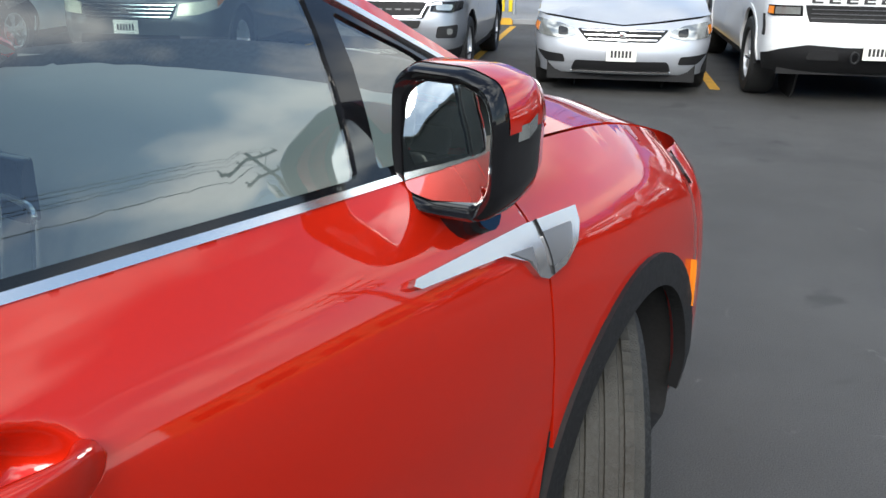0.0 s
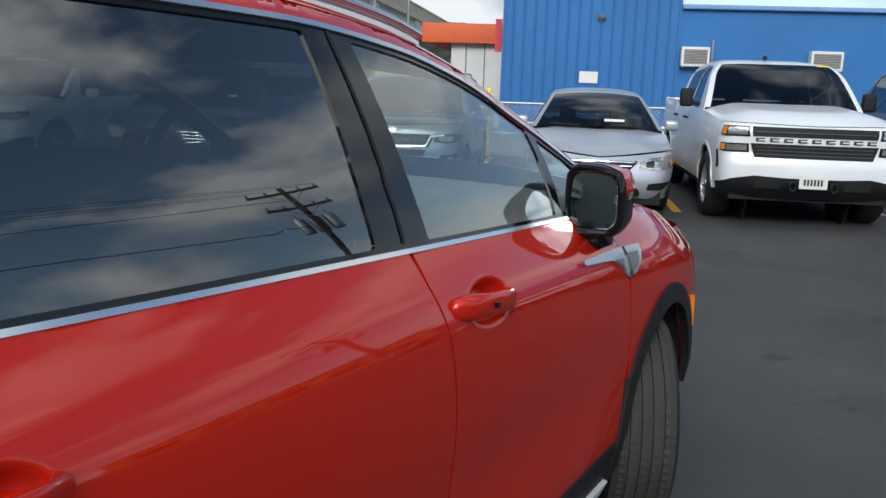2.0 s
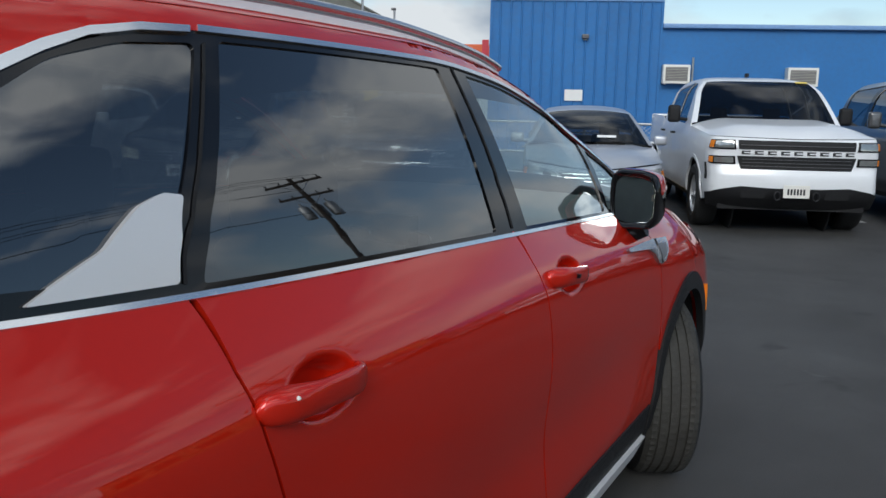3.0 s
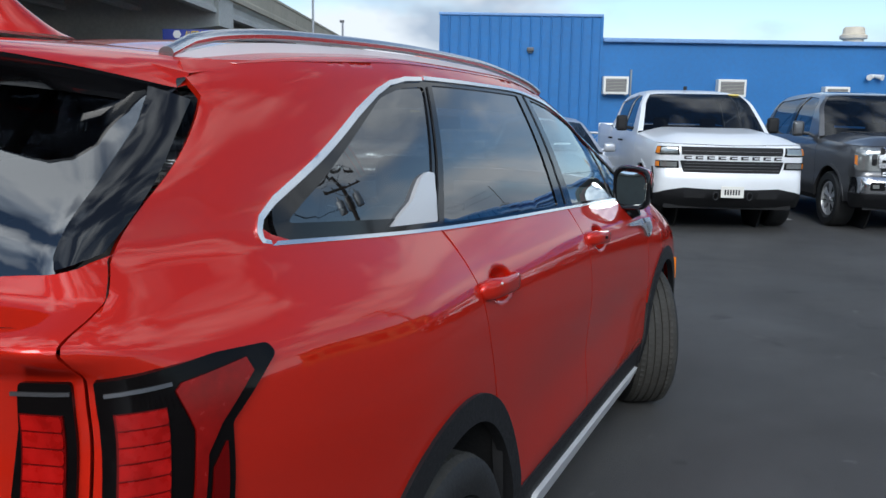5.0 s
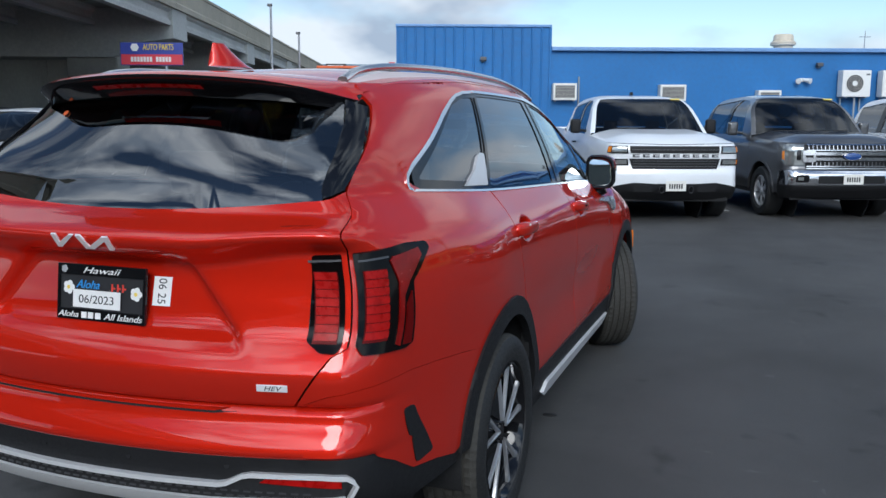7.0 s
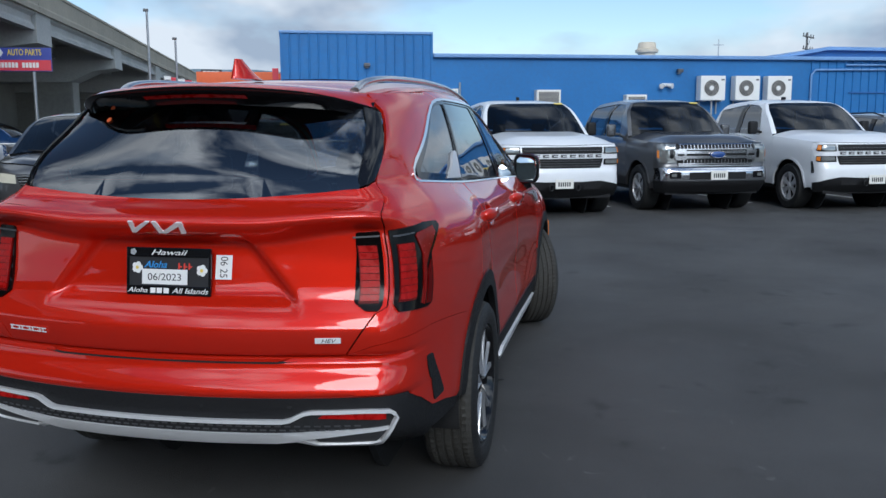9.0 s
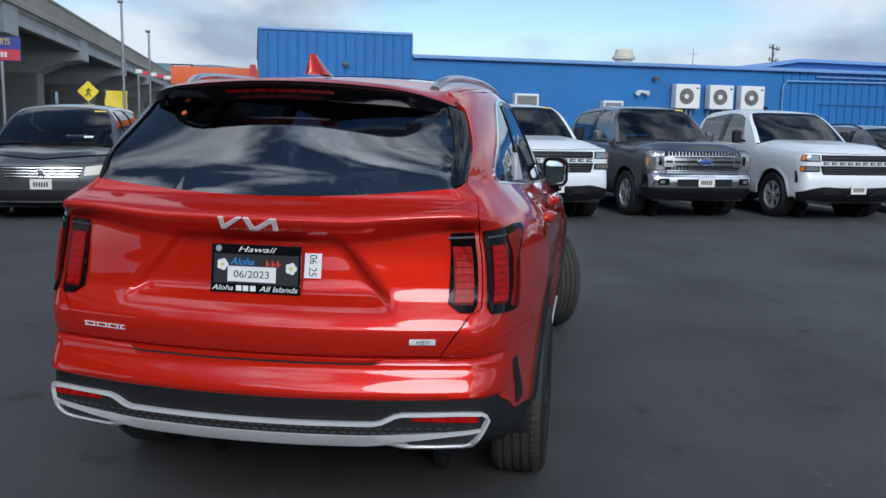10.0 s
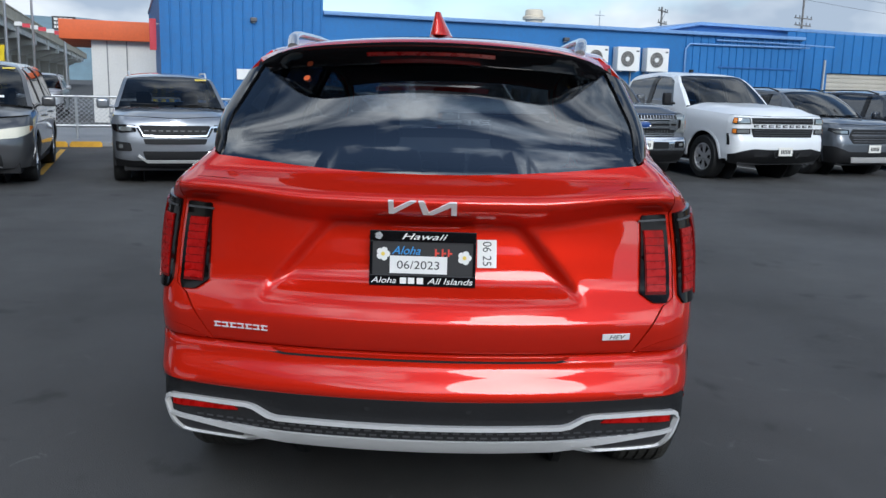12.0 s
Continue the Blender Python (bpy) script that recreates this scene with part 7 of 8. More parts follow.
    for x in (-0.38, 0.38):
        for y in (sh.base_f + 1.15, sh.base_f + 2.05):
            if y < sh.base_r - 0.5:
                box(bm, (x - 0.23, y, low + 0.3), (x + 0.23, y + 0.14, float(sh.belt(y)) + 0.05), 0.05)
                box(bm, (x - 0.12, y + 0.03, float(sh.belt(y)) + 0.06), (x + 0.12, y + 0.12, float(sh.belt(y)) + 0.22), 0.03)
    part("cabin", bm, DARK_INSIDE, car, "dark seats and dashboard", 40)
    bm = bmesh.new()
    box(bm, (-sh.half + 0.18, 0.18, low - 0.05), (sh.half - 0.18, L - 0.1, low + 0.14))
    part("underbody", bm, DARK_INSIDE, car)
    bm = bmesh.new()
    zb = float(sh.belt(L - 0.04))
    wl = float(sh.flank(np.array(L - 0.04), np.array(0.8)))
    box(bm, (-wl, L - 0.06, low + 0.1), (wl, L, zb), 0.03)
    part("tailgate", bm, paint, car)
    if bed:
        bm = bmesh.new()
        box(bm, (-sh.half + 0.10, bed, 0.75), (sh.half - 0.10, L - 0.05, 0.85))
        box(bm, (-sh.half + 0.08, bed, 0.75), (-sh.half + 0.12, L - 0.05, zb - 0.02))
        box(bm, (sh.half - 0.12, bed, 0.75), (sh.half - 0.08, L - 0.05, zb - 0.02))
        box(bm, (-sh.half + 0.08, bed - 0.02, 0.6), (sh.half - 0.08, bed + 0.04, zb))
        part("cargo_bed", bm, BLACK_PLASTIC, car)
    else:
        bm = bmesh.new()
        y0 = sh.base_r - 0.03
        rows = []
        for y in np.linspace(y0, L - 0.02, 5):
            half = float(sh.flank(np.array(y), sh.belt(y) - 0.001))
            rows.append([(half * k, y, float(sh.belt(y)) + 0.03 * (1 - k * k)) for k in np.linspace(-1, 1, 9)])
        sheet(bm, rows)
        part("boot_lid", bm, paint, car, smooth=60)
    for y in (yf, yr):
        for side in (1, -1):
            bm = bmesh.new()
            lathe(bm, [(ar + 0.01, side * (sh.half - 0.45)), (ar + 0.01, side * (sh.half - 0.03))], 28)
            for v in bm.verts:
                v.co.y += y
                v.co.z = max(v.co.z + r, low)
            rod(bm, (side * (sh.half - 0.46), y, r), (side * (sh.half - 0.44), y, r), ar, sides=24)
            part("wheel_well", bm, DARK_INSIDE, car)
            road_wheel(car, side * (sh.half - 0.145), y, r, 0.12 if r < 0.38 else 0.135, side, rims, spokes)
    return car


def number_plate(car, y, z, w=0.30, h=0.15, x=0.0):
    bm = bmesh.new()
    box(bm, (x - w / 2, y - 0.012, z - h / 2), (x + w / 2, y, z + h / 2), 0.004)
    pl = part("number_plate", bm, WHITE_PLASTIC, car, "pale number plate with plain bars", None)
    for k in range(6):
        bm = bmesh.new()
        x0 = x - 0.105 + k * 0.036
        box(bm, (x0, y - 0.0145, z - 0.038), (x0 + 0.022, y - 0.011, z + 0.032))
        part("plate_bar", bm, BLACK_INK, pl, smooth=None)


def wing_mirror(car, x, y, z, w, h, shell, side):
    bm = bmesh.new()
    box(bm, (x, y, z), (x + side * w if side > 0 else x - w, y + 0.11, z + h), 0.045, segments=3) if side > 0 else box(bm, (x - w, y, z), (x, y + 0.11, z + h), 0.045, segments=3)
    rod(bm, (x - side * 0.12, y + 0.07, z + h * 0.15), (x + side * 0.05, y + 0.06, z + h * 0.25), 0.025, sides=8)
    mi = part("wing_mirror", bm, shell, car, smooth=50)
    bm = bmesh.new()
    lo, hi = sorted((x + side * 0.02, x + side * (w - 0.02)))
    box(bm, (lo, y + 0.108, z + 0.03), (hi, y + 0.114, z + h - 0.03), 0.002)
    part("mirror_glass", bm, MIRROR, mi, smooth=None)


def wipers(car, sh):
    for x0, x1 in ((-0.62, -0.02), (0.02, 0.58)):
        bm = bmesh.new()
        z = float(sh.top(sh.base_f + 0.06))
        tube(bm, [(x0, sh.base_f - 0.10, z + 0.03), ((x0 + x1) / 2, sh.base_f - 0.15, z + 0.02), (x1, sh.base_f - 0.13, z + 0.025)], 0.010, 6)
        part("wiper", bm, BLACK_PLASTIC, car)


def sticker(car, sh, x, t, w=0.16, h=0.05, material=None):
    """A paper slip on the windscreen."""
    y = sh.base_f + (sh.roof_f - sh.base_f) * t
    zz = float(sh.top(y))
    half = float(sh.flank(np.array(y), np.array(zz)))
    k = x / half
    y2 = y - 0.20 * (1 - t) * (1 - k * k)
    lean = math.atan2(float(sh.top(y + 0.05)) - zz, 0.05)
    bm = bmesh.new()
    box(bm, (-w / 2, -h / 2, 0), (w / 2, h / 2, 0.003))
    ob = part("windscreen_slip", bm, material or YELLOW_INK, car, "yellow paper slip on the windscreen", None)
    ob.matrix_basis = Matrix.Translation((x, y2, zz + 0.05 * (1 - abs(k) ** 2.5) + 0.012)) @ pose(0, 0, 0, math.degrees(lean), 0, 0)


def pickup_windows(sh, b_y, c_y):
    t = lambda y, d=0.05: float(sh.top(y)) - d
    f0 = sh.base_f
    z = lambda y: float(sh.belt(y)) + 0.015
    front = [(f0 + 0.42, z(f0)), (b_y - 0.05, z(b_y)), (b_y - 0.05, t(b_y)), (sh.roof_f + 0.12, t(sh.roof_f + 0.12)), (sh.roof_f - 0.10, t(sh.roof_f - 0.1, 0.07))]
    rear = [(b_y + 0.05, z(b_y)), (c_y, z(c_y)), (c_y - 0.06, t(c_y - 0.06, 0.07)), (b_y + 0.05, t(b_y))]
    return [list(map(tuple, rounded(w, 0.04))) for w in (front, rear)]


WHITE_PICKUP_SHAPE = Shape(5.88, 1.03, ((0.0, 1.16), (0.3, 1.185), (0.8, 1.22), (1.6, 1.27), (2.0, 1.29), (3.9, 1.30), (4.1, 1.36), (5.88, 1.38)),
                  ((0.30, 0.20), (0.40, 0.10), (0.48, 0.02), (0.60, 0.0), (0.78, 0.01), (0.82, 0.05), (1.0, 0.05), (1.10, 0.055), (1.15, 0.08), (1.2, 0.12)),
                  (1.62, 2.36, 3.75, 4.02, 1.93), (0.98, 4.71), 0.40, corner=0.34, cw=0.14, bow=0.10, tumble=0.14, low=0.36)


def white_pickup(m, label, tag):
    sh = WHITE_PICKUP_SHAPE
    car = build_vehicle(sh, "pickup_truck", m, label, "pickup truck", WHITE_PAINT, pickup_windows(sh, 2.92, 3.86), (1.55, 2.92, 3.95), bed=4.02, group="white pickup trucks")
    f = sh.front
    f("upper_grille", [(-0.66, 1.035), (0.66, 1.035), (0.67, 1.135), (-0.67, 1.135)], BLACK_PLASTIC, car, "black upper grille slot")
    low_g = f("lower_grille", [(-0.63, 0.80), (0.63, 0.80), (0.68, 0.955), (-0.68, 0.955)], BLACK_PLASTIC, car, "black mesh lower grille")[0]
    for k in range(3):
        f("grille_rib", [(-0.62, 0.835 + k * 0.04), (0.62, 0.835 + k * 0.04), (0.62, 0.843 + k * 0.04), (-0.62, 0.843 + k * 0.04)], GREY_MESH, low_g, offset=0.028)
    f("grille_rib", [(-0.64, 1.080), (0.64, 1.080), (0.64, 1.088), (-0.64, 1.088)], GREY_MESH, car, offset=0.028)
    # the maker's name as plain dark bars
    for k in range(9):
        x = -0.60 + k * 0.148 - 0.03
        f("name_bar", [(x, 0.975), (x + 0.098, 0.975), (x + 0.098, 1.018), (x, 1.018)], BLACK_INK, car, offset=0.010, flange=0.01)
        f("name_slit", [(x + 0.028, 0.990), (x + 0.100, 0.990), (x + 0.100, 1.003), (x + 0.028, 1.003)], WHITE_PAINT, car, offset=0.012, flange=0.004)
    for z0, z1 in ((1.030, 1.135), (0.855, 0.950)):
        for side in (1, -1):
            o = [sh.X(0.69, z0), (0.85, z0), (0.93, z0 + 0.01), (0.92, z1), sh.X(0.70, z1)]
            lamp = part("headlamp", skin(sh.surface, o, (), 0.014, 0.05, 0.03, side), BLACK_GLOSS, car, "dark framed headlamp", 45)
            part("lamp_glass", skin(sh.surface, [sh.X(0.715, z0 + 0.015), (0.80, z0 + 0.015), (0.80, z1 - 0.015), sh.X(0.72, z1 - 0.015)], (), 0.018, 0.05, 0.005, side), LENS, lamp, "clear lamp lens", 45)
            part("turn_lamp", skin(sh.surface, [(0.82, z0 + 0.015), (0.915, z0 + 0.02), (0.905, z1 - 0.012), (0.82, z1 - 0.012)], (), 0.018, 0.05, 0.005, side), AMBER, lamp, "amber corner lens", 45)
    valance = [(-1.02, 0.35), (1.02, 0.35), (1.02, 0.50)] + [(0.86, 0.52)] + sh.Xs([(0.62, 0.60), (0.3, 0.585), (-0.3, 0.585), (-0.62, 0.60)]) + [(-0.86, 0.52), (-1.02, 0.50)]
    part("lower_bumper", skin(sh.surface, valance, (), 0.014, 0.06, 0.03), BLACK_PLASTIC, car, "black lower bumper", 50)
    for side in (1, -1):
        part("bumper_pocket", skin(sh.surface, rounded(sh.Xs([(0.33, 0.47), (0.62, 0.47), (0.60, 0.56), (0.36, 0.555)]), 0.02), (), 0.018, 0.05, 0.004, side), DARK_INSIDE, car, smooth=45)
        part("air_slit", skin(sh.surface, [(1.00, 0.66), (1.06, 0.66), (1.07, 0.86), (1.02, 0.86)], (), 0.010, 0.05, 0.01, side), BLACK_PLASTIC, car, smooth=45)
    for x in (-0.22, 0.22):
        bm = bmesh.new()
        ring = [(x + 0.035 * math.cos(a), -0.06, 0.50 + 0.05 * math.sin(a)) for a in np.linspace(0, 2 * math.pi, 14, endpoint=False)]
        tube(bm, ring, 0.012, 6, closed=True)
        part("tow_hook", bm, BLACK_PLASTIC, car)
    number_plate(car, -0.035, 0.555)
    for side in (1, -1):
        wing_mirror(car, side * 1.07, 1.95, 1.30, 0.17, 0.24, BLACK_PLASTIC, side)
    wipers(car, sh)
    bm = bmesh.new()
    box(bm, (-0.02, sh.roof_f + 0.5, 1.96), (0.02, sh.roof_f + 0.62, 2.02), 0.012)
    part("roof_aerial", bm, BLACK_PLASTIC, car)
    if tag:
        sticker(car, sh, 0.60, 0.88)
    return car


GREY_PICKUP_SHAPE = Shape(5.88, 1.015, ((0.0, 1.17), (0.3, 1.19), (0.9, 1.22), (1.6, 1.25), (2.2, 1.26), (3.9, 1.28), (4.1, 1.36), (5.88, 1.38)),
             ((0.30, 0.16), (0.42, 0.06), (0.52, -0.03), (0.70, -0.04), (0.76, -0.02), (0.78, 0.05), (1.1, 0.06), (1.17, 0.10), (1.22, 0.14)),
             (1.55, 2.25, 3.80, 4.05, 1.95), (0.98, 4.66), 0.40, corner=0.36, cw=0.14, bow=0.09, tumble=0.14, low=0.37)


def grey_pickup(m):
    sh = GREY_PICKUP_SHAPE
    car = build_vehicle(sh, "pickup_truck", m, "dark grey pickup truck with a chrome grille, parked nose out", "pickup truck", GREY_PAINT, pickup_windows(sh, 2.85, 3.88), (1.50, 2.85, 3.97), bed=4.05)
    f = sh.front
    g = f("grille", [(-0.66, 0.80), (0.66, 0.80), (0.68, 1.16), (-0.68, 1.16)], BLACK_PLASTIC, car, "black grille opening")[0]
    for z0, z1, mt in ((1.07, 1.155, BUMPER_CHROME), (0.795, 0.845, BUMPER_CHROME)):
        f("grille_bar", [(-0.66, z0), (0.66, z0), (0.66, z0 + 0.018), (-0.66, z0 + 0.018)], mt, g, offset=0.035, flange=0.03)
        f("grille_bar", [(-0.66, z1 - 0.018), (0.66, z1 - 0.018), (0.66, z1), (-0.66, z1)], mt, g, offset=0.035, flange=0.03)
    for z0 in (0.925, 1.005):
        f("grille_bar", [(-0.70, z0), (0.70, z0), (0.70, z0 + 0.046), (-0.70, z0 + 0.046)], BUMPER_CHROME, g, offset=0.045, flange=0.04)
    for side in (1, -1):
        part("grille_bracket", skin(sh.surface, rounded(sh.Xs([(0.53, 0.90), (0.72, 0.90), (0.72, 1.075), (0.53, 1.075)]), 0.03), [rounded(sh.Xs([(0.57, 0.945), (0.68, 0.945), (0.68, 1.03), (0.57, 1.03)]), 0.02)], 0.048, 0.05, 0.04, side), BUMPER_CHROME, g, smooth=45)
        o = [sh.X(0.70, 0.86), (0.84, 0.86), (0.93, 0.90), (0.94, 1.155), sh.X(0.70, 1.155)]
        lamp = part("headlamp", skin(sh.surface, o, (), 0.016, 0.05, 0.03, side), LENS, car, "clear headlamp with amber corner", 45)
        part("turn_lamp", skin(sh.surface, [(0.865, 0.93), (0.92, 0.945), (0.925, 1.06), (0.87, 1.06)], (), 0.020, 0.05, 0.004, side), AMBER, lamp, smooth=45)
        part("lamp_bowl", skin(sh.surface, rounded(sh.Xs([(0.735, 0.93), (0.80, 0.93), (0.80, 1.08), (0.735, 1.08)]), 0.02), (), 0.020, 0.05, 0.004, side), BLACK_GLOSS, lamp, smooth=45)
    for k in range(22):
        x = -0.63 + k * 0.06
        for z0, z1 in ((1.088, 1.137), (0.845, 0.905)):
            if z0 > 1 or abs(x) < 0.6:
                f("mesh_bar", [(x - 0.006, z0), (x + 0.006, z0), (x + 0.006, z1), (x - 0.006, z1)], BUMPER_CHROME, g, offset=0.028, step=0.1, flange=0.006)
    # chrome bumper
    bump = [(-1.04, 0.56), (1.04, 0.56), (1.04, 0.765), (-1.04, 0.765)]
    part("chrome_bumper", skin(sh.surface, bump, (), 0.014, 0.06, 0.03), BUMPER_CHROME, car, "chrome front bumper", 50)
    f("bumper_insert", [(-0.50, 0.585), (0.50, 0.585), (0.50, 0.70), (-0.50, 0.70)], BLACK_PLASTIC, car, offset=0.022)
    for side in (1, -1):
        fog = part("fog_lamp", skin(sh.surface, rounded(sh.Xs([(0.64, 0.60), (0.83, 0.60), (0.83, 0.71), (0.64, 0.71)]), 0.02), (), 0.020, 0.05, 0.01, side), BLACK_GLOSS, car, smooth=45)
        part("fog_glass", skin(sh.surface, sh.Xs([(0.72, 0.63), (0.80, 0.63), (0.80, 0.68), (0.72, 0.68)]), (), 0.024, 0.05, 0.004, side), LENS, fog, smooth=45)
    val = [(-1.06, 0.36), (1.06, 0.36), (1.06, 0.545), (-1.06, 0.545)]
    part("air_dam", skin(sh.surface, val, (), 0.004, 0.06, 0.03), BLACK_PLASTIC, car, "black lower air dam", 50)
    bm = bmesh.new()
    lathe(bm, [(0.001, -0.035), (0.06, -0.033), (0.085, -0.024), (0.09, -0.01), (0.09, 0.03)], 32, "Y")
    for v in bm.verts:
        v.co = Vector((v.co.x * 1.45, v.co.y - 0.0, v.co.z * 0.62 + 0.99))
    emblem = part("emblem", bm, mat("emblem_blue", (0.02, 0.06, 0.22), 0.2, vary=0.02, coat=1.0), car, "plain blue oval emblem", 40)
    bm = bmesh.new()
    tube(bm, [(0.13 * math.cos(a), -0.022, 0.99 + 0.056 * math.sin(a)) for a in np.linspace(0, 2 * math.pi, 28, endpoint=False)], 0.006, 6, closed=True)
    part("emblem_rim", bm, BUMPER_CHROME, emblem)
    number_plate(car, -0.085, 0.65)
    for side in (1, -1):
        wing_mirror(car, side * 1.05, 1.90, 1.27, 0.17, 0.23, GREY_PAINT, side)
    wipers(car, sh)
    sticker(car, sh, 0.58, 0.88)
    return car


SEDAN_SHAPE = Shape(4.86, 0.925, ((0.0, 0.70), (0.25, 0.74), (0.6, 0.82), (1.0, 0.89), (1.4, 0.94), (2.2, 0.96), (3.6, 1.00), (4.2, 1.02), (4.86, 0.98)),
               ((0.18, 0.16), (0.24, 0.08), (0.32, 0.02), (0.45, 0.0), (0.56, 0.03), (0.66, 0.06), (0.72, 0.11), (0.8, 0.2)),
               (1.42, 2.25, 3.35, 4.25, 1.455), (0.95, 3.73), 0.33, corner=0.55, cw=0.26, bow=0.22, tumble=0.27, low=0.20)


def car_windows(sh, splits, end):
    """Side windows between the pillars: front door, rear door and, if there is room, a quarter pane."""
    t = lambda y, d=0.045: float(sh.top(y)) - d
    z = lambda y: float(sh.belt(y)) + 0.015
    out = []
    edges = [None, *splits, end]
    for i in range(len(edges) - 1):
        a, b = edges[i], edges[i + 1]
        if a is None:
            y0, y1 = sh.base_f + 0.45, b - 0.04
            out.append([(y0, z(y0)), (y1, z(y1)), (y1, t(y1))] + [(y, t(y)) for y in np.linspace(y1 - 0.1, sh.roof_f - 0.05, 5)] + [((y0 + sh.roof_f) / 2 - 0.02, t((y0 + sh.roof_f) / 2 - 0.02, 0.075))])
        else:
            y0, y1 = a + 0.04, b - 0.04
            if i == len(edges) - 2:
                yt = min(y1, sh.roof_r + 0.05) - 0.12
                out.append([(y0, z(y0)), (y1, z(y1) + 0.03), (yt, t(yt, 0.06)), (y0, t(y0))])
            else:
                out.append([(y0, z(y0)), (y1, z(y1)), (y1, t(y1)), ((y0 + y1) / 2, t((y0 + y1) / 2)), (y0, t(y0))])
    return [list(map(tuple, rounded(w, 0.03))) for w in out]


def nose_badge(car, y, z, w, h):
    """A plain bright badge in a frame."""
    bm = bmesh.new()
    tube(bm, [(w / 2 * a, y, z + h / 2 * b) for a, b in ((-1, 1), (-0.9, -1), (0.9, -1), (1, 1))], 0.008, 6, closed=True)
    box(bm, (-w * 0.26, y - 0.006, z - h * 0.32), (w * 0.26, y + 0.004, z + h * 0.32), 0.006)
    part("emblem", bm, CHROME, car, "plain chrome emblem")


def silver_sedan(m):
    sh = SEDAN_SHAPE
    car = build_vehicle(sh, "sedan", m, "silver four-door sedan parked nose out on the asphalt", "car", SILVER_PAINT, car_windows(sh, (2.35, 3.30), 3.95), (1.45, 2.37, 3.32), spokes=5)
    f = sh.front
    g = f("grille", rounded([(-0.34, 0.545), (0.34, 0.545), (0.45, 0.665), (-0.45, 0.665)], 0.02), BLACK_PLASTIC, car, "black grille with chrome bars")[0]
    for k in range(3):
        z0 = 0.560 + k * 0.042
        f("grille_bar", [(-0.33 - k * 0.035, z0), (0.33 + k * 0.035, z0), (0.34 + k * 0.035, z0 + 0.011), (-0.34 - k * 0.035, z0 + 0.011)], CHROME, g, offset=0.026, flange=0.01)
    nose_badge(car, -0.002, 0.610, 0.12, 0.10)
    for side in (1, -1):
        o = [sh.X(0.46, 0.60), sh.X(0.62, 0.565), (0.88, 0.595), (1.04, 0.66), (1.00, 0.745), (0.86, 0.735), sh.X(0.60, 0.70), sh.X(0.47, 0.655)]
        lamp = part("headlamp", skin(sh.surface, o, (), 0.012, 0.05, 0.02, side), LENS, car, "clear swept headlamp", 45)
        part("turn_lamp", skin(sh.surface, [(0.90, 0.625), (1.00, 0.662), (0.98, 0.715), (0.90, 0.70)], (), 0.016, 0.05, 0.004, side), AMBER, lamp, smooth=45)
        part("lamp_bowl", skin(sh.surface, rounded(sh.Xs([(0.54, 0.60), (0.64, 0.595), (0.64, 0.68), (0.54, 0.66)]), 0.025), (), 0.015, 0.05, 0.004, side), BLACK_GLOSS, lamp, smooth=45)
        part("fog_recess", skin(sh.surface, rounded([sh.X(0.56, 0.335), (0.82, 0.335), (0.93, 0.44), sh.X(0.58, 0.41)], 0.02), (), 0.010, 0.05, 0.004, side), BLACK_PLASTIC, car, smooth=45)
        wing_mirror(car, side * 0.93, 1.85, 0.96, 0.19, 0.14, SILVER_PAINT, side)
    f("air_intake", rounded([(-0.50, 0.265), (0.50, 0.265), (0.46, 0.36), (-0.46, 0.36)], 0.03), BLACK_PLASTIC, car, "black lower air intake")
    f("intake_trim", [(-0.48, 0.250), (0.48, 0.250), (0.50, 0.262), (-0.50, 0.262)], CHROME, car, offset=0.02)
    number_plate(car, -0.008, 0.435)
    sticker(car, sh, 0.22, 0.12, 0.26, 0.05, WHITE_INK)
    wipers(car, sh)
    return car


COMPACT_SHAPE = Shape(4.37, 0.90, ((0.0, 0.97), (0.3, 1.0), (0.7, 1.035), (1.2, 1.06), (2.2, 1.07), (3.5, 1.10), (4.37, 1.12)),
               ((0.22, 0.16), (0.30, 0.07), (0.42, 0.0), (0.60, 0.0), (0.78, 0.03), (0.92, 0.06), (0.98, 0.10), (1.05, 0.18)),
               (1.22, 1.95, 3.75, 4.28, 1.60), (0.83, 3.46), 0.345, corner=0.44, cw=0.20, bow=0.17, tumble=0.16, low=0.26)


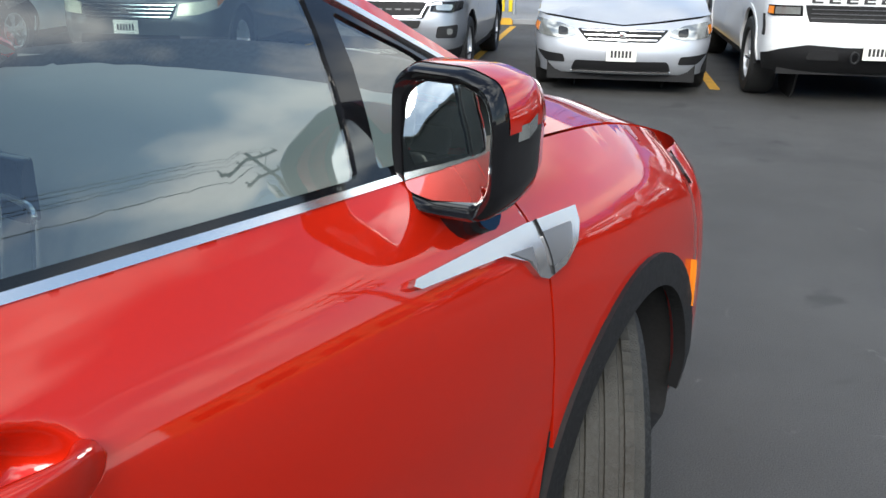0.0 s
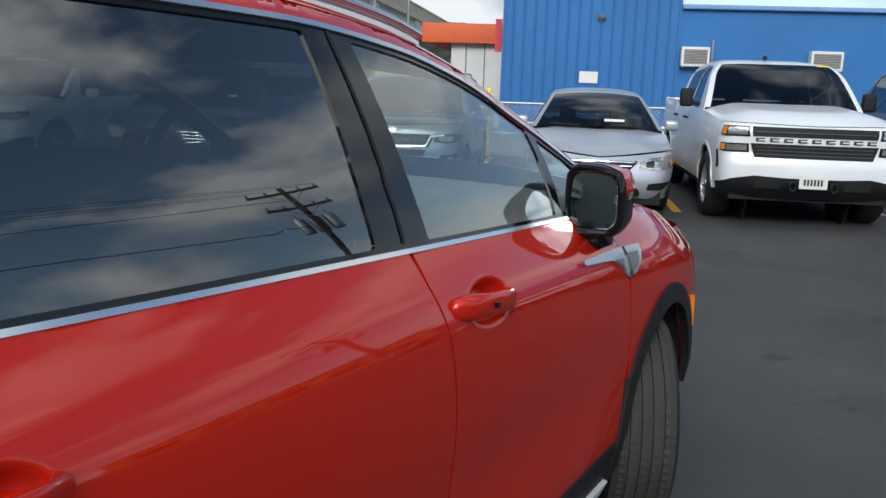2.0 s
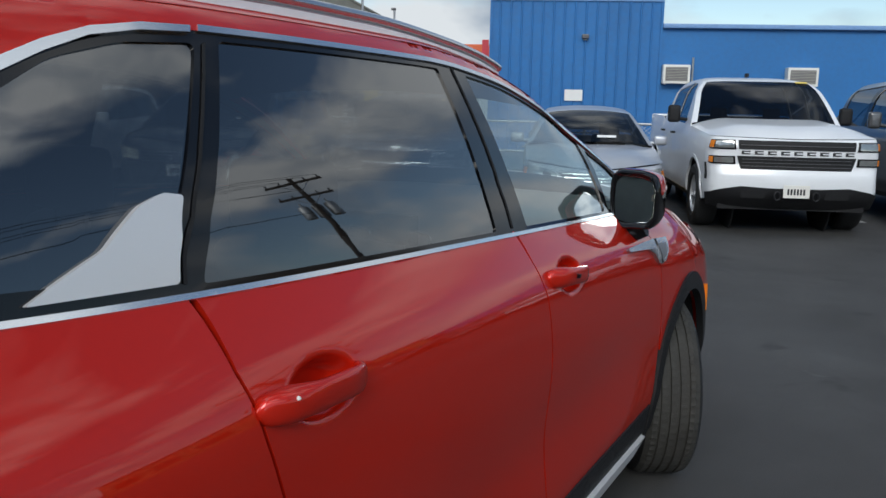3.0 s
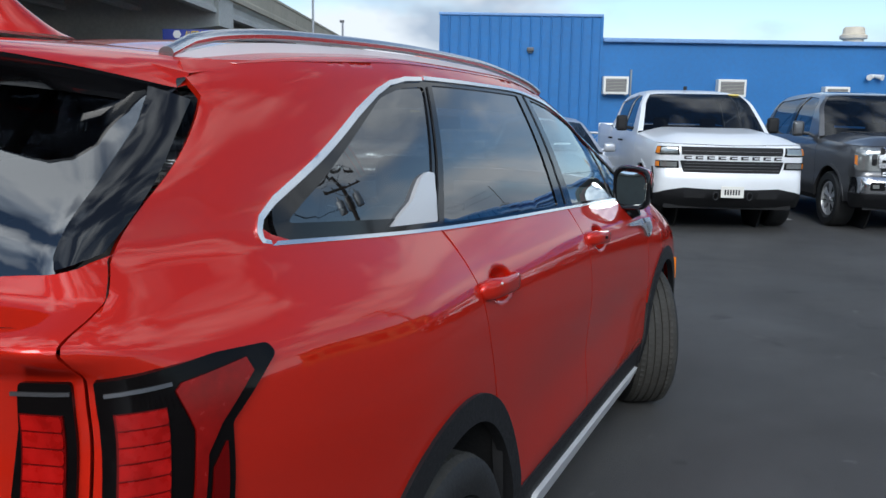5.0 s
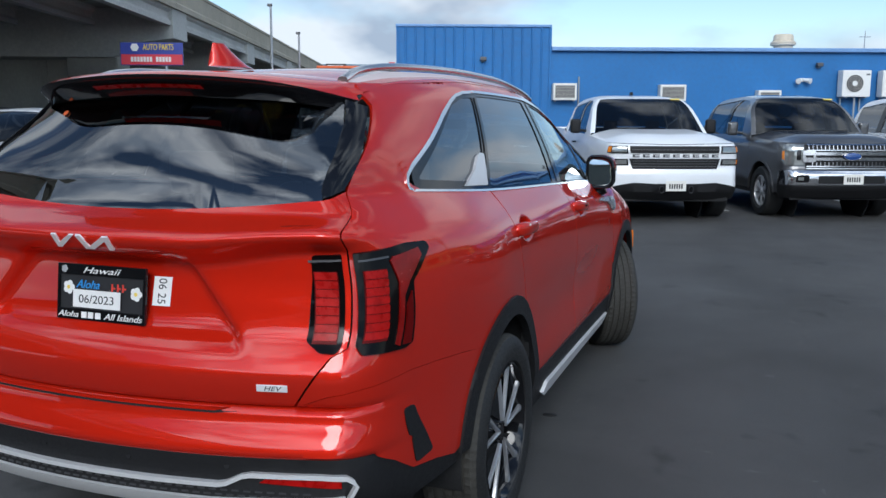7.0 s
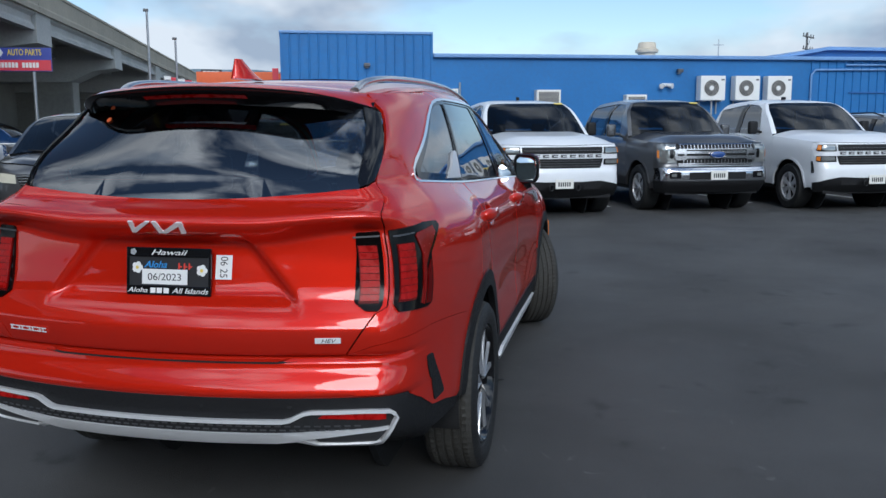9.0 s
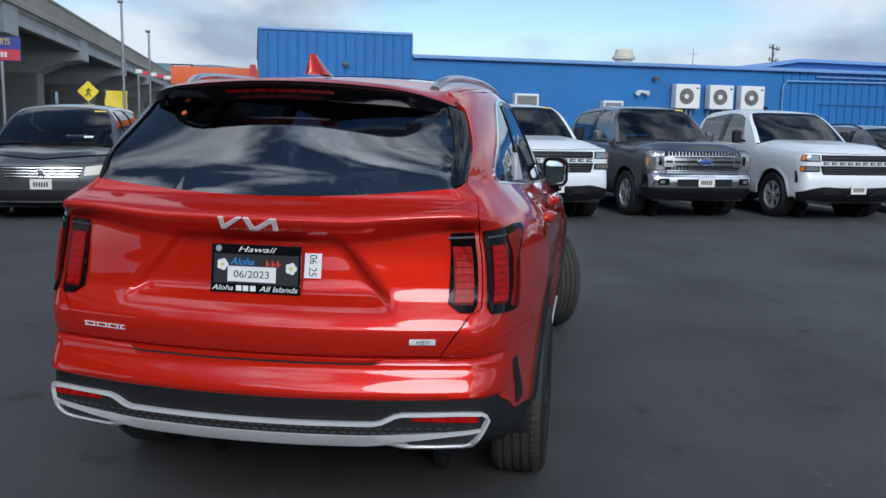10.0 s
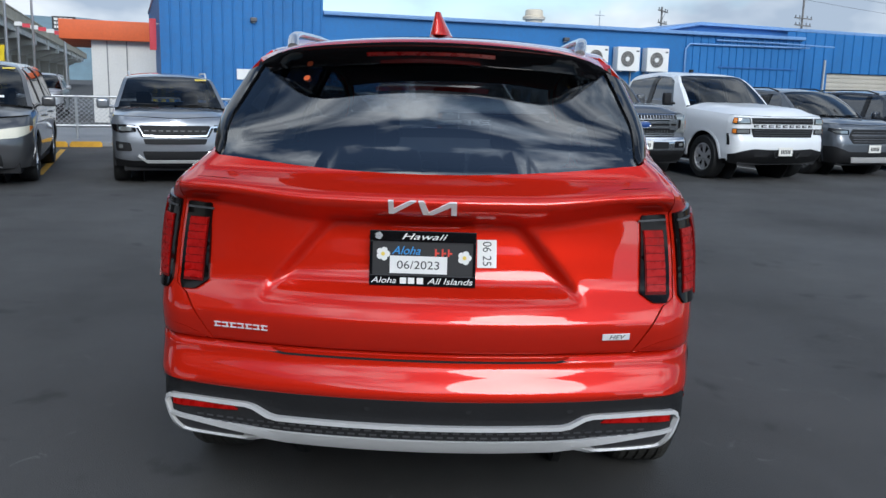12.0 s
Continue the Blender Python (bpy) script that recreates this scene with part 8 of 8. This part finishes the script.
def compact_suv(m):
    sh = COMPACT_SHAPE
    car = build_vehicle(sh, "compact_suv", m, "blue-grey compact SUV with a broad chrome-lined grille", "car", SILVER_GREY_PAINT, car_windows(sh, (2.15, 3.10), 4.0), (1.28, 2.17, 3.12), clad=BLACK_PLASTIC, spokes=5)
    f = sh.front
    g = f("grille", rounded([(-0.47, 0.70), (0.47, 0.70), (0.54, 0.83), (0.48, 0.87), (-0.48, 0.87), (-0.54, 0.83)], 0.02), BLACK_PLASTIC, car, "dark mesh grille")[0]
    trim = [(-0.66, 0.86), (-0.50, 0.84), (-0.44, 0.72), (-0.12, 0.71), (0.12, 0.71), (0.44, 0.72), (0.50, 0.84), (0.66, 0.86)]
    part("grille_trim", skin(sh.surface, band(sh.Xs(trim), 0.022), (), 0.026, 0.05, 0.02), CHROME, g, "bright chrome line under the grille", 45)
    for k in range(9):
        x = -0.40 + k * 0.1
        f("grille_rib", [(x - 0.03, 0.785), (x + 0.03, 0.785), (x + 0.03, 0.80), (x - 0.03, 0.80)], GREY_MESH, g, offset=0.02, flange=0.006)
    f("name_bar", [(-0.06, 0.895), (0.06, 0.895), (0.06, 0.925), (-0.06, 0.925)], CHROME, car, "plain silver emblem bar", offset=0.012)
    f("middle_grille", rounded([(-0.42, 0.60), (0.42, 0.60), (0.45, 0.68), (-0.45, 0.68)], 0.02), BLACK_PLASTIC, car)
    for side in (1, -1):
        o = [sh.X(0.54, 0.775), (0.78, 0.76), (0.95, 0.80), (0.96, 0.88), sh.X(0.55, 0.875)]
        lamp = part("headlamp", skin(sh.surface, o, (), 0.014, 0.05, 0.02, side), BLACK_GLOSS, car, "dark headlamp with bright brow", 45)
        part("lamp_glass", skin(sh.surface, rounded([sh.X(0.60, 0.79), (0.78, 0.785), (0.80, 0.845), sh.X(0.60, 0.85)], 0.02), (), 0.018, 0.05, 0.004, side), LENS, lamp, smooth=45)
        fog = part("fog_recess", skin(sh.surface, rounded([sh.X(0.60, 0.50), (0.86, 0.50), (0.88, 0.64), sh.X(0.62, 0.62)], 0.03), (), 0.010, 0.05, 0.01, side), BLACK_PLASTIC, car, smooth=45)
        part("fog_lamp", skin(sh.surface, rounded([(0.74, 0.54), (0.80, 0.54), (0.80, 0.60), (0.74, 0.60)], 0.02), (), 0.016, 0.05, 0.004, side), LENS, fog, smooth=45)
        wing_mirror(car, side * 0.92, 1.60, 1.06, 0.19, 0.16, SILVER_GREY_PAINT, side)
        bm = bmesh.new()
        tube(bm, [(side * 0.60, 2.0, 1.58), (side * 0.61, 2.3, 1.645), (side * 0.62, 3.5, 1.645), (side * 0.61, 3.8, 1.58)], 0.016, 6)
        part("roof_rail", bm, SILVER, car)
    skid = [(-0.52, 0.44), (-0.40, 0.355), (0.40, 0.355), (0.52, 0.44)]
    part("skid_trim", skin(sh.surface, band(sh.Xs(skid), 0.035), (), 0.022, 0.05, 0.02), SILVER, car, "silver skid trim", 45)
    f("lower_intake", rounded([(-0.42, 0.38), (0.42, 0.38), (0.46, 0.50), (-0.46, 0.50)], 0.02), BLACK_PLASTIC, car)
    part("lower_bumper", skin(sh.surface, [(-1.04, 0.28), (1.04, 0.28), (1.04, 0.40), sh.X(0.6, 0.36), sh.X(-0.6, 0.36), (-1.04, 0.40)], (), 0.008, 0.06, 0.02), BLACK_PLASTIC, car, smooth=50)
    sticker(car, sh, 0.50, 0.80, 0.18, 0.05)
    wipers(car, sh)
    return car


MINIVAN_SHAPE = Shape(5.15, 1.0, ((0.0, 0.90), (0.3, 0.95), (0.6, 1.00), (1.1, 1.06), (2.4, 1.08), (4.0, 1.12), (5.15, 1.14)),
                ((0.18, 0.15), (0.26, 0.05), (0.36, 0.0), (0.58, 0.0), (0.72, 0.03), (0.86, 0.08), (0.92, 0.13), (1.0, 0.24)),
                (1.02, 2.10, 4.55, 5.02, 1.73), (1.0, 4.0), 0.35, corner=0.55, cw=0.26, bow=0.20, tumble=0.15, low=0.24)


def minivan(m):
    sh = MINIVAN_SHAPE
    car = build_vehicle(sh, "minivan", m, "dark grey minivan with a chrome barred grille, parked nose out", "van", GREY_PAINT, car_windows(sh, (2.30, 3.45), 4.7), (1.30, 2.32, 3.47), spokes=7)
    f = sh.front
    g = f("grille", rounded([(-0.52, 0.635), (0.52, 0.635), (0.58, 0.80), (-0.58, 0.80)], 0.02), BLACK_PLASTIC, car, "black grille with broad chrome bars")[0]
    for k in range(4):
        z0, w = 0.645 + k * 0.041, 0.50 + k * 0.02
        f("grille_bar", [(-w, z0), (w, z0), (w + 0.006, z0 + 0.013), (-w - 0.006, z0 + 0.013)], CHROME, g, offset=0.03, flange=0.02)
    nose_badge(car, -0.035, 0.725, 0.14, 0.11)
    for side in (1, -1):
        o = [sh.X(0.58, 0.665), (0.76, 0.68), (0.98, 0.76), (1.03, 0.84), (0.92, 0.845), sh.X(0.60, 0.795)]
        lamp = part("headlamp", skin(sh.surface, o, (), 0.012, 0.05, 0.02, side), CREAM_LENS, car, "cloudy cream headlamp", 45)
        part("turn_lamp", skin(sh.surface, [(0.94, 0.765), (1.01, 0.82), (1.0, 0.838), (0.93, 0.838)], (), 0.016, 0.05, 0.004, side), AMBER, lamp, smooth=45)
        wing_mirror(car, side * 1.0, 1.75, 1.07, 0.20, 0.16, GREY_PAINT, side)
    f("air_intake", rounded([(-0.62, 0.30), (0.62, 0.30), (0.60, 0.46), (-0.60, 0.46)], 0.03), BLACK_PLASTIC, car, "black lower air intake")
    f("intake_trim", [(-0.60, 0.285), (0.60, 0.285), (0.61, 0.30), (-0.61, 0.30)], CHROME, car, offset=0.02)
    number_plate(car, -0.010, 0.545)
    sticker(car, sh, 0.56, 0.80, 0.18, 0.05)
    sticker(car, sh, 0.50, 0.14, 0.14, 0.05, WHITE_INK)
    wipers(car, sh)
    return car


CROSSOVER = Shape(4.60, 0.925, ((0.0, 1.0), (0.3, 1.03), (0.7, 1.07), (1.2, 1.09), (2.4, 1.10), (4.0, 1.15), (4.60, 1.16)),
                  ((0.22, 0.16), (0.32, 0.05), (0.45, 0.0), (0.66, 0.0), (0.80, 0.04), (0.96, 0.07), (1.01, 0.12), (1.1, 0.22)),
                  (1.22, 2.02, 3.95, 4.45, 1.66), (0.90, 3.59), 0.36, corner=0.44, cw=0.20, bow=0.15, tumble=0.16, low=0.28)


def crossover(m, label, paint, bar):
    sh = CROSSOVER
    car = build_vehicle(sh, "crossover_suv", m, label, "car", paint, car_windows(sh, (2.25, 3.25), 4.25), (1.30, 2.27, 3.27), clad=BLACK_PLASTIC, spokes=5)
    f = sh.front
    g = f("grille", rounded([(-0.50, 0.66), (0.50, 0.66), (0.58, 0.78), (0.50, 0.93), (-0.50, 0.93), (-0.58, 0.78)], 0.02), BLACK_PLASTIC, car, "black slatted grille")[0]
    for k in range(5):
        f("grille_bar", [(-0.50, 0.69 + k * 0.045), (0.50, 0.69 + k * 0.045), (0.50, 0.70 + k * 0.045), (-0.50, 0.70 + k * 0.045)], GREY_MESH, g, offset=0.022, flange=0.01)
    f("grille_brow", [(-0.53, 0.80), (0.53, 0.80), (0.53, 0.83), (-0.53, 0.83)], bar, g, offset=0.03, flange=0.02)
    lower = [(-1.04, 0.29), (1.04, 0.29), (1.04, 0.60), (0.84, 0.60), sh.X(0.56, 0.50), sh.X(-0.56, 0.50), (-0.84, 0.60), (-1.04, 0.60)]
    part("lower_bumper", skin(sh.surface, lower, (), 0.010, 0.06, 0.02), BLACK_PLASTIC, car, smooth=50)
    f("skid_trim", [(-0.46, 0.30), (0.46, 0.30), (0.52, 0.40), (-0.52, 0.40)], SILVER, car, offset=0.022)
    for side in (1, -1):
        o = [sh.X(0.58, 0.83), (0.78, 0.83), (0.98, 0.90), (0.96, 0.95), sh.X(0.58, 0.92)]
        lamp = part("headlamp", skin(sh.surface, o, (), 0.014, 0.05, 0.02, side), BLACK_GLOSS, car, "narrow headlamp", 45)
        part("lamp_glass", skin(sh.surface, [sh.X(0.61, 0.845), (0.80, 0.85), (0.90, 0.895), sh.X(0.61, 0.905)], (), 0.018, 0.05, 0.004, side), LENS, lamp, smooth=45)
        wing_mirror(car, side * 0.94, 1.65, 1.09, 0.19, 0.16, paint, side)
        bm = bmesh.new()
        tube(bm, [(side * 0.61, 2.1, 1.63), (side * 0.62, 2.4, 1.70), (side * 0.63, 3.7, 1.70), (side * 0.62, 4.0, 1.63)], 0.016, 6)
        part("roof_rail", bm, BLACK_PLASTIC, car)
    number_plate(car, -0.010, 0.56)
    wipers(car, sh)
    return car


SILVER_GREY_PAINT = mat("silver_blue_paint", (0.25, 0.265, 0.29), 0.3, 0.6, vary=0.04, coat=1.0)
white_pickup(LOT @ pose(4.74, 10.3, 0), "white pickup truck with black grille and amber lamps", True)
grey_pickup(LOT @ pose(7.45, 10.45, 0))
white_pickup(LOT @ pose(10.15, 10.1, 0), "white pickup truck with black door mirrors beside a grey one", False)
silver_sedan(LOT @ pose(2.42, 10.6, 0))
compact_suv(LOT @ pose(-0.15, 10.9, 0))
minivan(LOT @ pose(-3.05, 10.8, 0))
crossover(LOT @ pose(12.85, 10.7, 0), "grey crossover SUV with black cladding", mat("mid_grey_paint", (0.11, 0.12, 0.135), 0.3, 0.5, vary=0.05, coat=1.0), GREY_MESH)
crossover(LOT @ pose(15.5, 10.6, 0), "dark blue crossover SUV at the row's end", DARK_PAINT, GREY_MESH)
crossover(LOT @ pose(-6.05, 10.9, 0), "white crossover SUV beside the minivan", WHITE_PAINT, SILVER)
crossover(LOT @ pose(-4.0, 33.0, 0), "silver-grey crossover SUV standing beyond the fence", SILVER_PAINT, CHROME)
crossover(LOT @ pose(-7.6, 44.0, 0), "white crossover SUV far behind the fence", WHITE_PAINT, SILVER)
crossover(LOT @ pose(-9.6, 36.0, 0, 0, 0, 80), "blue crossover SUV side-on near the viaduct", mat("mid_blue_paint", (0.03, 0.10, 0.28), 0.3, 0.3, vary=0.05, coat=1.0), CHROME)
crossover(LOT @ pose(-8.75, 10.9, 0), "dark crossover SUV beyond the white one", DARK_PAINT, CHROME)
